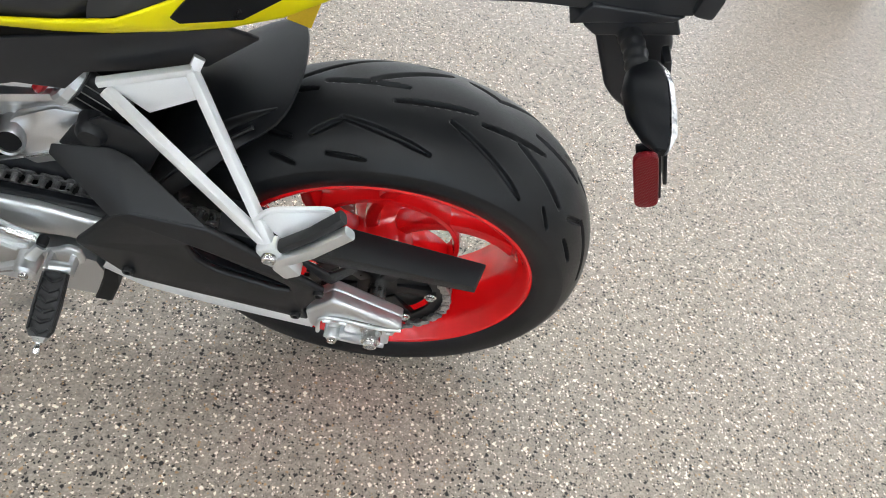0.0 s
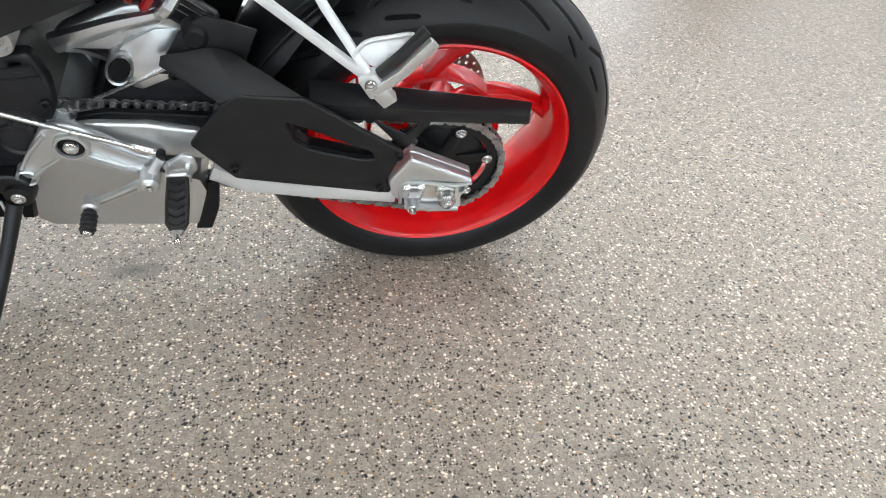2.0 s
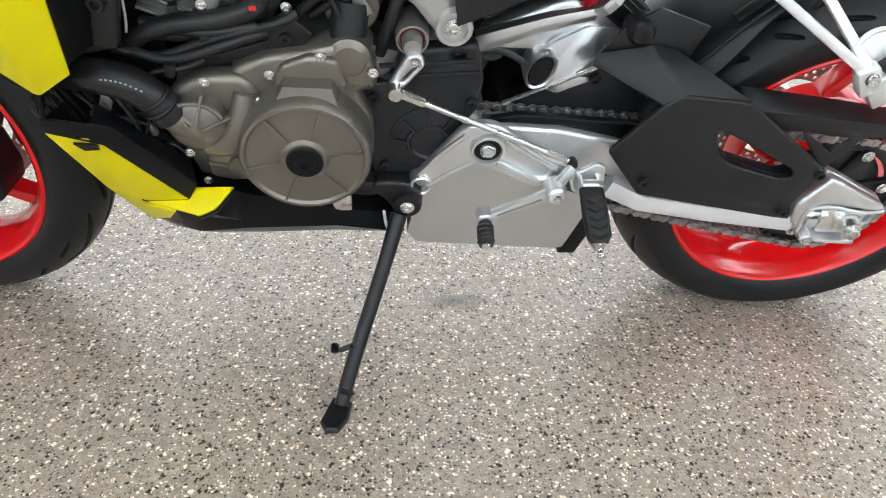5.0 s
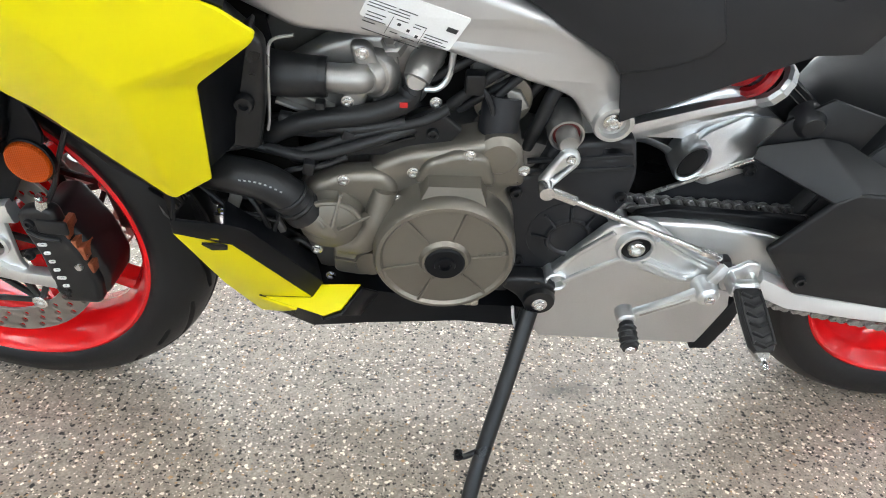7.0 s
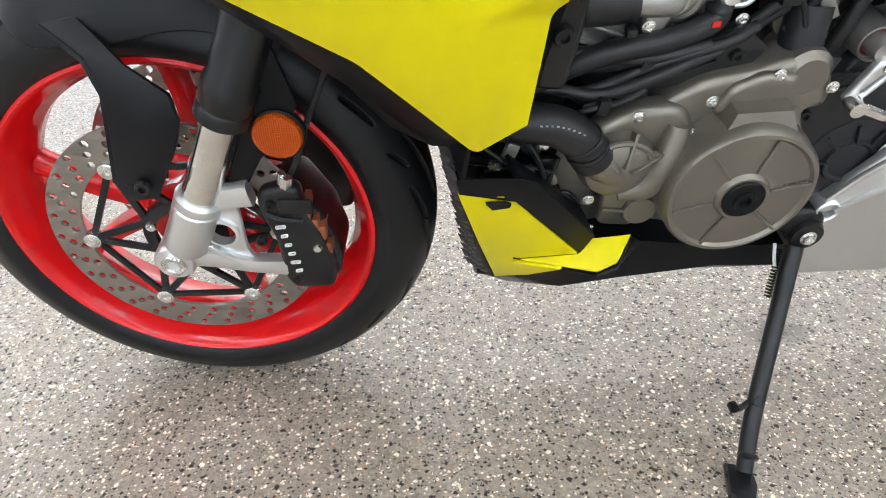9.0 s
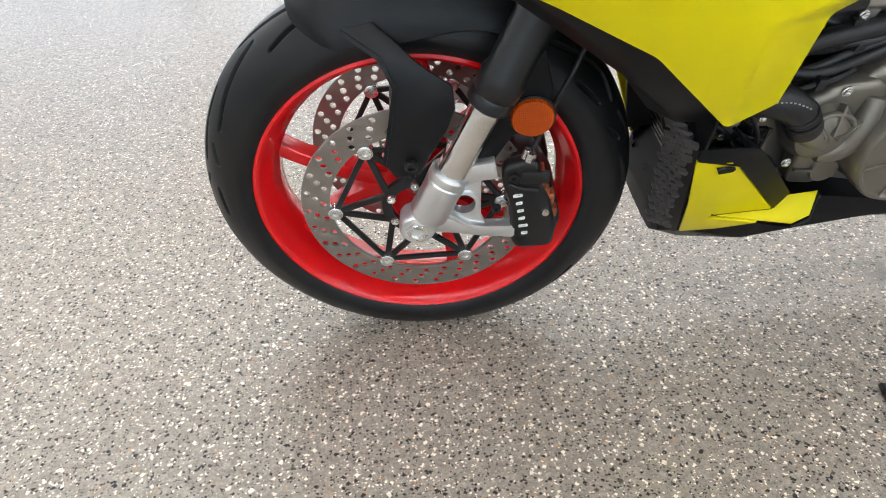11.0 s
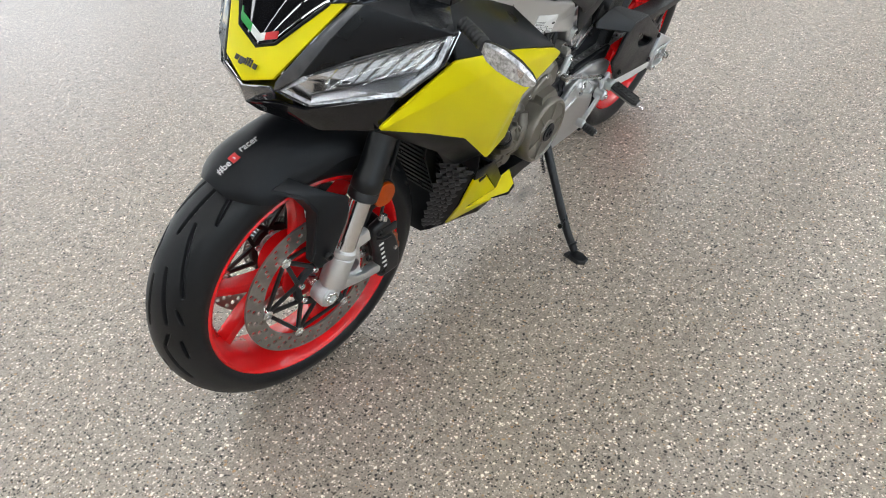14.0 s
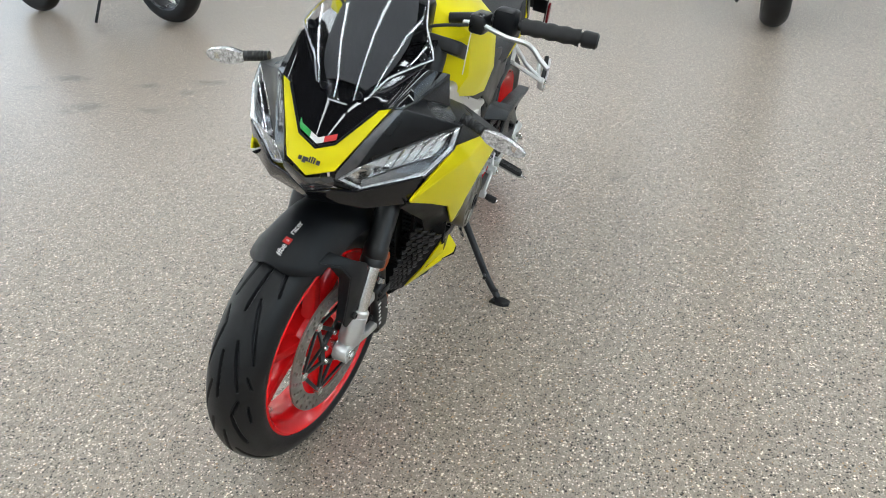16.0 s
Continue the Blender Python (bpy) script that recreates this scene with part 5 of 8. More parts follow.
# ---- engine ----
engine = part("engine", loft([[(-0.90, y, 0.33), (-0.93, y, 0.42), (-0.90, y, 0.50), (-0.72, y, 0.545), (-0.62, y, 0.52), (-0.55, y, 0.44), (-0.56, y, 0.36), (-0.66, y, 0.31), (-0.80, y, 0.30)] for y in (-0.115, -0.10, 0.10, 0.13)]), M_CASE, bike, "parallel-twin engine with bronze covers")
part("side_case", plate([(-0.842, 0.455), (-0.838, 0.515), (-0.80, 0.535), (-0.745, 0.545), (-0.712, 0.556), (-0.678, 0.550), (-0.668, 0.515), (-0.668, 0.495), (-0.690, 0.493), (-0.672, 0.45), (-0.668, 0.40), (-0.69, 0.355), (-0.74, 0.338), (-0.80, 0.352), (-0.84, 0.40)], -0.130, 0.05, 0.010, soft=0.014), M_BRONZE, engine, "bronze painted crankcase cover")
cover = part("clutch_cover", lathe([(0.0, -0.155), (0.080, -0.150), (0.081, -0.175), (0.0795, -0.194), (0.076, -0.199), (0.072, -0.1995), (0.069, -0.196), (0.04, -0.197), (0.029, -0.198), (0.0255, -0.203), (0.0, -0.203)], 96, (-0.752, 0, 0.425)), M_BRONZE, engine, "round bronze engine cover with six ribs")
for k in range(6):
    a = radians(8 + 60 * k + (6 if k % 2 else 0))
    part("rib", beam([(-0.752 + 0.030 * math.cos(a), -0.198, 0.425 + 0.030 * math.sin(a)), (-0.752 + 0.071 * math.cos(a), -0.1975, 0.425 + 0.071 * math.sin(a))], 0.0032, 0.004, c=0.4), M_BRONZE, cover)
part("cover_plug", lathe([(0.0, -0.195), (0.0225, -0.195), (0.0225, -0.2045), (0.021, -0.206), (0.012, -0.206), (0.011, -0.2085), (0.0065, -0.2085), (0.006, -0.2045), (0, -0.2045)], 40, (-0.752, 0, 0.425)), M_BLACK, cover, "black oil plug")
part("embossed_bars", join(*[plate([(x, 0.4275 + d), (x + 0.0035, 0.4280 + d), (x + 0.0035, 0.4345 + d), (x, 0.4340 + d)], -0.1972, 0.0012, 0.0003) for x, d in [(-0.720 + 0.0052 * i, 0.0008 * i) for i in range(7)]]), M_BRONZE, cover)
part("cover_neck", loft([[(-0.792, -0.15, 0.485), (-0.706, -0.15, 0.485), (-0.706, -0.192, 0.480), (-0.792, -0.192, 0.480)], [(-0.775, -0.15, 0.517), (-0.718, -0.15, 0.517), (-0.719, -0.180, 0.514), (-0.774, -0.180, 0.514)]], smooth=20), M_BRONZE, engine)
part("neck_top", plate([(-0.790, 0.500), (-0.778, 0.530), (-0.745, 0.543), (-0.712, 0.540), (-0.700, 0.500)], -0.152, 0.02, 0.007, soft=0.008), M_BRONZE, engine)
# water pump housing with its ribs and spout
pump = part("water_pump", plate([(-0.905, 0.415), (-0.925, 0.455), (-0.905, 0.492), (-0.868, 0.512), (-0.822, 0.514), (-0.806, 0.498), (-0.805, 0.480), (-0.828, 0.44), (-0.85, 0.415), (-0.885, 0.405)], -0.148, 0.03, 0.010, soft=0.016), M_BRONZE, engine, "bronze water pump housing")
part("pump_dome", lathe([(0.0, -0.185), (0.022, -0.184), (0.034, -0.176), (0.040, -0.160), (0.041, -0.145)], 40, (-0.878, 0, 0.452)), M_BRONZE, pump)
for a in (20, 75, 130):
    part("pump_rib", beam([(-0.878 + 0.008 * math.cos(radians(a)), -0.185, 0.452 + 0.008 * math.sin(radians(a))), (-0.878 + 0.044 * math.cos(radians(a)), -0.172, 0.452 + 0.044 * math.sin(radians(a)))], 0.004, 0.012, c=0.4), M_BRONZE, pump)
part("pump_arc", tube([(-0.878 + 0.034 * math.cos(radians(a)), -0.178, 0.452 + 0.034 * math.sin(radians(a))) for a in range(25, 150, 12)], 0.0035, 8), M_BRONZE, pump)
part("pump_spout", tube([(-0.914, -0.170, 0.474), (-0.895, -0.172, 0.458), (-0.874, -0.168, 0.441)], [0.0185, 0.0185, 0.0165], 22), M_BRONZE, pump)
part("pump_outlet", tube([(-0.872, -0.165, 0.418), (-0.845, -0.168, 0.425), (-0.828, -0.168, 0.455), (-0.820, -0.160, 0.492)], [0.013, 0.017, 0.017, 0.013], 18), M_BRONZE, pump)
part("case_boss", plate([(-0.880, 0.352), (-0.882, 0.408), (-0.85, 0.418), (-0.82, 0.40), (-0.815, 0.37), (-0.84, 0.345)], -0.138, 0.026, 0.006, soft=0.01), M_BRONZE, engine)
part("case_cap", lathe([(0.0, -0.155), (0.018, -0.155), (0.021, -0.150), (0.021, -0.13)], 28, (-0.835, 0, 0.372)), M_BRONZE, engine)
part("case_rib", beam([(-0.878, -0.152, 0.378), (-0.852, -0.152, 0.373)], 0.004, 0.006), M_BRONZE, engine)
bolts(engine, [(-0.864, -0.163, 0.5055), (-0.8055, -0.163, 0.481), (-0.898, -0.158, 0.398), (-0.7904, -0.156, 0.5135), (-0.7321, -0.158, 0.5402), (-0.6723, -0.156, 0.5215), (-0.8373, -0.157, 0.4084)], BOLT, M_STEEL, "case_bolt", 0.66)
part("starter_boss", lathe([(0.0, -0.158), (0.018, -0.157), (0.025, -0.150), (0.027, -0.10)], 32, (-0.700, 0, 0.535)), M_BRONZE, engine)
part("starter_motor", tube([(-0.702, -0.128, 0.540), (-0.701, -0.122, 0.562), (-0.698, -0.114, 0.588)], 0.0215, 24), M_SIDE, engine, "dark grey starter motor")
part("starter_ring", lathe([(0.0275, -0.112), (0.0315, -0.110), (0.0325, -0.10), (0.0325, -0.08)], 36, (-0.698, 0, 0.578)), M_BRONZE, engine)
part("starter_ear", plate([(-0.700, 0.602), (-0.683, 0.598), (-0.672, 0.580), (-0.69, 0.570)], -0.122, 0.01, 0.003), M_CASE, engine)
# cylinder head and thermostat behind the frame window
head = part("cylinder_head", loft([[(-0.96, y, 0.545), (-0.965, y, 0.60), (-0.93, y, 0.66), (-0.80, y, 0.66), (-0.76, y, 0.60), (-0.80, y, 0.53)] for y in (-0.075, -0.06, 0.08, 0.1)]), M_CASE, engine, "grey cast cylinder head")
part("head_casting", plate([(-0.940, 0.600), (-0.937, 0.566), (-0.914, 0.557), (-0.880, 0.546), (-0.854, 0.560), (-0.820, 0.572), (-0.796, 0.561), (-0.778, 0.577), (-0.764, 0.640), (-0.785, 0.652), (-0.840, 0.650), (-0.880, 0.640)], -0.100, 0.030, 0.010, soft=0.012), M_CASE, head)
for a, b in (((-0.935, 0.572), (-0.885, 0.552)), ((-0.815, 0.640), (-0.805, 0.585)), ((-0.932, 0.590), (-0.875, 0.566)), ((-0.775, 0.640), (-0.783, 0.590)), ((-0.835, 0.575), (-0.800, 0.568))):
    part("head_rib", beam([(a[0], -0.117, a[1]), (b[0], -0.117, b[1])], 0.005, 0.010, c=0.45), M_CASE, head)
part("thermostat_pipe", tube([(-0.880, -0.134, 0.611), (-0.862, -0.136, 0.611), (-0.848, -0.134, 0.611), (-0.842, -0.124, 0.610)], [0.0145, 0.0150, 0.0155, 0.0150], 24), M_CASE, head, "bright cast coolant outlet")
part("thermostat_flange", join(
    lathe([(0.0, -0.004), (0.0165, -0.004), (0.019, -0.001), (0.021, 0.006), (0.0245, 0.007), (0.0265, 0.010), (0.0265, 0.024), (0.0, 0.024)], 40, (-0.842, -0.128, 0.610), (0.55, 0.83, -0.05)),
    plate(rounded([(-0.851, 0.642), (-0.838, 0.643), (-0.834, 0.626), (-0.850, 0.618)], 0.004), -0.121, 0.012, 0.003),
    plate(rounded([(-0.868, 0.586), (-0.858, 0.576), (-0.842, 0.594), (-0.856, 0.602)], 0.004), -0.121, 0.012, 0.003),
    beam([(-0.862, -0.127, 0.588), (-0.852, -0.129, 0.604)], 0.003, 0.006), beam([(-0.853, -0.127, 0.583), (-0.842, -0.129, 0.600)], 0.003, 0.006)), M_CASE, head)
part("flange_web", plate([(-0.858, 0.646), (-0.838, 0.646), (-0.826, 0.620), (-0.846, 0.572), (-0.866, 0.574), (-0.866, 0.590), (-0.852, 0.622)], -0.124, 0.016, 0.005, soft=0.008), M_CASE, head)
part("outlet_boss", tube([(-0.775, -0.105, 0.632), (-0.786, -0.125, 0.622), (-0.7912, -0.136, 0.613)], [0.016, 0.0155, 0.0135], 20), M_CASE, head)
part("outlet_cap", lathe([(0.0, -0.140), (0.0085, -0.140), (0.0105, -0.138), (0.0112, -0.130), (0.0, -0.130)], 24, (-0.7912, 0, 0.6125)), M_ALU, head)
part("sensor", lathe([(0.0, 0.012), (0.0075, 0.012), (0.0085, 0.004), (0.0125, 0.003), (0.0125, -0.010), (0, -0.010)], 6, (-0.815, -0.120, 0.644), (-0.2, -0.6, 0.7), smooth=20), M_CASE, head)
part("head_bracket", tube([(-0.755, -0.12, 0.640), (-0.758, -0.122, 0.612), (-0.768, -0.124, 0.598), (-0.782, -0.124, 0.596)], 0.0035, 8), M_ALU, head)
bolts(head, [(-0.8446, -0.132, 0.6375), (-0.8603, -0.132, 0.583), (-0.7696, -0.127, 0.5828)], BOLT, M_STEEL, "head_bolt", 0.66)
part("head_hose", tube([(-0.950, -0.124, 0.612), (-0.92, -0.134, 0.612), (-0.880, -0.134, 0.611)], [0.0220, 0.0225, 0.0195], 20), M_HOSE, head, "thick black coolant hose")
part("hose_clamp", join(lathe([(0.0200, -0.005), (0.0208, 0), (0.0200, 0.005)], 28, (-0.884, -0.134, 0.611), (1, 0, 0)), block(-0.890, -0.880, -0.160, -0.148, 0.588, 0.596, 0.002)), M_BLACKMETAL, head)
part("elbow_hose", tube([(-0.7925, -0.130, 0.604), (-0.802, -0.134, 0.586), (-0.842, -0.136, 0.570), (-0.895, -0.136, 0.561), (-0.932, -0.132, 0.545), (-0.955, -0.12, 0.52)], [0.0095, 0.0115, 0.0115, 0.0115, 0.0115, 0.0115], 18), M_HOSE, head, "black coolant hose bent under the outlet")
part("hose_mark", block(-0.004, 0.004, -0.0006, 0.0006, -0.003, 0.003, 0.0002, Matrix.Translation((-0.803, -0.1462, 0.590))), M_REDPRINT, head)
part("hose_clamp", lathe([(0.0112, -0.003), (0.0120, 0), (0.0112, 0.003)], 22, (-0.797, -0.132, 0.595), (0.45, 0.2, 0.87)), M_BLACKMETAL, head)
part("engine_hanger", plate([(-0.930, 0.516), (-0.855, 0.535), (-0.807, 0.561), (-0.768, 0.582), (-0.740, 0.557), (-0.764, 0.524), (-0.844, 0.520), (-0.918, 0.504)], -0.134, 0.010, 0.003, soft=0.004), M_BLACKMETAL, engine, "black engine hanger plate")
part("hanger_rib", beam([(-0.915, -0.140, 0.514), (-0.850, -0.140, 0.527), (-0.790, -0.140, 0.548)], 0.004, 0.005), M_BLACKMETAL, engine)
bolts(engine, [(-0.7715, -0.139, 0.553), (-0.886, -0.140, 0.516)], SCREW, M_BLACKMETAL, "hanger_bolt", 1.1)
hoses = [
    ([(-1.03, -0.13, 0.490), (-0.985, -0.165, 0.511), (-0.945, -0.173, 0.507), (-0.918, -0.173, 0.486), (-0.906, -0.170, 0.468)], 0.0205),
    ([(-0.965, -0.140, 0.531), (-0.915, -0.142, 0.524), (-0.854, -0.143, 0.548), (-0.784, -0.142, 0.569), (-0.757, -0.135, 0.580)], 0.0055),
    ([(-0.720, -0.12, 0.566), (-0.700, -0.125, 0.600), (-0.668, -0.12, 0.630)], 0.0045),
    ([(-0.94, -0.12, 0.545), (-0.88, -0.13, 0.550), (-0.82, -0.13, 0.572), (-0.79, -0.12, 0.585)], 0.011),
    ([(-0.945, -0.14, 0.528), (-0.90, -0.15, 0.525), (-0.84, -0.15, 0.545), (-0.79, -0.14, 0.560)], 0.006),
    ([(-0.93, -0.13, 0.56), (-0.86, -0.14, 0.555), (-0.80, -0.14, 0.565)], 0.007),
    ([(-0.755, -0.12, 0.575), (-0.715, -0.125, 0.615), (-0.665, -0.12, 0.645)], 0.006),
    ([(-0.745, -0.11, 0.565), (-0.70, -0.115, 0.600), (-0.65, -0.11, 0.63)], 0.005),
    ([(-0.78, -0.115, 0.60), (-0.745, -0.12, 0.625), (-0.70, -0.12, 0.655)], 0.005),
    ([(-0.665, -0.11, 0.52), (-0.655, -0.115, 0.56), (-0.64, -0.11, 0.60), (-0.60, -0.1, 0.64)], 0.008),
    ([(-0.68, -0.10, 0.55), (-0.665, -0.105, 0.59), (-0.63, -0.10, 0.63)], 0.005),
    ([(-1.02, -0.10, 0.42), (-0.97, -0.13, 0.43), (-0.94, -0.13, 0.40), (-0.92, -0.12, 0.37)], 0.008),
    ([(-1.0, -0.11, 0.46), (-0.965, -0.135, 0.455), (-0.945, -0.13, 0.42), (-0.93, -0.12, 0.35)], 0.005),
    ([(-1.02, -0.15, 0.535), (-0.985, -0.165, 0.545), (-0.945, -0.16, 0.552)], 0.006),
]
for pts, r in hoses:
    part("hose", tube(pts, r, 12), M_HOSE, engine, "black rubber hose")
for pts, r in (([(-1.0, -0.14, 0.50), (-0.965, -0.150, 0.47), (-0.955, -0.148, 0.43), (-0.965, -0.140, 0.37)], 0.0035), ([(-0.99, -0.13, 0.44), (-0.955, -0.142, 0.415), (-0.935, -0.14, 0.385), (-0.915, -0.135, 0.36)], 0.003), ([(-0.97, -0.13, 0.40), (-0.945, -0.14, 0.39), (-0.92, -0.145, 0.40), (-0.90, -0.145, 0.38)], 0.003), ([(-0.93, -0.155, 0.505), (-0.915, -0.16, 0.515), (-0.885, -0.158, 0.520), (-0.86, -0.155, 0.530)], 0.003), ([(-0.74, -0.13, 0.62), (-0.72, -0.135, 0.60), (-0.705, -0.135, 0.565)], 0.003)):
    part("cable", tube(pts, r, 8), M_HOSE, engine, "thin black cable")
for x, y, z, a in ((-0.955, -0.150, 0.43, 70), (-0.930, -0.142, 0.386, 40), (-0.900, -0.159, 0.518, 10), (-0.86, -0.142, 0.548, 20)):
    part("cable_clip", block(-0.006, 0.006, -0.006, 0.006, -0.008, 0.008, 0.002, Matrix.Translation((x, y, z)) @ Matrix.Rotation(radians(a), 4, "Y")), M_BLACKMETAL, engine)
bolts(engine, [(-0.935, -0.135, 0.470), (-0.945, -0.128, 0.350), (-0.915, -0.140, 0.345), (-0.885, -0.146, 0.343)], BOLT, M_STEEL, "case_bolt", 0.6)
for p, sx, sz, tilt_deg, mt in (((-0.985, -0.150, 0.462), 0.007, 0.013, 20, M_CASE), ((-0.968, -0.152, 0.438), 0.010, 0.005, -15, M_CASE), ((-0.955, -0.150, 0.470), 0.005, 0.012, 35, M_BRONZE), ((-0.945, -0.148, 0.445), 0.012, 0.007, 5, M_BLACKMETAL), ((-1.000, -0.150, 0.448), 0.006, 0.004, 0, M_STEEL), ((-0.973, -0.156, 0.480), 0.004, 0.010, -25, M_BLACKMETAL), ((-0.958, -0.154, 0.418), 0.009, 0.005, 12, M_BLACKMETAL), ((-0.938, -0.152, 0.428), 0.004, 0.009, -20, M_CASE)):
    part("bay_bracket", block(-sx, sx, -0.004, 0.004, -sz, sz, 0.002, Matrix.Translation(p) @ Matrix.Rotation(radians(tilt_deg), 4, "Y")), mt, engine)
for pts, r in (([(-1.02, -0.145, 0.475), (-0.99, -0.158, 0.455), (-0.965, -0.158, 0.425), (-0.95, -0.15, 0.38)], 0.0026), ([(-1.01, -0.150, 0.440), (-0.975, -0.160, 0.452), (-0.940, -0.158, 0.440)], 0.0022), ([(-0.985, -0.152, 0.500), (-0.960, -0.162, 0.465), (-0.950, -0.160, 0.430), (-0.955, -0.150, 0.395)], 0.0030), ([(-0.935, -0.155, 0.455), (-0.945, -0.160, 0.415), (-0.93, -0.15, 0.38)], 0.0024)):
    part("cable", tube(pts, r, 8), M_HOSE, engine, "thin black cable")
bolts(engine, [(-0.998, -0.158, 0.452), (-0.952, -0.158, 0.474), (-0.972, -0.158, 0.433)], BOLT, M_STEEL, "bay_bolt", 0.5)
part("connector", block(-0.742, -0.722, -0.138, -0.122, 0.598, 0.622, 0.003, Matrix.Translation((0, 0, 0))), M_BLACKMETAL, engine, "black cable connector")
for x, z in ((-0.921, 0.490), (-0.914, 0.479)):
    part("hose_band", lathe([(0.0213, -0.0025), (0.0221, 0), (0.0213, 0.0025)], 28, (x, -0.173, z), (0.45, 0.1, -0.88)), M_HOSE, engine)
for k in range(9):
    p = Vector((-0.966, -0.190, 0.5215)).lerp(Vector((-0.925, -0.1935, 0.511)), k / 8) + Vector((0, 0, 0.0035 * math.sin(math.pi * k / 8)))
    part("hose_print", block(-0.0013, 0.0013, -0.0003, 0.0003, -0.0008, 0.0008, 0.0001, Matrix.Translation(p) @ Matrix.Rotation(radians(14), 4, "Y") @ Matrix.Rotation(radians(-25), 4, "X")), M_FADED, engine)
part("hose_collar", lathe([(0.0215, -0.007), (0.0225, 0), (0.0215, 0.007)], 24, (-0.908, -0.171, 0.470), (0.5, 0.1, -0.87)), M_HOSE, engine)
# dark plate with cables deep inside, in front of the engine
part("inner_shroud", panel([(-1.06, -0.09, 0.66), (-0.95, -0.09, 0.70), (-0.92, -0.09, 0.50), (-0.90, -0.09, 0.33), (-1.0, -0.08, 0.33), (-1.05, -0.08, 0.45)], [(0, 1, 2, 5), (2, 3, 4, 5)], 0.006), M_DARK, engine)
part("front_inner", panel([(-1.02, 0.06, 0.30), (-0.88, 0.06, 0.30), (-0.86, 0.06, 0.70), (-1.08, 0.06, 0.70)], [(0, 1, 2, 3)], 0.006), M_DARK, engine)
part("upper_inner", block(-0.99, -0.56, -0.105, 0.105, 0.655, 0.80, 0.01), M_DARK, engine, "dark airbox under the tank")
# made-up dark block: keeps the bright floor from showing through the gaps
part("engine_core", block(-1.0, -0.60, -0.055, 0.055, 0.50, 0.67, 0.01), M_DARK, engine, "dark filler block behind the gaps round the cylinder head")
part("coil_pack", block(-0.735, -0.70, -0.115, -0.09, 0.60, 0.635, 0.004, Matrix.Translation((0, 0, 0))), M_CASE, engine)

# front sprocket cover, black, with a round bulge
scover = part("sprocket_cover", plate([(-0.705, 0.475), (-0.69, 0.492), (-0.655, 0.492), (-0.64, 0.535), (-0.55, 0.549), (-0.537, 0.50), (-0.541, 0.455), (-0.575, 0.40), (-0.62, 0.345), (-0.672, 0.345), (-0.68, 0.42)], -0.118, 0.024, 0.006, [ring_of(-0.572, 0.530, 0.0085, 14)], soft=0.01), M_SIDE, engine, "black sprocket cover")
part("cover_bulge", lathe([(0.0, -0.136), (0.022, -0.136), (0.025, -0.139), (0.028, -0.139), (0.030, -0.135), (0.040, -0.133), (0.050, -0.131), (0.053, -0.125)], 48, (-0.600, 0, 0.408)), M_SIDE, scover)
for k in range(5):
    a = radians(10 + 42 * k)
    part("bulge_rib", beam([(-0.600 + 0.026 * math.cos(a), -0.139, 0.408 + 0.026 * math.sin(a)), (-0.600 + 0.046 * math.cos(a), -0.134, 0.408 + 0.046 * math.sin(a))], 0.0030, 0.004), M_SIDE, scover)
part("cover_rib", beam([(-0.665, -0.130, 0.515), (-0.55, -0.130, 0.528)], 0.005, 0.006), M_SIDE, scover)
part("cover_rib", beam([(-0.66, -0.130, 0.500), (-0.545, -0.130, 0.512)], 0.005, 0.006), M_SIDE, scover)
bolts(scover, [(-0.672, -0.131, 0.472), (-0.655, -0.131, 0.365), (-0.55, -0.131, 0.47)], SCREW, M_BLACKMETAL, "cover_screw", 1.2)

# shift shaft, lever, rod
shift = part("shift_shaft", lathe([(0.0, -0.150), (0.010, -0.150), (0.012, -0.145), (0.012, -0.128), (0.0165, -0.128), (0.0165, -0.134), (0.019, -0.134), (0.020, -0.126), (0.021, -0.09), (0, -0.09)], 28, (-0.628, 0, 0.552)), M_CASE, engine, "shift shaft in its boss")
part("shaft_seal", lathe([(0.011, -0.1295), (0.0150, -0.1295), (0.0150, -0.126), (0.011, -0.126)], 24, (-0.628, 0, 0.552), closed=True), M_SEAL, shift, "dark red seal")
part("shift_arm", plate([(-0.633, 0.548), (-0.618, 0.548), (-0.612, 0.535), (-0.636, 0.502), (-0.648, 0.497), (-0.655, 0.505)], -0.152, 0.012, 0.004, [rounded([(-0.626, 0.530), (-0.620, 0.533), (-0.637, 0.511), (-0.641, 0.512)], 0.002)], soft=0.006), M_ALU, shift, "aluminium shift arm")
bolts(shift, [(-0.625, -0.157, 0.540)], SCREW, M_STEEL, "clamp_screw", 0.9)
rod = part("shift_rod", tube([(-0.644, -0.166, 0.503), (-0.420, -0.164, 0.4075)], 0.0038, 14, False), M_STEEL, bike, "thin steel shift rod")
part("rod_joint", lathe([(0.0, -0.010), (0.0085, -0.009), (0.0095, 0), (0.0085, 0.009), (0, 0.010)], 16, (-0.646, -0.164, 0.503)), M_STEEL, rod)
part("rod_joint", lathe([(0.0, -0.007), (0.006, -0.0065), (0.007, 0), (0.006, 0.0065), (0, 0.007)], 16, (-0.4134, -0.164, 0.4035)), M_BLACKMETAL, rod)
part("rod_sleeve", tube([(-0.640, -0.166, 0.5015), (-0.612, -0.1655, 0.4895)], 0.0062, 6, False), M_STEEL, rod)
part("rod_sleeve", tube([(-0.450, -0.1645, 0.4203), (-0.424, -0.164, 0.4092)], 0.0055, 6, False), M_STEEL, rod)

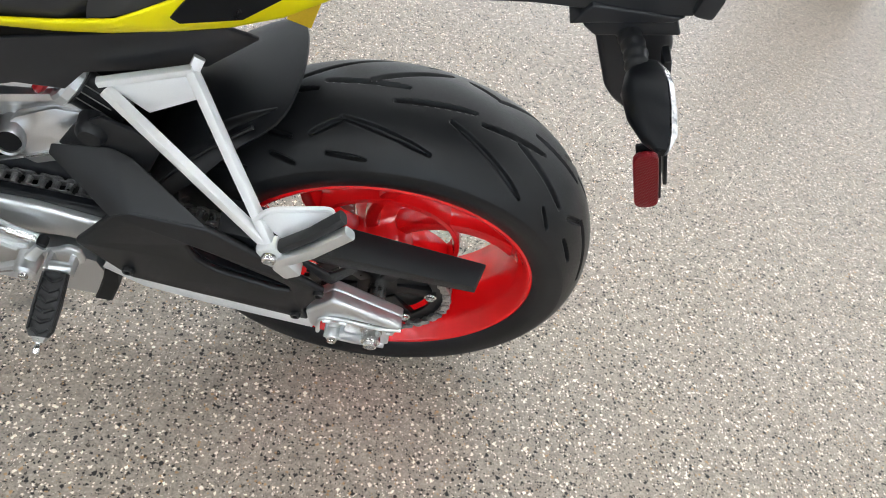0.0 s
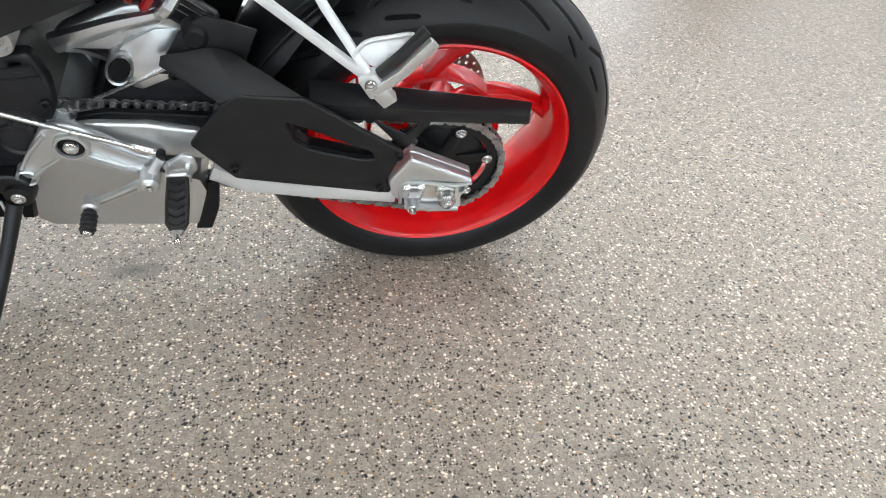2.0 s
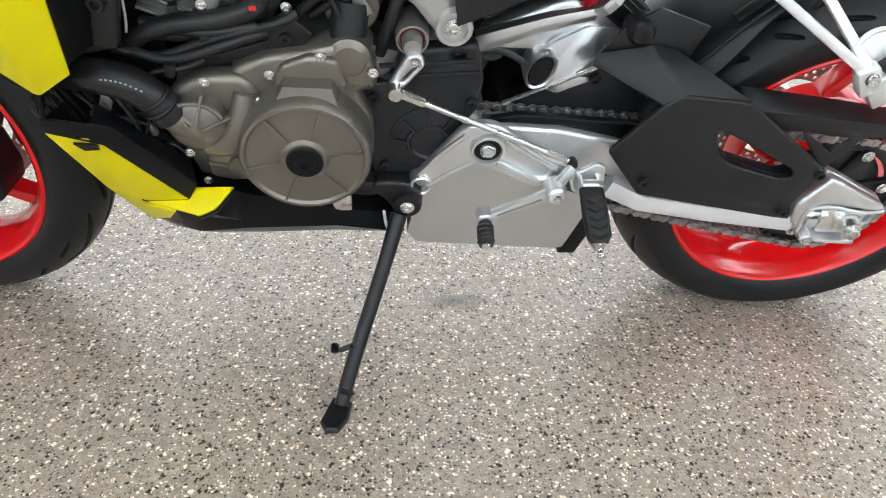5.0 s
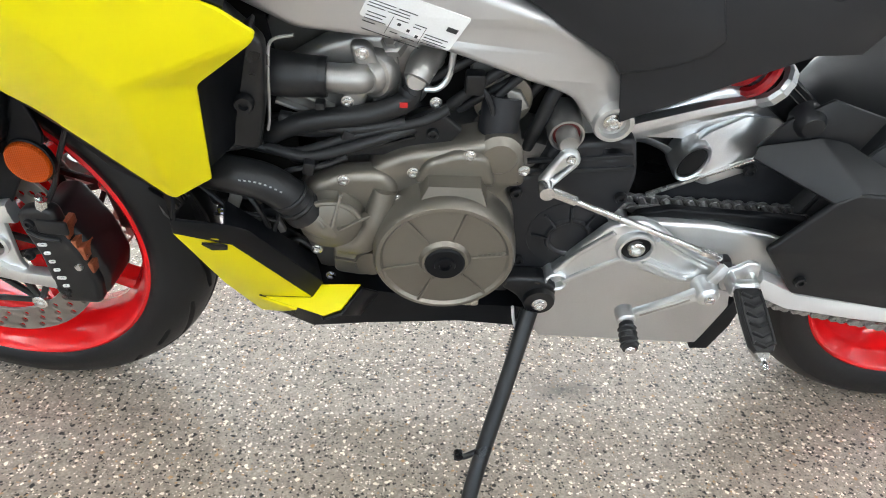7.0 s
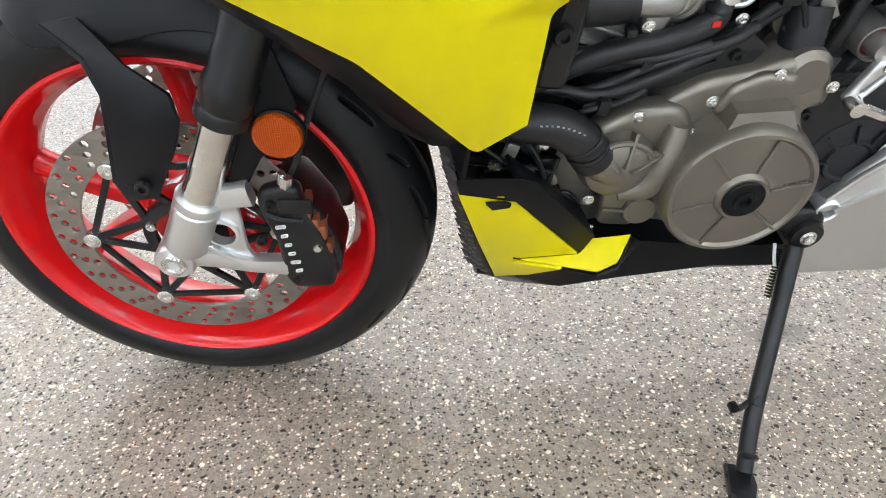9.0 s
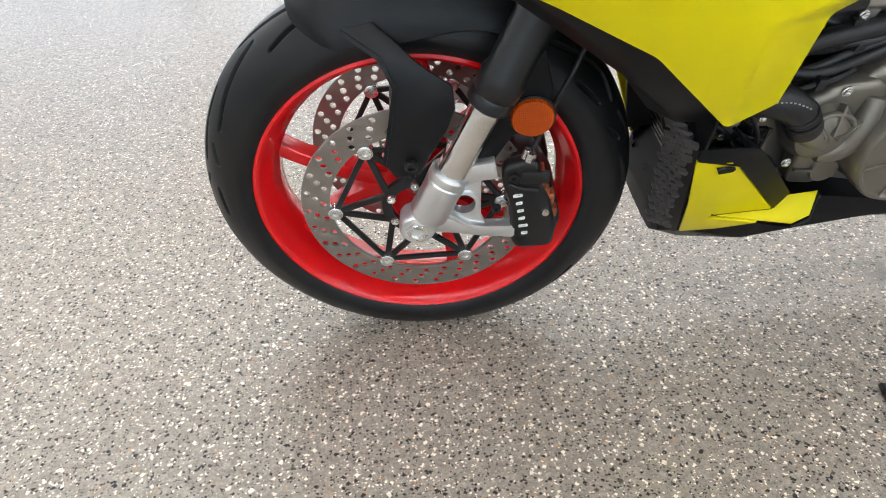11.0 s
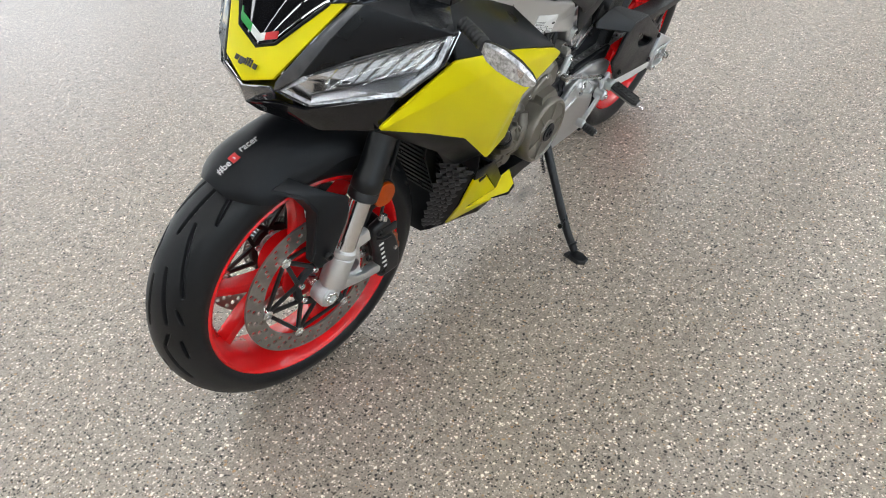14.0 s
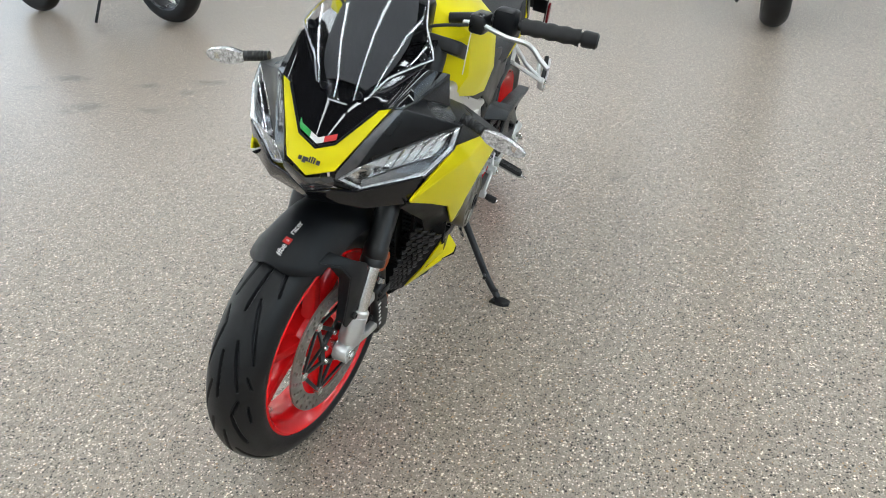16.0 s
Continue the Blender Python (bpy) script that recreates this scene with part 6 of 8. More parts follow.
# rider's footrest carrier: a flat triangle of cast aluminium
def drawn_in(me):
    """The carrier's lower arm runs inwards to its boss."""
    for v in me.vertices:
        v.co.y += max(0.0, -0.548 - v.co.x) * 0.3
    return me


foot = part("footrest_carrier", drawn_in(plate([(-0.620, 0.348), (-0.611, 0.362), (-0.562, 0.446), (-0.545, 0.457), (-0.526, 0.460), (-0.505, 0.450), (-0.448, 0.404), (-0.418, 0.392), (-0.412, 0.382), (-0.423, 0.368), (-0.450, 0.358), (-0.470, 0.362), (-0.528, 0.391), (-0.545, 0.400), (-0.596, 0.342), (-0.608, 0.336)], -0.155, 0.014, 0.004, [rounded([(-0.508, 0.402), (-0.500, 0.428), (-0.452, 0.396), (-0.438, 0.386), (-0.441, 0.374), (-0.455, 0.372)], 0.006)], soft=0.010)), M_ALU, bike, "cast aluminium footrest carrier")
part("carrier_web", plate([(-0.509, 0.401), (-0.500, 0.429), (-0.452, 0.397), (-0.437, 0.386), (-0.441, 0.373), (-0.455, 0.371)], -0.153, 0.006, 0.001), M_ALU, foot)
part("carrier_rib", drawn_in(beam([(-0.598, -0.164, 0.346), (-0.570, -0.164, 0.376), (-0.538, -0.164, 0.404)], 0.006, 0.006, c=0.45)), M_ALU, foot)
part("carrier_rib", drawn_in(beam([(-0.610, -0.164, 0.360), (-0.588, -0.164, 0.398), (-0.556, -0.164, 0.441)], 0.006, 0.006, c=0.45)), M_ALU, foot)
part("carrier_rib", beam([(-0.512, -0.163, 0.398), (-0.480, -0.163, 0.381), (-0.452, -0.163, 0.368)], 0.006, 0.006, c=0.45), M_ALU, foot)
part("carrier_rib", beam([(-0.503, -0.163, 0.434), (-0.470, -0.163, 0.412), (-0.432, -0.163, 0.391)], 0.006, 0.006, c=0.45), M_ALU, foot)
part("carrier_boss", lathe([(0.0175, -0.148), (0.0175, -0.166), (0.0185, -0.1685), (0.0215, -0.1685), (0.0230, -0.166), (0.0240, -0.148)], 36, (-0.5265, 0, 0.4205), closed=True), M_ALU, foot)
part("boss_cup", lathe([(0.0, -0.1635), (0.0175, -0.1635), (0.0175, -0.156), (0.0, -0.156)], 28, (-0.5265, 0, 0.4205)), M_DARK, foot)
part("boss_nut", lathe([(0.0100, -0.160), (0.0100, -0.168), (0.0085, -0.170), (0.0055, -0.170), (0.005, -0.165), (0.0, -0.165)], 24, (-0.5265, 0, 0.4205)), M_STEEL, foot, "bright carrier bolt")
part("foot_boss", lathe([(0.0110, -0.125), (0.0110, -0.150), (0.0130, -0.152), (0.0150, -0.150), (0.0160, -0.125)], 30, (-0.606, 0, 0.345), closed=True), M_ALU, foot)
part("foot_seal", lathe([(0.0, -0.140), (0.0110, -0.140), (0.0110, -0.130), (0.0, -0.130)], 24, (-0.606, 0, 0.345)), M_CASE, foot)
lever = part("shift_pedal", sweep(spline([(-0.432, -0.182, 0.370), (-0.468, -0.184, 0.351), (-0.520, -0.186, 0.326)], 6), box_section(1, 1, 0.3), [(0.019 - 0.0007 * i, 0.011) for i in range(13)]), M_ALU, foot, "aluminium gear pedal")
part("pedal_groove", beam([(-0.450, -0.1885, 0.3605), (-0.506, -0.1905, 0.3325)], 0.0035, 0.002, c=0.4), M_CASE, lever)
part("pedal_joint", lathe([(0.0, -0.197), (0.009, -0.197), (0.0115, -0.194), (0.0120, -0.176), (0, -0.176)], 24, (-0.521, 0, 0.325)), M_ALU, lever)
part("pedal_joint", lathe([(0.0, -0.196), (0.010, -0.196), (0.0135, -0.193), (0.0150, -0.168), (0, -0.168)], 28, (-0.432, 0, 0.370)), M_ALU, lever)
part("toe_peg", tube([(-0.521, -0.192, 0.323), (-0.5215, -0.212, 0.3195), (-0.522, -0.231, 0.3165)], [0.0085, 0.0112, 0.0095], 16), M_PEG, lever, "black rubber toe peg")
for t in (0.25, 0.45, 0.65, 0.85):
    part("toe_ring", lathe([(0.0105, -0.0015), (0.0118, 0.0), (0.0105, 0.0015)], 18, Vector((-0.521, -0.194, 0.3225)).lerp(Vector((-0.522, -0.231, 0.3165)), t), (0, -1, -0.16)), M_PEG, lever)
part("toe_tip", lathe([(0.0, 0.003), (0.0055, 0.003), (0.0065, 0.0), (0.0, -0.002)], 16, (-0.522, -0.232, 0.3162), (0, -1, -0.16)), M_STEEL, lever)
bolts(lever, [(-0.432, -0.196, 0.370)], SCREW, M_STEEL, "pedal_screw", 1.0)
part("linkage_arm", sweep(spline([(-0.432, -0.178, 0.372), (-0.424, -0.176, 0.388), (-0.4135, -0.170, 0.4014)], 4), box_section(1, 1, 0.4), [(0.017 - 0.0005 * i, 0.010) for i in range(9)]), M_ALU, lever)
hinge = part("peg_hinge", join(plate([(-0.416, 0.385), (-0.3985, 0.396), (-0.383, 0.408), (-0.369, 0.402), (-0.366, 0.376), (-0.384, 0.356), (-0.406, 0.358)], -0.166, 0.008, 0.003, soft=0.005), lathe([(0.0, -0.016), (0.0075, -0.016), (0.0085, -0.013), (0.0085, 0.013), (0.0075, 0.016), (0, 0.016)], 20, (-0.391, -0.186, 0.384), (1, 0, 0.05)), block(-0.408, -0.400, -0.194, -0.164, 0.372, 0.392, 0.003), block(-0.382, -0.374, -0.194, -0.164, 0.372, 0.392, 0.003)), M_ALU, foot, "bright peg hinge")
PA, PB = Vector((-0.391, -0.191, 0.380)), Vector((-0.390, -0.270, 0.3605))
PD = (PB - PA).normalized()
PW = Vector((1, 0, 0))
PN = PD.cross(PW) * (1 if PD.cross(PW).z > 0 else -1)
peg = part("footpeg", sweep([PA, PA.lerp(PB, 0.5), PA.lerp(PB, 0.93), PB, PB + PD * 0.006], box_section(1, 1, 0.3), [(0.026, 0.012), (0.028, 0.012), (0.025, 0.012), (0.018, 0.011), (0.012, 0.009)]), M_CASE, foot, "footpeg with a grooved rubber pad")
part("peg_rubber", sweep([PA + PD * 0.002 + PN * 0.006, PA.lerp(PB, 0.5) + PN * 0.006, PA.lerp(PB, 0.9) + PN * 0.006, PB + PN * 0.006], box_section(1, 1, 0.3), [(0.030, 0.012), (0.033, 0.012), (0.031, 0.012), (0.022, 0.010)]), M_PEG, peg, "dark rubber pad")
for w in (-0.0138, 0.0138):
    part("rubber_rim", beam([PA + PD * 0.004 + PN * 0.0125 + PW * w * 0.92, PA.lerp(PB, 0.5) + PN * 0.0125 + PW * w, PA.lerp(PB, 0.92) + PN * 0.0125 + PW * w * 0.92], 0.0032, 0.0035, c=0.4), M_PEG, peg)
for i in range(6):
    p = PA.lerp(PB, 0.10 + 0.155 * i) + PN * 0.0125
    part("rubber_rib", join(beam([p - PW * 0.0105 + PD * 0.001, p + PD * 0.007], 0.0042, 0.0035), beam([p + PD * 0.007, p + PW * 0.0105 + PD * 0.001], 0.0042, 0.0035)), M_PEG, peg)
part("peg_ball", tube([PB + PD * 0.002, PB + PD * 0.009, PB + PD * 0.014, PB + PD * 0.020], [0.0055, 0.0030, 0.0050, 0.0045], 12), M_STEEL, peg, "bright feeler tip")

# exhaust box under the engine
exh = part("exhaust_box", loft([[(-0.62, y, 0.245), (-0.605, y * 0.92, 0.215), (-0.395, y * 0.92, 0.206), (-0.386, y, 0.220), (-0.365, y, 0.295), (-0.372, y, 0.322), (-0.45, y, 0.350), (-0.545, y, 0.382), (-0.60, y, 0.372)] for y in (-0.138, -0.128, 0.128, 0.138)], smooth=40), M_SATIN, bike, "satin silver exhaust box under the engine")
part("exhaust_rear", plate([(-0.391, 0.208), (-0.366, 0.208), (-0.350, 0.258), (-0.344, 0.318), (-0.361, 0.318), (-0.371, 0.270)], -0.130, 0.022, 0.004), M_DARK, exh, "dark rear edge")
part("exhaust_outlet", lathe([(0.030, -0.02), (0.034, 0.0), (0.034, 0.05), (0.028, 0.05), (0.028, 0.0)], 28, (-0.40, 0.09, 0.25), (1, 0.2, 0.1), closed=True), M_DARK, exh)

# side stand
stand = part("side_stand", tube([(-0.634, -0.158, 0.300), (-0.654, -0.205, 0.243), (-0.692, -0.290, 0.148), (-0.709, -0.338, 0.104)], [0.0115, 0.0105, 0.0105, 0.010], 16), M_BLACKMETAL, bike, "black steel side stand, extended")
sole = [(-0.722, -0.318), (-0.694, -0.328), (-0.699, -0.358), (-0.712, -0.380), (-0.729, -0.380), (-0.737, -0.364)]
part("stand_foot", loft([[(-0.715 + (x + 0.715) * s, -0.350 + (y + 0.350) * s, 0.0940 - 0.2586 * (-0.033 + (y + 0.350) * s) + h) for x, y in sole] for s, h in ((0.97, -0.0120), (1.0, -0.0105), (1.0, -0.004), (0.9, 0.0))], smooth=30), M_BLACKMETAL, stand, "flat stand foot")
part("foot_weld", lathe([(0.010, -0.004), (0.013, 0), (0.010, 0.004)], 20, (-0.703, -0.325, 0.117), (0.3, 0.7, 0.6)), M_BLACKMETAL, stand)
part("stand_tab", join(tube([(-0.690, -0.275, 0.160), (-0.710, -0.285, 0.160), (-0.718, -0.285, 0.163)], 0.004, 10), lathe([(0.0, -0.006), (0.006, -0.005), (0.006, 0.005), (0, 0.006)], 12, (-0.719, -0.285, 0.163))), M_BLACKMETAL, stand)
part("stand_bracket", join(plate([(-0.675, 0.335), (-0.670, 0.352), (-0.625, 0.352), (-0.603, 0.335), (-0.603, 0.305), (-0.618, 0.290), (-0.64, 0.300), (-0.655, 0.322)], -0.140, 0.026, 0.006, soft=0.008), lathe([(0.0, -0.160), (0.019, -0.160), (0.021, -0.155), (0.021, -0.12), (0, -0.12)], 28, (-0.624, 0, 0.316))), M_BLACKMETAL, stand, "black stand bracket")
bolts(stand, [(-0.624, -0.161, 0.316)], BOLT, M_STEEL, "pivot_bolt", 1.0)
coil = []
for i in range(110):
    t = i / 109
    c = Vector((-0.640, -0.146, 0.285)).lerp(Vector((-0.655, -0.180, 0.235)), t)
    d = Vector((-0.028, -0.05, -0.08)).normalized()
    u = d.orthogonal().normalized()
    coil.append(c + (u * math.cos(i * 0.9) + d.cross(u) * math.sin(i * 0.9)) * 0.0042)
part("stand_spring", tube(coil, 0.0011, 6, False), M_BLACKMETAL, stand, "coil spring")
part("stand_switch", block(-0.70, -0.665, -0.150, -0.125, 0.325, 0.350, 0.004), M_BLACKMETAL, stand)
part("wire_clip", tube([(-0.655, -0.152, 0.30), (-0.650, -0.158, 0.275), (-0.640, -0.160, 0.255), (-0.632, -0.160, 0.262), (-0.634, -0.158, 0.29)], 0.0022, 8), M_WHITE, stand, "white plastic cable tie")
part("chrome_bracket", block(-0.725, -0.698, -0.150, -0.130, 0.295, 0.325, 0.004), M_CHROME, bike, "small bright bracket")

# belly pan: black keel, yellow wing, black upper band
pan = part("belly_pan", loft([station(-1.002, [(0.03, 0.188), (0.06, 0.192), (0.085, 0.215), (0.08, 0.225)]), station(-0.96, [(0.04, 0.178), (0.075, 0.185), (0.112, 0.235), (0.13, 0.32)]), station(-0.91, [(0.05, 0.176), (0.095, 0.195), (0.150, 0.252), (0.152, 0.325)]), station(-0.84, [(0.05, 0.180), (0.10, 0.202), (0.152, 0.262), (0.158, 0.332)]), station(-0.72, [(0.05, 0.185), (0.10, 0.21), (0.150, 0.268), (0.15, 0.300)]), station(-0.625, [(0.05, 0.192), (0.10, 0.215), (0.142, 0.250), (0.13, 0.275)])], smooth=35), M_BLACK, bike, "matt black belly pan with yellow wings")
SL, JN = (-0.969, -0.1555, 0.312), (-0.906, -0.1794, 0.3376)
for sy in (-1, 1):
    w = panel([(-1.043, -0.198, 0.4525), (-0.997, -0.197, 0.445), (-0.985, -0.191, 0.433), JN, SL, (-0.9235, -0.186, 0.321), (-0.984, -0.114, 0.239), (-1.012, -0.160, 0.34), (-0.948, -0.142, 0.268), (-0.973, -0.151, 0.302)], [(0, 1, 2, 7), (2, 3, 4, 7), (4, 9, 7), (9, 5, 8, 6, 7)], 0.005, 0.002, smooth=50)
    v = panel([SL, JN, (-0.895, -0.174, 0.355), (-0.8475, -0.1745, 0.358), (-0.869, -0.2035, 0.345), (-0.890, -0.2047, 0.334)], [(0, 1, 5), (1, 2, 3, 4, 5)], 0.005, 0.002)
    e = panel([(-0.8475, -0.1745, 0.354), (-0.869, -0.2035, 0.340), (-0.890, -0.2047, 0.330), (-0.905, -0.150, 0.285), (-0.850, -0.155, 0.285), (-0.828, -0.158, 0.33)], [(0, 1, 4, 5), (1, 2, 3, 4)], 0.004, 0.002)
    b = panel([(-1.042, -0.200, 0.473), (-0.985, -0.201, 0.470), (-0.965, -0.196, 0.458), (-0.890, -0.180, 0.364), (-0.904, -0.180, 0.338), (-0.984, -0.194, 0.434), (-1.042, -0.200, 0.454), (-0.99, -0.165, 0.474), (-0.90, -0.150, 0.38)], [(0, 1, 2, 5, 6), (2, 3, 4, 5), (1, 7, 8, 3, 2)], 0.005, 0.002)
    s_ = panel([(-1.015, -0.1985, 0.438), (-0.995, -0.1975, 0.4365), (-0.989, -0.1955, 0.432), (-0.990, -0.193, 0.426), (-1.007, -0.1925, 0.424)], [(0, 1, 2, 3, 4)], 0.003, 0)
    # dark sheet in the gap, standing in for the winglet's shadow
    f = panel([(-0.973, -0.158, 0.315), SL, (-0.908, -0.178, 0.333), (-0.925, -0.160, 0.300)], [(0, 1, 2, 3)], 0.003, 0)
    if sy > 0:
        w, v, e, b, s_, f = [mirrored(q) for q in (w, v, e, b, s_, f)]
    part("wing", w, M_YELLOW, pan, "bright yellow wing")
    part("winglet", v, M_YELLOW, pan, "bright yellow winglet")
    part("winglet_edge", e, M_BLACK, pan)
    part("wing_band", b, M_BLACK, pan)
    part("wing_slot", s_, M_DARK, pan)
    part("wing_fold", f, M_DARK, pan)

# radiator behind the front wheel: a finned core in a black shroud
rad = part("radiator", loft([[(-1.055, -w, 0.59), (-1.025, -w, 0.60), (-0.930, -w * 0.85, 0.25), (-0.957, -w * 0.85, 0.24)] for w in (-0.12, 0.12)], smooth=20), M_DARK, bike, "black finned radiator")
for k in range(22):
    z = 0.265 + k * 0.0145
    x = -1.055 + (0.59 - z) * 0.28
    part("fin", block(x - 0.006, x + 0.004, -0.105, 0.105, z, z + 0.005, 0), M_BLACKMETAL, rad)
part("shroud", panel([(-1.135, -0.190, 0.610), (-1.03, -0.195, 0.520), (-1.036, -0.200, 0.470), (-1.052, -0.12, 0.50), (-1.068, -0.13, 0.58)], [(0, 1, 2, 3, 4)], 0.005), M_BLACK, rad, "black radiator shroud")
part("shroud", mirrored(panel([(-1.105, -0.190, 0.610), (-1.0, -0.195, 0.520), (-1.006, -0.200, 0.470), (-1.03, -0.12, 0.50), (-1.05, -0.13, 0.58)], [(0, 1, 2, 3, 4)], 0.005)), M_BLACK, rad, "black radiator shroud")
part("shroud_lower", panel([(-1.040, -0.196, 0.470), (-1.010, -0.150, 0.34), (-0.982, -0.106, 0.233), (-1.000, -0.065, 0.208), (-1.014, -0.092, 0.29), (-1.042, -0.122, 0.445)], [(0, 1, 4, 5), (1, 2, 3, 4)], 0.004), M_DARK, rad)
part("shroud_lower", panel([(-1.006, 0.203, 0.470), (-0.978, 0.155, 0.34), (-0.960, 0.110, 0.235), (-0.984, 0.065, 0.208), (-0.986, 0.092, 0.29), (-1.010, 0.122, 0.445)], [(0, 1, 4, 5), (1, 2, 3, 4)], 0.004), M_DARK, rad)
vane = mesh_of([(-0.010, 0, 0.006), (0.010, 0, 0.007), (0.008, 0, -0.006), (-0.009, 0, -0.005), (0.006, -0.012, 0.004), (-0.006, -0.010, 0.0)], [(0, 1, 4, 5), (1, 2, 4), (2, 3, 5, 4), (3, 0, 5), (3, 2, 1, 0)], smooth=0)
for sy in (-1, 1):
    for r in range(15):
        t = r / 14
        outer, inner = Vector((-1.044, 0.194 * sy, 0.470)).lerp(Vector((-0.988, 0.108 * sy, 0.245)), t), Vector((-1.046, 0.124 * sy, 0.470)).lerp(Vector((-1.006, 0.068 * sy, 0.225)), t)
        for q in range(4):
            p = outer.lerp(inner, (q + 0.5 + (0.3 if r % 2 else -0.05)) / 4.2) + Vector((-0.0045 if sy < 0 else 0.032 - 0.012 * t, 0, 0))
            part("vane", vane, M_VANE, rad, m=facing(p, (outer - inner).normalized() + Vector((0.75, 0, 0)), (-0.3, 0, 1)) @ Matrix.Rotation(radians(0 if r % 2 else 6), 4, "X") @ Matrix.Diagonal((1.0, 0.22, 1.35, 1)))

# ---- fork, steered a little ----
TAN = math.tan(radians(24.1))


def on_fork(z):
    return -1.312 + (z - 0.361) * TAN


for sy in (-1, 1):
    y = 0.105 * sy
    leg = part("fork_leg", tube([(on_fork(0.34), y, 0.34), (on_fork(0.49), y, 0.49)], 0.0205, 28, False), M_CHROME, bike, "bright fork slider", STEER)
    a, b = Vector((on_fork(0.485), y, 0.485)), Vector((on_fork(0.93), y, 0.93))
    d = (b - a).normalized()
    part("outer_tube", lathe([(0.0, 0.0), (0.025, 0.0), (0.0285, 0.003), (0.0285, 0.016), (0.0265, 0.019), (0.0285, 0.022), (0.0285, 0.045), (0.0255, 0.05), (0.0265, 0.30), (0.0265, (b - a).length), (0, (b - a).length)], 36, a, d), M_BLACKMETAL, leg, "black anodised outer tube")
    side_boss = [(0.0, -0.119), (0.0215, -0.119), (0.0245, -0.114), (0.0245, -0.086), (0.0, -0.086)]
    cast = join(
        lathe([(0.0, -0.030), (0.022, -0.030), (0.0265, -0.022), (0.0255, 0.020), (0.0265, 0.030), (0.0265, 0.036), (0.0250, 0.038), (0.0265, 0.041), (0.0265, 0.050), (0.023, 0.053), (0.0, 0.053)], 36, (on_fork(0.340), y, 0.340), AXIS),
        lathe([(r, h if sy < 0 else -h) for r, h in side_boss], 36, (-1.347, 0, 0.297)),
        beam([(-1.350, y, 0.285), (-1.342, y, 0.303), (-1.330, y, 0.33)], 0.036, 0.032, c=0.45))
    casting = part("fork_foot", cast, M_ALU, leg, "pale cast fork foot")
    bracket = part("caliper_bracket", plate([(-1.325, 0.378), (-1.300, 0.372), (-1.262, 0.385), (-1.262, 0.350), (-1.262, 0.310), (-1.250, 0.285), (-1.310, 0.290), (-1.345, 0.30), (-1.345, 0.34)], y * 0.97, 0.008, 0.002, [ring_of(-1.285, 0.337, 0.0155, 20)], soft=0.006), M_ALU, casting)
    part("bracket_arm", sweep([(-1.330, y, 0.366), (-1.300, y, 0.372), (-1.268, y, 0.388), (-1.244, y, 0.392)], box_section(1, 1, 0.3), [(0.026, 0.020), (0.022, 0.018), (0.028, 0.019), (0.030, 0.019)]), M_ALU, casting)
    part("bracket_arm", sweep([(-1.345, y, 0.306), (-1.300, y, 0.297), (-1.258, y, 0.288), (-1.217, y, 0.287)], box_section(1, 1, 0.3), [(0.034, 0.022), (0.024, 0.018), (0.020, 0.018), (0.024, 0.020)]), M_ALU, casting)
    part("bracket_rib", beam([(-1.322, y * 1.03, 0.330), (-1.268, y * 1.03, 0.292)], 0.008, 0.012, c=0.4), M_ALU, casting)
    part("hole_rim", lathe([(0.0155, y - 0.007), (0.0195, y - 0.006), (0.0195, y + 0.006), (0.0155, y + 0.007)], 24, (-1.285, 0, 0.337), closed=True), M_ALU, casting)
    axle_end = lathe([(0.0155, 0), (0.0155, -0.004), (0.014, -0.006), (0.0095, -0.006), (0.0095, 0.002), (0, 0.002)], 6 if sy < 0 else 24, smooth=20)
    if sy > 0:
        axle_end.transform(Matrix.Rotation(math.pi, 4, "Z"))
    part("axle_end", axle_end, M_STEEL, casting, m=Matrix.Translation((-1.347, 0.119 * sy, 0.297)))
    cal = part("brake_caliper", join(plate([(-1.236, 0.398), (-1.205, 0.408), (-1.190, 0.404), (-1.185, 0.37), (-1.172, 0.345), (-1.160, 0.295), (-1.164, 0.258), (-1.212, 0.254), (-1.222, 0.270), (-1.224, 0.33), (-1.237, 0.375)], 0.104 * sy, 0.022, 0.007, soft=0.010),
                                  plate([(-1.225, 0.390), (-1.195, 0.395), (-1.165, 0.345), (-1.153, 0.295), (-1.160, 0.262), (-1.205, 0.260), (-1.215, 0.33)], 0.066 * sy, 0.07, 0.008, soft=0.010)), M_BLACKMETAL, leg, "black radial brake caliper")
    for q in range(6):
        p = Vector((-1.2155 + 0.0024 * q, 0, 0.3525 - 0.0132 * q))
        h = 0.0062 if q in (0, 4) else 0.0044
        part("print_bar", plate(rounded([(p.x - h, p.z - 0.0036), (p.x + h, p.z - 0.0020), (p.x + h, p.z + 0.0030), (p.x - h, p.z + 0.0014)], 0.0022), 0.1155 * sy, 0.0012, 0.0002, [rounded([(p.x - h * 0.3, p.z - 0.0012), (p.x + h * 0.5, p.z - 0.0004), (p.x + h * 0.5, p.z + 0.0010), (p.x - h * 0.3, p.z + 0.0002)], 0.0005)]), M_WHITE, cal)
    part("caliper_bridge", block(-1.214, -1.176, min(0.112 * sy, 0.118 * sy), max(0.112 * sy, 0.118 * sy), 0.372, 0.392, 0.003), M_BLACKMETAL, cal)
    part("caliper_ridge", tube([(-1.228, 0.1145 * sy, 0.372), (-1.212, 0.1165 * sy, 0.366), (-1.190, 0.1145 * sy, 0.362)], 0.0035, 8), M_BLACKMETAL, cal)
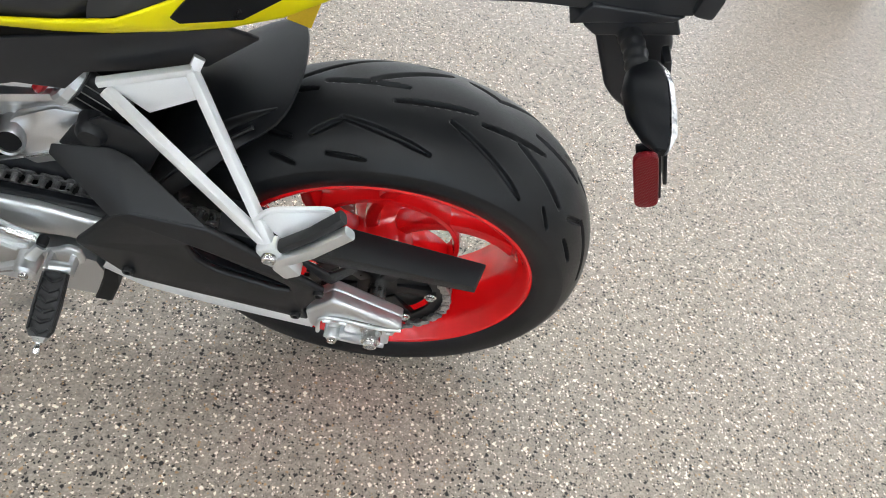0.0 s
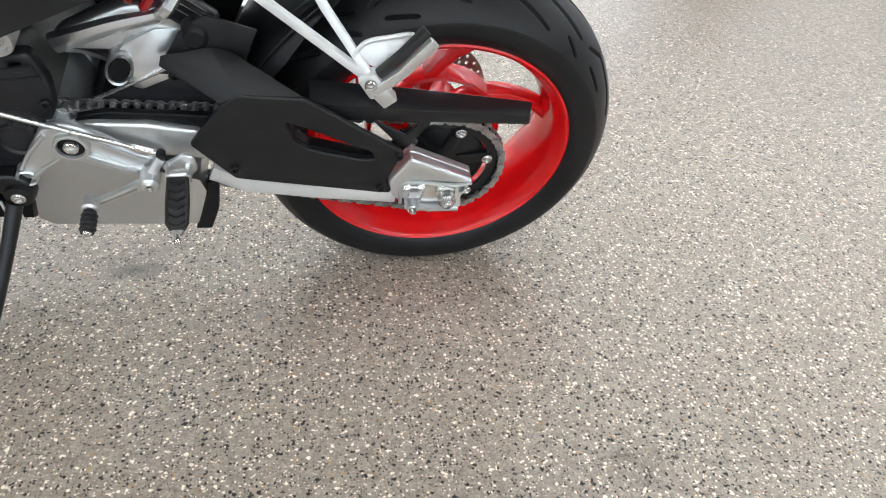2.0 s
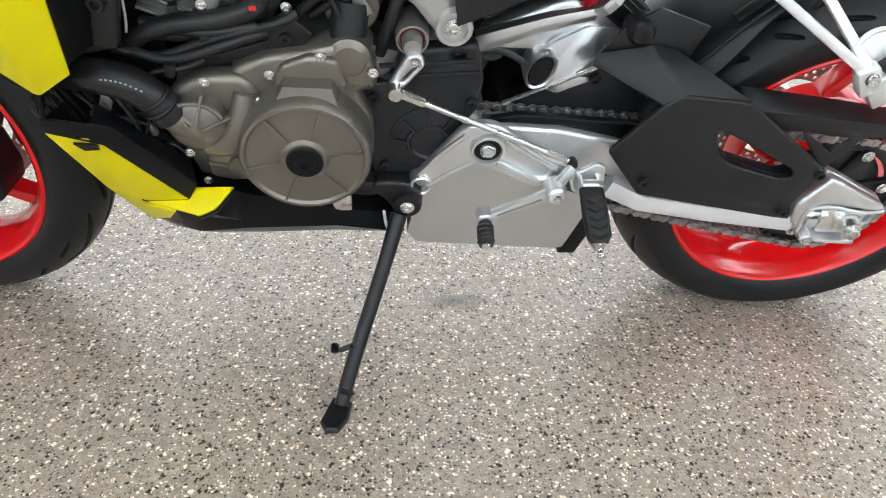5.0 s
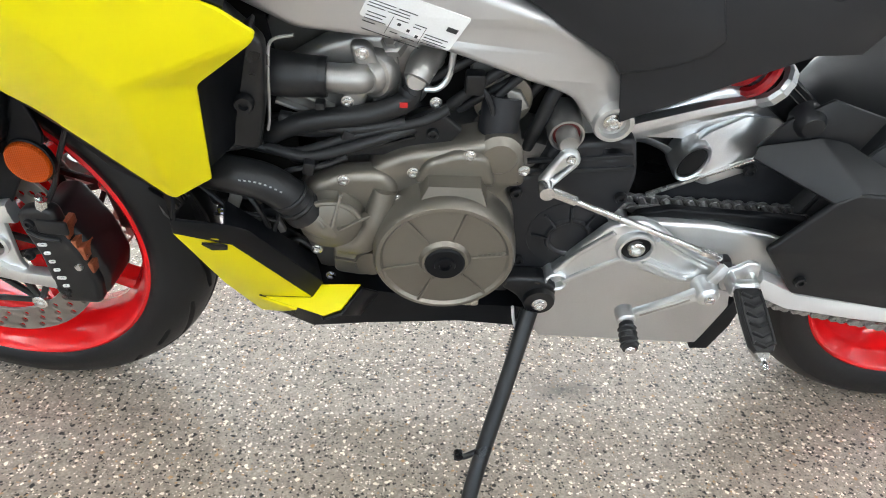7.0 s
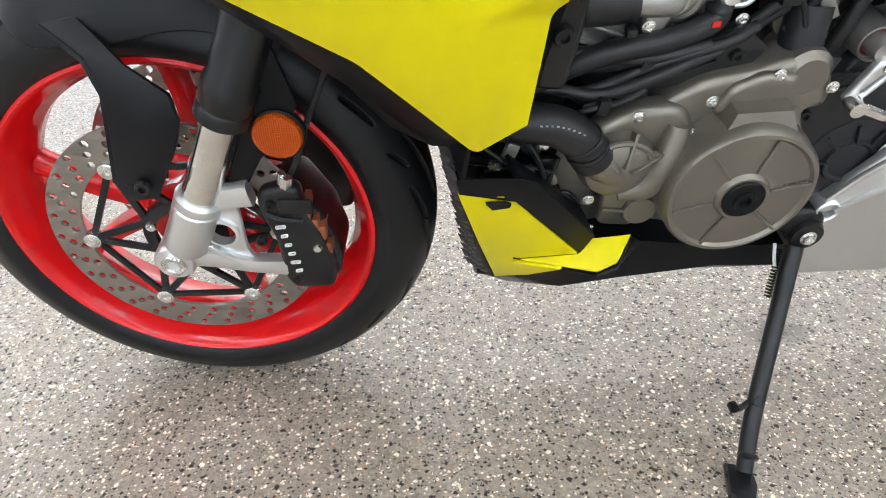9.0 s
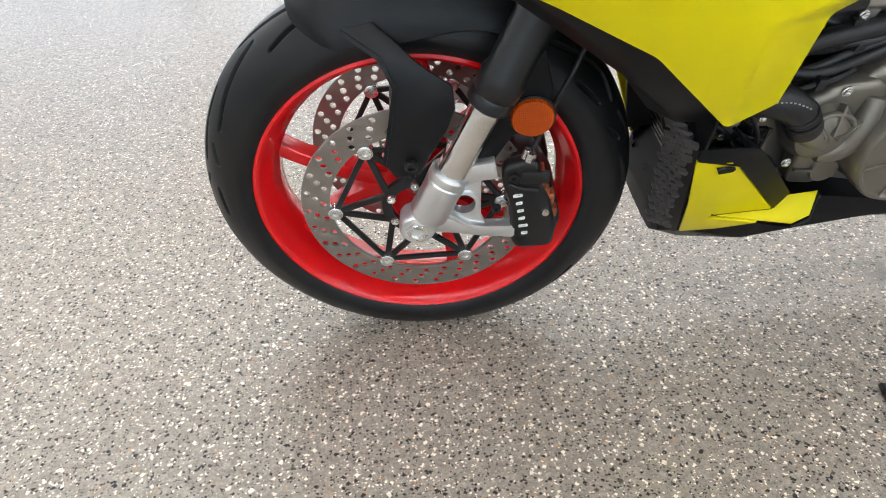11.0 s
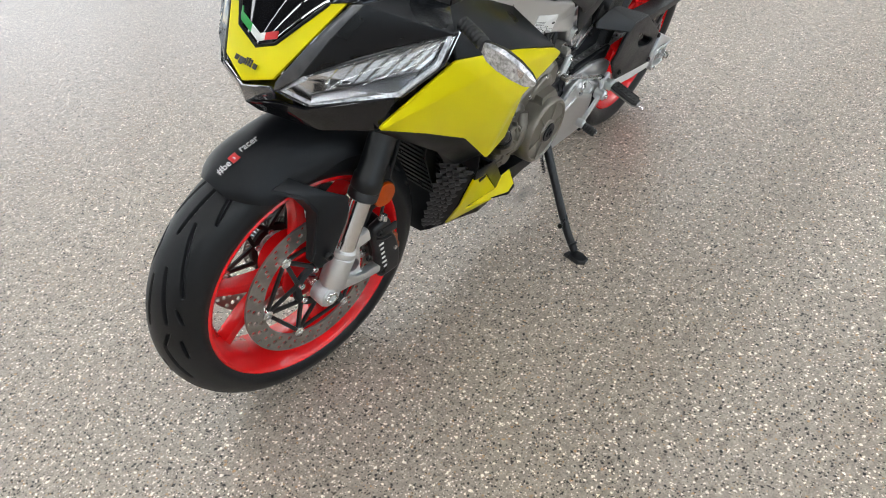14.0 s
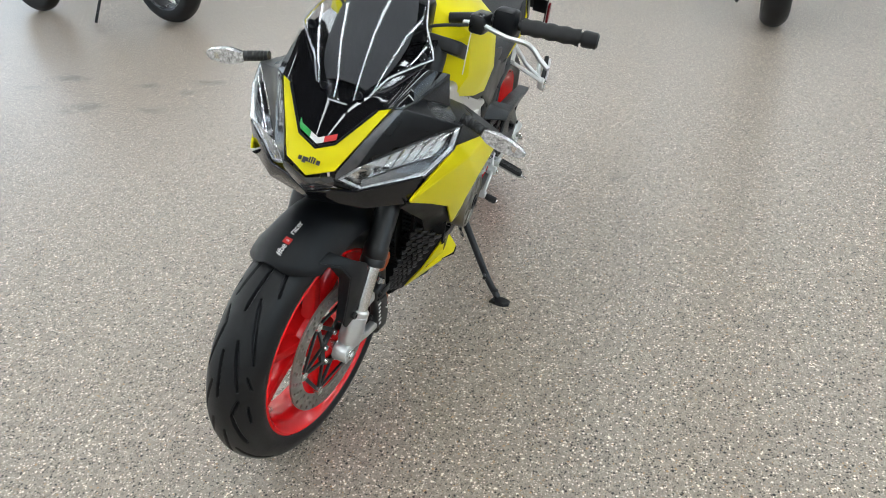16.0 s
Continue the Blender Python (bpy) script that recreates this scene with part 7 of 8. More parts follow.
    part("piston_cap", lathe([(0.0, 0.1145 * sy), (0.0085, 0.1145 * sy), (0.0105, 0.1130 * sy), (0.0105, 0.110 * sy)], 24, (-1.186, 0, 0.292)), M_BLACKMETAL, cal)
    part("banjo_bolt", lathe([(0.0, -0.007), (0.0065, -0.007), (0.0075, 0.0), (0.0065, 0.007), (0.0, 0.007)], 6, (-1.203, 0.108 * sy, 0.409), (0.2, 0, 1), smooth=20), M_STEEL, cal)
    part("lever_screw", lathe([(0.0, 0.118 * sy), (0.0045, 0.118 * sy), (0.0055, 0.115 * sy), (0.0055, 0.112 * sy)], 16, (-1.178, 0, 0.322)), M_STEEL, cal)
    bolts(cal, [(-1.222, 0.114 * sy, 0.384), (-1.242, 0.107 * sy, 0.326)], SCREW, M_BLACKMETAL, "caliper_bolt", 1.1)
    part("bleed_nipple", tube([(-1.208, 0.104 * sy, 0.405), (-1.206, 0.106 * sy, 0.420)], [0.006, 0.004], 10), M_STEEL, cal)
    for k, (dx, dz, w, h) in enumerate(((-1.188, 0.372, 0.007, 0.012), (-1.180, 0.352, 0.006, 0.008), (-1.172, 0.340, 0.005, 0.010), (-1.166, 0.318, 0.004, 0.008))):
        part("brake_pad", block(dx - w, dx + w, min(0.086 * sy, 0.112 * sy), max(0.086 * sy, 0.112 * sy), dz - h, dz + h, 0.002), M_COPPER, cal, "copper-coloured pad backs")
    part("pad_pin", tube([(-1.186, 0.108 * sy, 0.356), (-1.168, 0.108 * sy, 0.336)], 0.0022, 8, False), M_STEEL, cal)
    hose = [(-1.206, 0.100 * sy, 0.40), (-1.190, 0.092 * sy, 0.43), (-1.180, 0.088 * sy, 0.46), (-1.150, 0.082 * sy, 0.53), (-1.12, 0.07 * sy, 0.62)]
    part("brake_hose", tube(hose, 0.0034, 8), M_HOSE, cal)
    part("reflector_stay", plate([(-1.268, 0.398), (-1.248, 0.396), (-1.225, 0.436), (-1.200, 0.445), (-1.180, 0.50), (-1.195, 0.56), (-1.235, 0.56), (-1.242, 0.47), (-1.258, 0.43)], 0.098 * sy, 0.006, 0.002, soft=0.006), M_BLACK, leg)
    part("amber_reflector", lathe([(0.0, 0.101 * sy), (0.0265, 0.101 * sy), (0.0265, 0.107 * sy), (0.0245, 0.110 * sy), (0.0, 0.111 * sy)], 40, (-1.203, 0, 0.466)), M_AMBER, leg, "round amber reflector")
    part("reflector_back", lathe([(0.0, 0.097 * sy), (0.0285, 0.097 * sy), (0.0285, 0.104 * sy), (0.027, 0.105 * sy), (0.0, 0.105 * sy)], 40, (-1.203, 0, 0.466)), M_BLACK, leg)
for z in (0.72, 0.93):
    part("fork_yoke", plate(rounded([(-0.16, -0.035), (0.16, -0.035), (0.16, 0.03), (0.05, 0.055), (-0.05, 0.055), (-0.16, 0.03)], 0.02), 0, 0.03, 0.005), M_BLACKMETAL, bike, "black fork yoke",
         STEER @ Matrix.Translation((on_fork(z) + 0.02, 0, z)) @ Matrix.Rotation(radians(24.1), 4, "Y") @ Matrix.Rotation(radians(90), 4, "Z") @ Matrix.Rotation(radians(-90), 4, "X"))

# front fender: a shell round the tyre with a leg on each side
gv, gf, NF = [], [], 15
for i, a in enumerate(np.linspace(radians(118), radians(58), 22)):
    t = i / 21
    nose = max(0.0, 1 - t / 0.16)
    half = 0.083 * (1 - 0.55 * nose**2.0)
    drop = 0.055 + 0.030 * math.exp(-(((t - 0.42) / 0.25) ** 2)) - 0.040 * nose**1.5
    for j in range(NF):
        u = -1 + 2 * j / (NF - 1)
        rr = 0.338 - 0.020 * max(0.0, 1 - t / 0.45) + 0.006 * math.exp(-((u / 0.25) ** 2)) - drop * abs(u) ** 2.4 - 0.006 * nose
        gv.append((FA.x + rr * math.cos(a), half * math.copysign(abs(u) ** 0.85, u), FA.z + rr * math.sin(a)))
    if i:
        gf += [((i - 1) * NF + q, (i - 1) * NF + q + 1, i * NF + q + 1, i * NF + q) for q in range(NF - 1)]
fender = part("front_fender", panel(gv, gf, 0.004, 0.002, smooth=60), M_FENDER, bike, "matt black front fender", STEER)
for sy in (-1, 1):
    q = panel([(-1.424, -0.074, 0.570), (-1.378, -0.100, 0.548), (-1.362, -0.116, 0.518), (-1.371, -0.118, 0.462), (-1.381, -0.118, 0.408), (-1.370, -0.118, 0.387), (-1.340, -0.118, 0.393), (-1.304, -0.118, 0.460), (-1.295, -0.118, 0.488), (-1.298, -0.117, 0.518), (-1.338, -0.104, 0.543), (-1.385, -0.074, 0.578)], [(0, 1, 10, 11), (1, 2, 9, 10), (2, 3, 7, 8, 9), (3, 4, 5, 6, 7)], 0.008, 0.004)
    w = panel([(-1.424, -0.074, 0.570), (-1.377, -0.100, 0.547), (-1.361, -0.114, 0.516), (-1.370, -0.116, 0.462), (-1.380, -0.116, 0.410), (-1.378, -0.098, 0.408), (-1.369, -0.094, 0.462), (-1.366, -0.090, 0.512), (-1.388, -0.078, 0.550)], [(0, 1, 8), (1, 2, 7, 8), (2, 3, 6, 7), (3, 4, 5, 6)], 0.005, 0.0)
    part("fender_leg", q if sy < 0 else mirrored(q), M_FENDER, fender)
    part("leg_flange", w if sy < 0 else mirrored(w), M_FENDER, fender)
    bolts(fender, [(-1.350, 0.121 * sy, 0.411)], SCREW, M_BLACKMETAL, "fender_bolt", 1.4)
# the slogan along the fender's ridge
def ridge(deg, r=0.3305):
    a = radians(deg)
    return facing((FA.x + r * math.cos(a), -0.017, FA.z + r * math.sin(a)), (math.sin(a), 0.03, -math.cos(a)), (math.cos(a), -0.22, math.sin(a)))


for text, deg, r in (("#be", 112.0, 0.3285), ("racer", 102.7, 0.3370)):
    part("lettering", lettering(text, 0.0172, ridge(deg, r)), M_WHITE, fender, "white slogan lettering")
part("red_block", moved(block(-0.0075, 0.0075, -0.0075, 0.0075, -0.0006, 0.0005, 0.0002), ridge(108.1, 0.3305)), M_REDPRINT, fender, "red printed square")
part("red_block_mark", lettering("a", 0.010, ridge(108.1, 0.3313)), M_WHITE, fender)

# ---- side fairings ----
FV = [(-1.330, -0.176, 0.712), (-1.205, -0.222, 0.803), (-1.06, -0.240, 0.772), (-0.945, -0.258, 0.737), (-0.915, -0.258, 0.716), (-0.978, -0.232, 0.655), (-0.985, -0.217, 0.543), (-1.029, -0.208, 0.508), (-1.128, -0.212, 0.610), (-1.225, -0.196, 0.662), (-1.16, -0.241, 0.762), (-1.04, -0.246, 0.655)]
FF = [(0, 10, 9), (0, 1, 10), (1, 2, 10), (2, 3, 4, 11, 10), (4, 5, 11), (5, 6, 7, 11), (7, 8, 11), (8, 9, 10, 11)]
for sy in (-1, 1):
    f = panel(FV, FF, 0.006, 0.003, smooth=30, fold=0.006)
    g = panel([(-1.328, -0.168, 0.710), (-1.222, -0.187, 0.668), (-1.120, -0.203, 0.620), (-1.020, -0.199, 0.515), (-1.062, -0.16, 0.489), (-1.137, -0.16, 0.562), (-1.27, -0.14, 0.66), (-1.101, -0.16, 0.514)], [(0, 1, 6), (1, 2, 5, 6), (2, 3, 4, 7, 5)], 0.005)
    h = panel([(-0.990, -0.205, 0.545), (-0.985, -0.222, 0.66), (-0.93, -0.245, 0.70), (-0.935, -0.17, 0.69), (-0.96, -0.165, 0.56)], [(0, 1, 4), (1, 2, 3, 4)], 0.004)
    k = panel([(-1.205, -0.220, 0.803), (-1.06, -0.238, 0.773), (-0.94, -0.254, 0.738), (-0.95, -0.16, 0.78), (-1.08, -0.155, 0.84), (-1.184, -0.182, 0.868)], [(0, 1, 4, 5), (1, 2, 3, 4)], 0.005)
    if sy > 0:
        f, g, h, k = [mirrored(q) for q in (f, g, h, k)]
    fair = part("side_fairing", f, M_YELLOW, bike, "bright yellow faceted side fairing")
    part("lower_lip", g, M_BLACK, fair)
    part("inner_return", h, M_BLACK, fair)
    part("upper_return", k, M_BLACK, fair)

# ---- nose ----
P1, P2, P3, P3B, P4, P5 = (-1.420, -0.052, 0.762), (-1.392, -0.088, 0.740), (-1.305, -0.192, 0.768), (-1.250, -0.222, 0.812), (-1.222, -0.222, 0.852), (-1.400, -0.084, 0.790)
B0, B1, AO, AI, I1, I0 = (-1.434, 0.0, 0.762), (-1.418, -0.049, 0.780), (-1.331, -0.111, 0.893), (-1.342, -0.088, 0.886), (-1.397, -0.036, 0.823), (-1.401, 0.0, 0.805)
AT = (-1.318, -0.130, 0.894)
WS, WC, S0P, S1P = (-1.240, -0.142, 0.890), (-1.184, -0.182, 0.868), (-1.320, 0.0, 0.862), (-1.235, -0.128, 0.948)
gv, gf, NS, NR = [], [], 17, 16
for i in range(NR):
    v = i / (NR - 1)
    mid = Vector(I0).lerp(Vector((-1.15, 0, 0.945)), v) + Vector((-0.012, 0, 0.014)) * math.sin(math.pi * v)
    rim = [Vector(I1), Vector(AI), Vector(S1P), Vector((-1.13, -0.118, 0.972))]
    f = v * 3
    k = min(2, int(f))
    out = rim[k].lerp(rim[k + 1], f - k)
    for j in range(NS):
        u = -1 + 2 * j / (NS - 1)
        e = Vector((out.x, out.y * (1 if u < 0 else -1), out.z))
        p = mid.lerp(e, abs(u) ** 1.6)
        gv.append((p.x, out.y * -u, p.z))
    if i:
        gf += [((i - 1) * NS + q, (i - 1) * NS + q + 1, i * NS + q + 1, i * NS + q) for q in range(NS - 1)]
nose = part("nose_shield", panel(gv, gf, 0.005, 0.0, smooth=60), M_GLOSS, bike, "gloss black nose shield")
part("shield_side", panel([AI, AO, AT, WS, WC, (-1.165, -0.165, 0.925), S1P], [(0, 1, 2, 3, 6), (3, 4, 5, 6)], 0.005, 0.002, both=True), M_GLOSS, nose)
part("nose_chevron", panel([B0, B1, AO, AI, I1, I0], [(0, 1, 4, 5), (1, 2, 3, 4)], 0.008, 0.003, both=True), M_YELLOW, nose, "yellow chevron panel")
part("lamp_brow", panel([P5, (-1.30, -0.160, 0.832), P4, WC, WS, AT, (-1.36, -0.106, 0.845)], [(0, 1, 6), (1, 2, 5, 6), (2, 3, 4, 5)], 0.006, 0.003, both=True), M_BROW, nose, "matt black panels above the lamps")
part("chevron_trim", panel([(-1.418, -0.054, 0.777), P1, P5, (-1.36, -0.106, 0.845), AT, (-1.330, -0.116, 0.892), (-1.372, -0.084, 0.840)], [(0, 1, 2, 3, 6), (3, 4, 5, 6)], 0.004, 0.0015, both=True), M_GUIDE, nose, "clear light guide strip")
part("chevron_rim", tube([(AI[0], s_ * AI[1], AI[2]) if k == 0 else (I1[0], s_ * I1[1], I1[2]) if k == 1 else I0 for s_, k in ((1, 0), (1, 1), (1, 2), (-1, 1), (-1, 0))], 0.0028, 8, False), M_BLACK, nose)
part("chin", panel([(-1.425, 0.0, 0.728), (-1.405, -0.048, 0.738), P2, (-1.303, -0.186, 0.766), (-1.316, -0.164, 0.706), (-1.37, -0.10, 0.700), (-1.40, 0.0, 0.700), (-1.28, -0.13, 0.675), (-1.30, 0.0, 0.675)], [(0, 1, 6), (1, 2, 5, 6), (2, 3, 4, 5), (4, 7, 5), (5, 7, 8, 6)], 0.006, 0.003, both=True), M_GLOSS, nose, "gloss black chin panel")
part("lamp_side", panel([(-1.300, -0.184, 0.768), (-1.244, -0.212, 0.812), (-1.215, -0.212, 0.852), WC, (-1.200, -0.206, 0.800), (-1.316, -0.162, 0.716)], [(0, 1, 4, 5), (1, 2, 3, 4)], 0.004, both=True), M_GLOSS, nose)
part("chin_lens", panel([(-1.431, 0.0, 0.756), (-1.420, -0.048, 0.770), (-1.417, -0.052, 0.760), (-1.408, -0.046, 0.743), (-1.424, 0.0, 0.726)], [(0, 1, 2, 3, 4)], 0.005, 0.002, both=True), M_GUIDE, nose, "clear position light lens")
for col, ya, yb in ((M_GREENPRINT, 0.015, 0.041), (M_WHITE, -0.013, 0.015), (M_REDPRINT, -0.036, -0.013)):
    def edge(y, up):
        q = abs(y)
        x = -1.400 + min(q, 0.036) * 0.083 + max(0, q - 0.036) * 1.08 + 0.002 + up * 0.35
        z = 0.812 + min(q, 0.036) * 0.5 + max(0, q - 0.036) * 1.235 + up * 0.9
        return (x, y, z)
    mid = [q for q in (-0.036, 0.0, 0.036) if ya < q < yb]
    ys = [ya, *mid, yb]
    strip = [edge(y, 0.0) for y in ys] + [edge(y, 0.012) for y in ys]
    n = len(ys)
    part("flag_strip", panel(strip, [(i, i + 1, n + i + 1, n + i) for i in range(n - 1)], 0.002, 0), col, nose, "printed flag stripe")
place = facing((-1.4185, 0.0, 0.785), (0, -1, 0), (-0.80, 0, 0.60))
for i, (w, h, dz) in enumerate([(0.007, 0.008, 0), (0.007, 0.011, -0.0015), (0.004, 0.008, 0), (0.003, 0.011, 0.0015), (0.003, 0.012, 0.002), (0.003, 0.011, 0.0015), (0.007, 0.008, 0)]):
    x = -0.0225 + [0, 0.0088, 0.0160, 0.0212, 0.0258, 0.0304, 0.0365][i]
    part("name_bar", moved(block(x, x + w, dz - h / 2, dz + h / 2, 0.0035, 0.0052, 0.0003), place), M_INK, nose)

for sy in (-1, 1):
    def side(p):
        return (p[0], p[1] if sy < 0 else -p[1], p[2])
    deep = Vector((0.022, 0.004 if sy < 0 else -0.004, -0.004))
    shell_pts = [P1, P2, P3, P3B, P4, P5]
    back = [tuple(Vector(side(p)) + deep) for p in shell_pts]
    lampo = part("headlight", panel(back, [(0, 1, 5), (1, 2, 5), (2, 3, 4, 5)], 0.003, 0, smooth=20), M_CHROME, nose, "slanted clear headlight with bright reflectors")
    lens = panel([side(p) for p in shell_pts], [(0, 1, 5), (1, 2, 5), (2, 3, 4, 5)], 0.003, 0.0015, smooth=20)
    part("lens", lens, M_LENS, lampo, "clear lens").visible_shadow = False
    rim = [Vector(side(p)) for p in (P5, P1, P2, P3, P3B, P4)]
    part("light_guide", tube([p.lerp(sum(rim, Vector()) / 6, 0.07) + deep * 0.35 for p in rim], 0.0045, 8, False), M_CLEARLENS, lampo, "frosted light guide")
    part("housing_rim", tube([*[p + deep * 0.5 for p in rim], rim[0] + deep * 0.5], 0.004, 6, False), M_BLACKMETAL, lampo)
    up = (Vector(side(P5)), Vector(side(P4)))
    low = (Vector(side(P2)), Vector(side(P3)))
    nrm = Vector((-0.72, -0.55 if sy < 0 else 0.55, 0.45)).normalized()
    for i in range(6):
        t = 0.22 + i * 0.125
        a, b = up[0].lerp(up[1], t), low[0].lerp(low[1], min(1, t * 1.08))
        top, bot = a.lerp(b, 0.10) + deep * 0.8, a.lerp(b, 0.62) + deep * 0.55
        lean = (up[1] - up[0]).normalized() * 0.012
        wide = (up[1] - up[0]).normalized() * 0.013
        part("reflector_blade", panel([tuple(top - wide + lean), tuple(top + wide + lean), tuple(bot + wide * 0.8 - lean), tuple(bot - wide * 0.8 - lean), tuple((top + bot) / 2 + nrm * -0.008)], [(0, 1, 4), (1, 2, 4), (2, 3, 4), (3, 0, 4)], 0.0015, 0, smooth=10), M_CHROME, lampo, "chrome reflector facet")
    part("lamp_tray", panel([tuple(up[0].lerp(low[0], s).lerp(up[1].lerp(low[1], s), t) + deep * d) for t in (0.04, 0.97) for s, d in ((0.64, 0.5), (0.92, 0.25))], [(0, 2, 3, 1)], 0.002, 0), M_GUIDE, lampo)
    part("lamp_shelf", panel([tuple(up[0].lerp(low[0], 0.6).lerp(up[1].lerp(low[1], 0.6), t) + deep * s) for t in (0.05, 0.95) for s in (0.25, 0.95)], [(0, 2, 3, 1)], 0.002, 0), M_BLACKMETAL, lampo)
    m = Matrix.Translation((-1.208, 0.262 * sy, 0.846)) @ Matrix((Vector((0.03, 0.97 * sy, -0.20)).normalized(), Vector((0.93, -0.03 * sy, 0.10)).normalized(), Vector((0.03, 0.97 * sy, -0.20)).cross(Vector((0.93, -0.03 * sy, 0.10))).normalized())).transposed().to_4x4() @ Matrix.Diagonal((0.90, 0.8, 0.82, 1))
    indicator(nose, m, ribbed([(-1.196, 0.215 * sy, 0.858), (-1.200, 0.240 * sy, 0.853), (-1.207, 0.266 * sy, 0.847)], 0.010), M_BLACK, M_CLEARLENS)

# windscreen, smoked, with its screws
gv, gf, NW, NV = [], [], 25, 41
SPINE = spline([(-1.323, 0, 0.869), (-1.289, 0, 0.928), (-1.250, 0, 0.981), (-1.200, 0, 1.032), (-1.110, 0, 1.098)], 10)
run = np.concatenate([[0], np.cumsum([(b - a).length for a, b in zip(SPINE, SPINE[1:])])])
for s_ in np.linspace(0, run[-1], NV):
    cx, cz = float(np.interp(s_, run, [q.x for q in SPINE])), float(np.interp(s_, run, [q.z for q in SPINE]))
    half = float(np.interp(s_, [0, 0.012, 0.072, 0.112, 0.135, 0.150, 0.19, 0.25, 0.32], [0.020, 0.047, 0.077, 0.116, 0.138, 0.132, 0.108, 0.090, 0.062]))
    for u in np.linspace(-1, 1, NW):
        gv.append((cx + 2.2 * (half * u) ** 2, half * u, cz - 1.2 * (half * u) ** 2))
for i in range(1, NV):
    gf += [((i - 1) * NW + q, (i - 1) * NW + q + 1, i * NW + q + 1, i * NW + q) for q in range(NW - 1)]
screen = part("windscreen", panel(gv, gf, 0.003, 0.001, smooth=60), M_SCREEN, nose, "smoked clear windscreen")
screen.visible_shadow = False
# opaque pale tube imitating the light refracted in the screen's rim
part("screen_edge", tube([gv[i * NW] for i in range(NV - 1, -1, -1)] + [gv[j] for j in range(1, NW - 1)] + [gv[i * NW + NW - 1] for i in range(NV)], 0.0017, 6, False), M_CLEARLENS, screen, "pale line drawn for the bright refraction at the rim")
for x, y, z in ((-1.310, -0.036, 0.888), (-1.310, 0.036, 0.888), (-1.215, -0.118, 0.962), (-1.215, 0.118, 0.962)):
    part("screen_screw", lathe([(0.0, 0.004), (0.006, 0.0035), (0.0075, 0.0), (0.0075, -0.012), (0, -0.012)], 16, (x, y, z), (-0.75, 0, 0.65)), M_BLACK, screen)
# instrument hood; its grey front runs on downwards to imitate haze on the screen
dome = []
for i in range(9):
    v = i / 8
    wide = 0.080 * math.sin(math.pi * (0.12 + 0.70 * v)) ** 0.6
    dome.append([(-1.292 + 0.180 * v + 0.9 * (wide * math.cos(a)) ** 2, wide * math.cos(a), 0.888 + 0.155 * v + 0.030 * math.sin(a) * math.sin(math.pi * (0.15 + 0.7 * v))) for a in np.linspace(math.pi, 0, 15)])
part("instrument_hood", panel([q for ring in dome for q in ring], [((i - 1) * 15 + j, (i - 1) * 15 + j + 1, i * 15 + j + 1, i * 15 + j) for i in range(1, 9) for j in range(14)], 0.004, 0, smooth=60), M_HOOD, nose, "matt dark grey instrument hood")
part("dash", block(-1.12, -1.06, -0.085, 0.085, 0.93, 1.03, 0.01), M_BLACK, nose, "black instrument housing")

# ---- tank, bars ----
tank = part("fuel_tank", loft([station(-1.085, [(0.10, 0.85), (0.125, 0.89), (0.12, 0.945), (0.05, 0.96)]), station(-1.03, [(0.150, 0.825), (0.172, 0.88), (0.158, 0.97), (0.06, 1.01)]), station(-0.92, [(0.170, 0.795), (0.187, 0.86), (0.172, 0.97), (0.06, 1.035)]), station(-0.83, [(0.174, 0.778), (0.184, 0.845), (0.166, 0.955), (0.06, 1.022)]), station(-0.79, [(0.150, 0.80), (0.168, 0.85), (0.155, 0.94), (0.06, 1.01)]), station(-0.70, [(0.115, 0.80), (0.138, 0.83), (0.125, 0.90), (0.05, 0.96)]), station(-0.62, [(0.07, 0.75), (0.09, 0.79), (0.085, 0.85), (0.04, 0.88)])], smooth=30), M_YELLOW, bike, "yellow fuel tank")
part("tank_cover", loft([station(-1.0, [(0.05, 1.012), (0.055, 1.024), (0.02, 1.03)]), station(-0.86, [(0.06, 1.028), (0.065, 1.04), (0.02, 1.046)]), station(-0.76, [(0.05, 0.995), (0.055, 1.008), (0.02, 1.015)])]), M_BLACK, tank)
part("filler_cap", lathe([(0.0, 0.008), (0.036, 0.007), (0.04, 0.0), (0.04, -0.02), (0, -0.02)], 32, (-0.90, 0, 1.046), (0.05, 0, 1)), M_BLACKMETAL, tank)
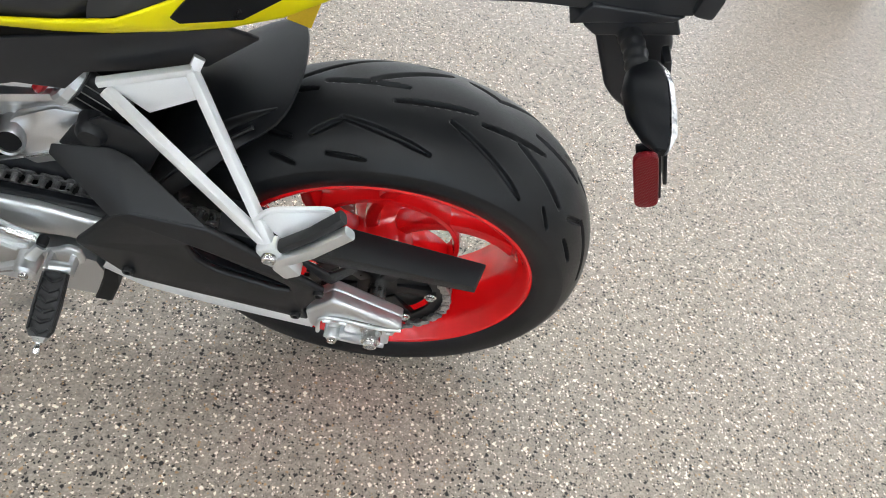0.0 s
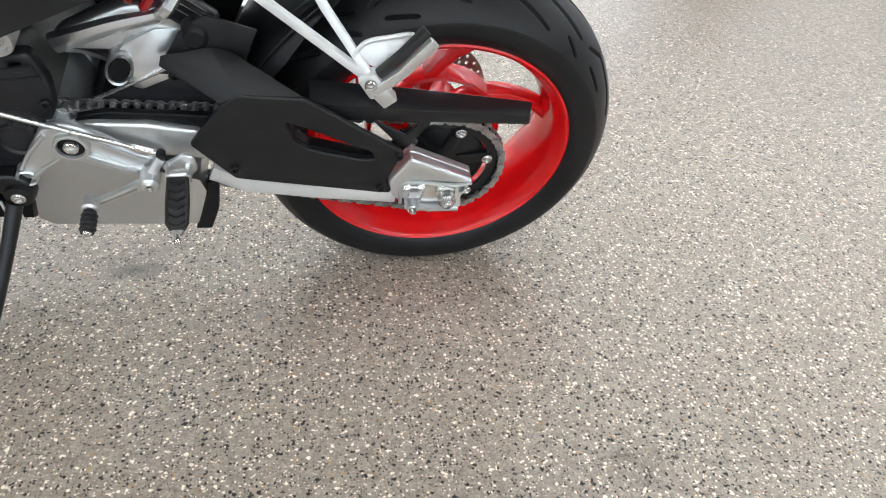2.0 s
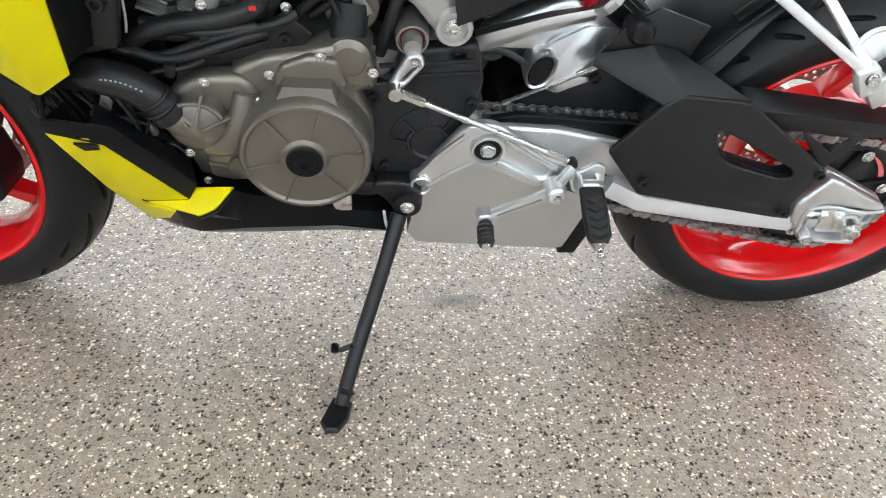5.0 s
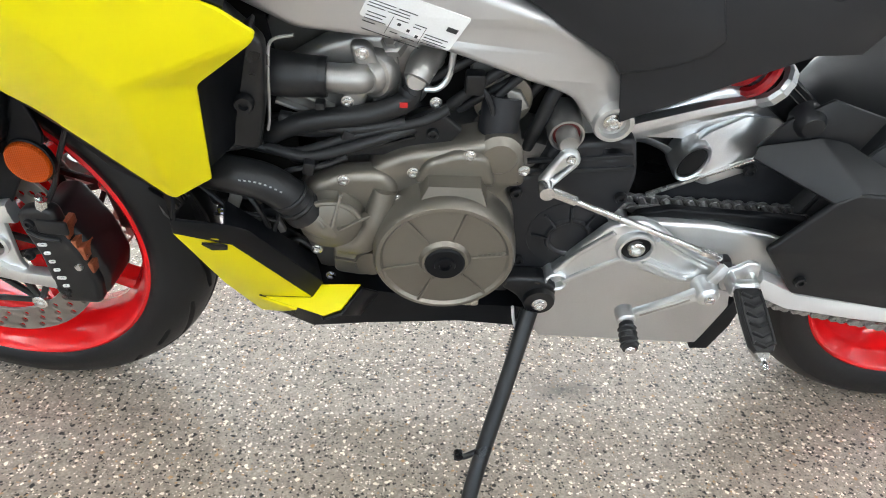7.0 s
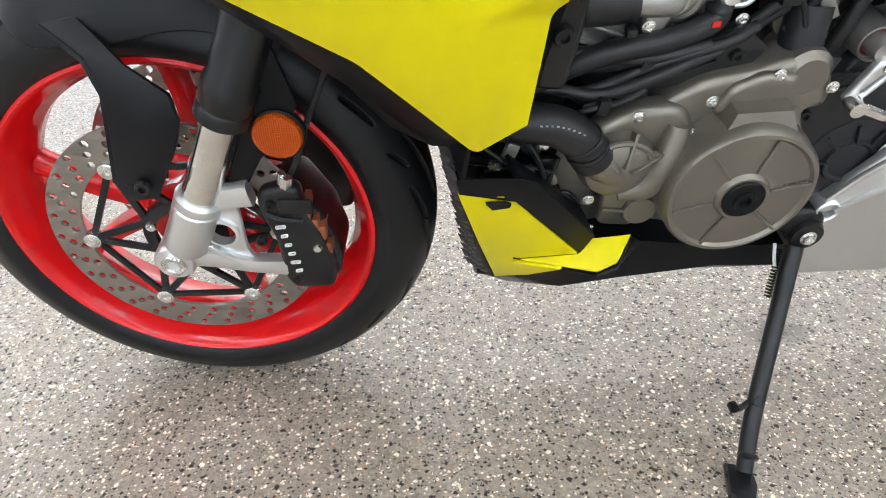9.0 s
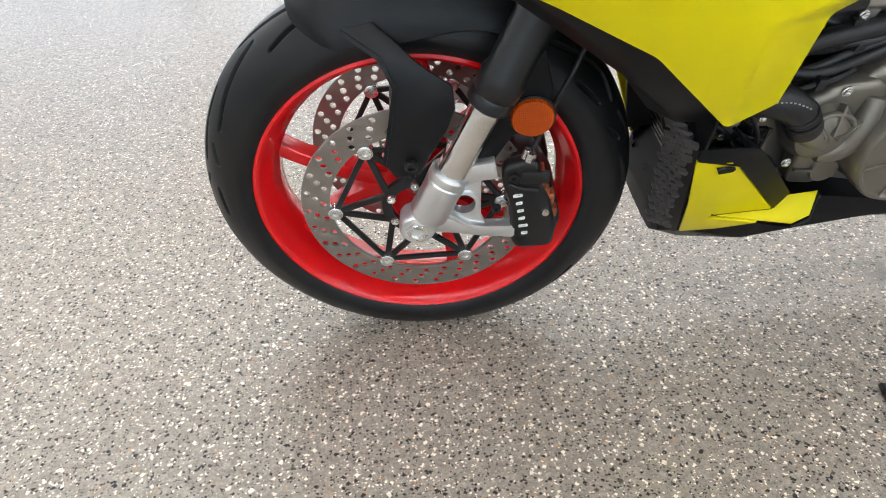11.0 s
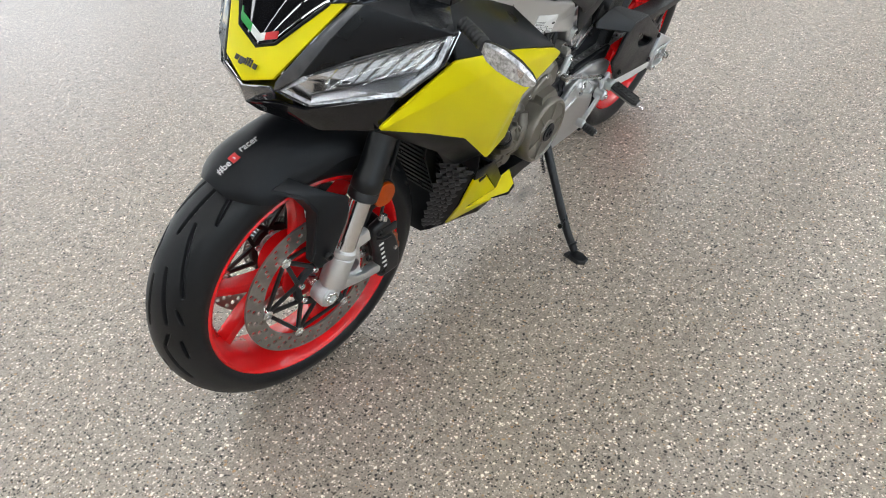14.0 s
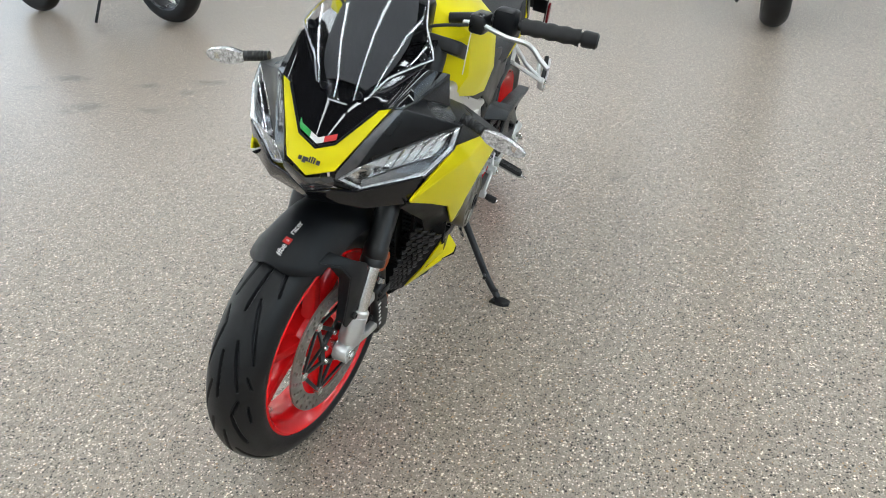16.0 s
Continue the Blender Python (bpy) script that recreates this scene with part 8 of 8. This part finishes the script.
for sy in (-1, 1):
    bar = part("handlebar", tube([(-1.02, 0.11 * sy, 0.985), (-1.01, 0.18 * sy, 0.998), (-0.99, 0.28 * sy, 1.0), (-0.965, 0.40 * sy, 1.0)], 0.0115, 16), M_BLACKMETAL, bike, "black handlebar", STEER)
    part("grip", ribbed([(-0.997, 0.262 * sy, 1.0), (-0.985, 0.32 * sy, 1.0), (-0.972, 0.378 * sy, 1.0)], 0.0155, 16), M_PEG, bar, "ribbed black rubber grip")
    part("bar_end", lathe([(0.0, 0.0), (0.015, 0.0), (0.0175, 0.006), (0.0165, 0.030), (0.012, 0.034), (0, 0.034)], 24, (-0.971, 0.382 * sy, 1.0), (0.2, sy, 0)), M_BLACKMETAL, bar, "black bar-end weight")
    part("switch_box", block(-1.03, -0.985, min(0.205 * sy, 0.255 * sy), max(0.205 * sy, 0.255 * sy), 0.975, 1.03, 0.010), M_BLACK, bar, "black switch cluster")
    part("perch", block(-1.055, -1.0, min(0.165 * sy, 0.20 * sy), max(0.165 * sy, 0.20 * sy), 0.975, 1.015, 0.008), M_BLACKMETAL, bar)
    part("lever", beam([(-1.040, 0.150 * sy, 0.990), (-1.043, 0.188 * sy, 0.995), (-1.050, 0.248 * sy, 0.986), (-1.049, 0.298 * sy, 0.983), (-1.056, 0.330 * sy, 0.962), (-1.061, 0.350 * sy, 0.950)], 0.010, 0.008, None, steps=5, c=0.4), M_ALU, bar, "polished hand lever")
    part("cable", tube([(-1.05, 0.165 * sy, 0.99), (-1.10, 0.10 * sy, 0.98), (-1.12, 0.06 * sy, 0.94), (-1.10, 0.05 * sy, 0.88)], 0.0035, 8), M_HOSE, bar)
part("hanging_tag", tube([(-1.06, -0.165, 0.985), (-1.075, -0.168, 0.95), (-1.072, -0.168, 0.90), (-1.064, -0.166, 0.895)], 0.0012, 6), M_WHITE, bike, "thin white cable tie")


# ---- other motorcycles parked behind; only their wheels come into view ----
M_OTHER = surface("dark_grey_rim_paint", (0.05, 0.05, 0.055), 0.3, 0.6, 600, 0.05, 0.08)


def parked(x, y, turn, r=0.31, base=1.4, tone=M_OTHER):
    ob = thing("parked_motorcycle", None, None, "dark parked motorcycle with black tyres", "motorcycle", "parked motorcycles", Matrix.Translation((x, y, 0)) @ Matrix.Rotation(radians(turn), 4, "Z"))
    for cx, w in ((0.0, 0.09), (-base, 0.07)):
        c = Vector((cx, 0, r))
        wh = part("wheel", join(lathe([(0.22, -w * 0.8), (0.205, -w * 0.7), (0.195, 0), (0.205, w * 0.7), (0.22, w * 0.8), (0.215, 0)], 64, c, closed=True), lathe([(0.0, -w * 0.6), (0.05, -w * 0.6), (0.05, w * 0.6), (0, w * 0.6)], 24, c), *[spoke(c, 72 * k, 8, 0.04, 0.2, 0.03, 0.022, w * 0.6) for k in range(5)]), tone, ob)
        prof = [(0.222, -w * 0.82)] + [(r - w * 1.02 + w * 1.02 * math.cos(a), w * 1.02 * math.sin(a)) for a in np.linspace(-1.2, 1.2, 17)] + [(0.222, w * 0.82), (0.215, 0)]
        part("tyre", lathe(prof, 96, c, closed=True, smooth=60), M_RUBBER, wh, "black road tyre")
    part("swingarm", join(beam([(-0.5, -0.12, 0.38), (0.02, -0.13, r)], 0.06, 0.03), beam([(-0.5, 0.12, 0.38), (0.02, 0.13, r)], 0.06, 0.03)), M_BLACKMETAL, ob)
    part("fork", join(tube([(-base, -0.1, r), (-base + 0.28, -0.1, 0.9)], 0.026, 16, False), tube([(-base, 0.1, r), (-base + 0.28, 0.1, 0.9)], 0.026, 16, False)), M_BLACKMETAL, ob)
    part("body", loft([station(-1.15, [(0.08, 0.62), (0.16, 0.75), (0.12, 0.92), (0.04, 0.96)]), station(-0.8, [(0.12, 0.30), (0.2, 0.6), (0.17, 0.95), (0.05, 1.0)]), station(-0.4, [(0.10, 0.40), (0.14, 0.6), (0.13, 0.78), (0.05, 0.82)]), station(0.15, [(0.04, 0.72), (0.08, 0.80), (0.07, 0.88), (0.03, 0.90)])], smooth=40), M_BLACK, ob, "black bodywork")
    part("stand", tube([(-0.62, -0.12, 0.30), (-0.68, -0.24, 0.008)], 0.012, 10, False), M_BLACKMETAL, ob)
    return ob


parked(2.56, 3.30, -99.8, 0.33, 1.68)
parked(2.86, -1.205, 178)
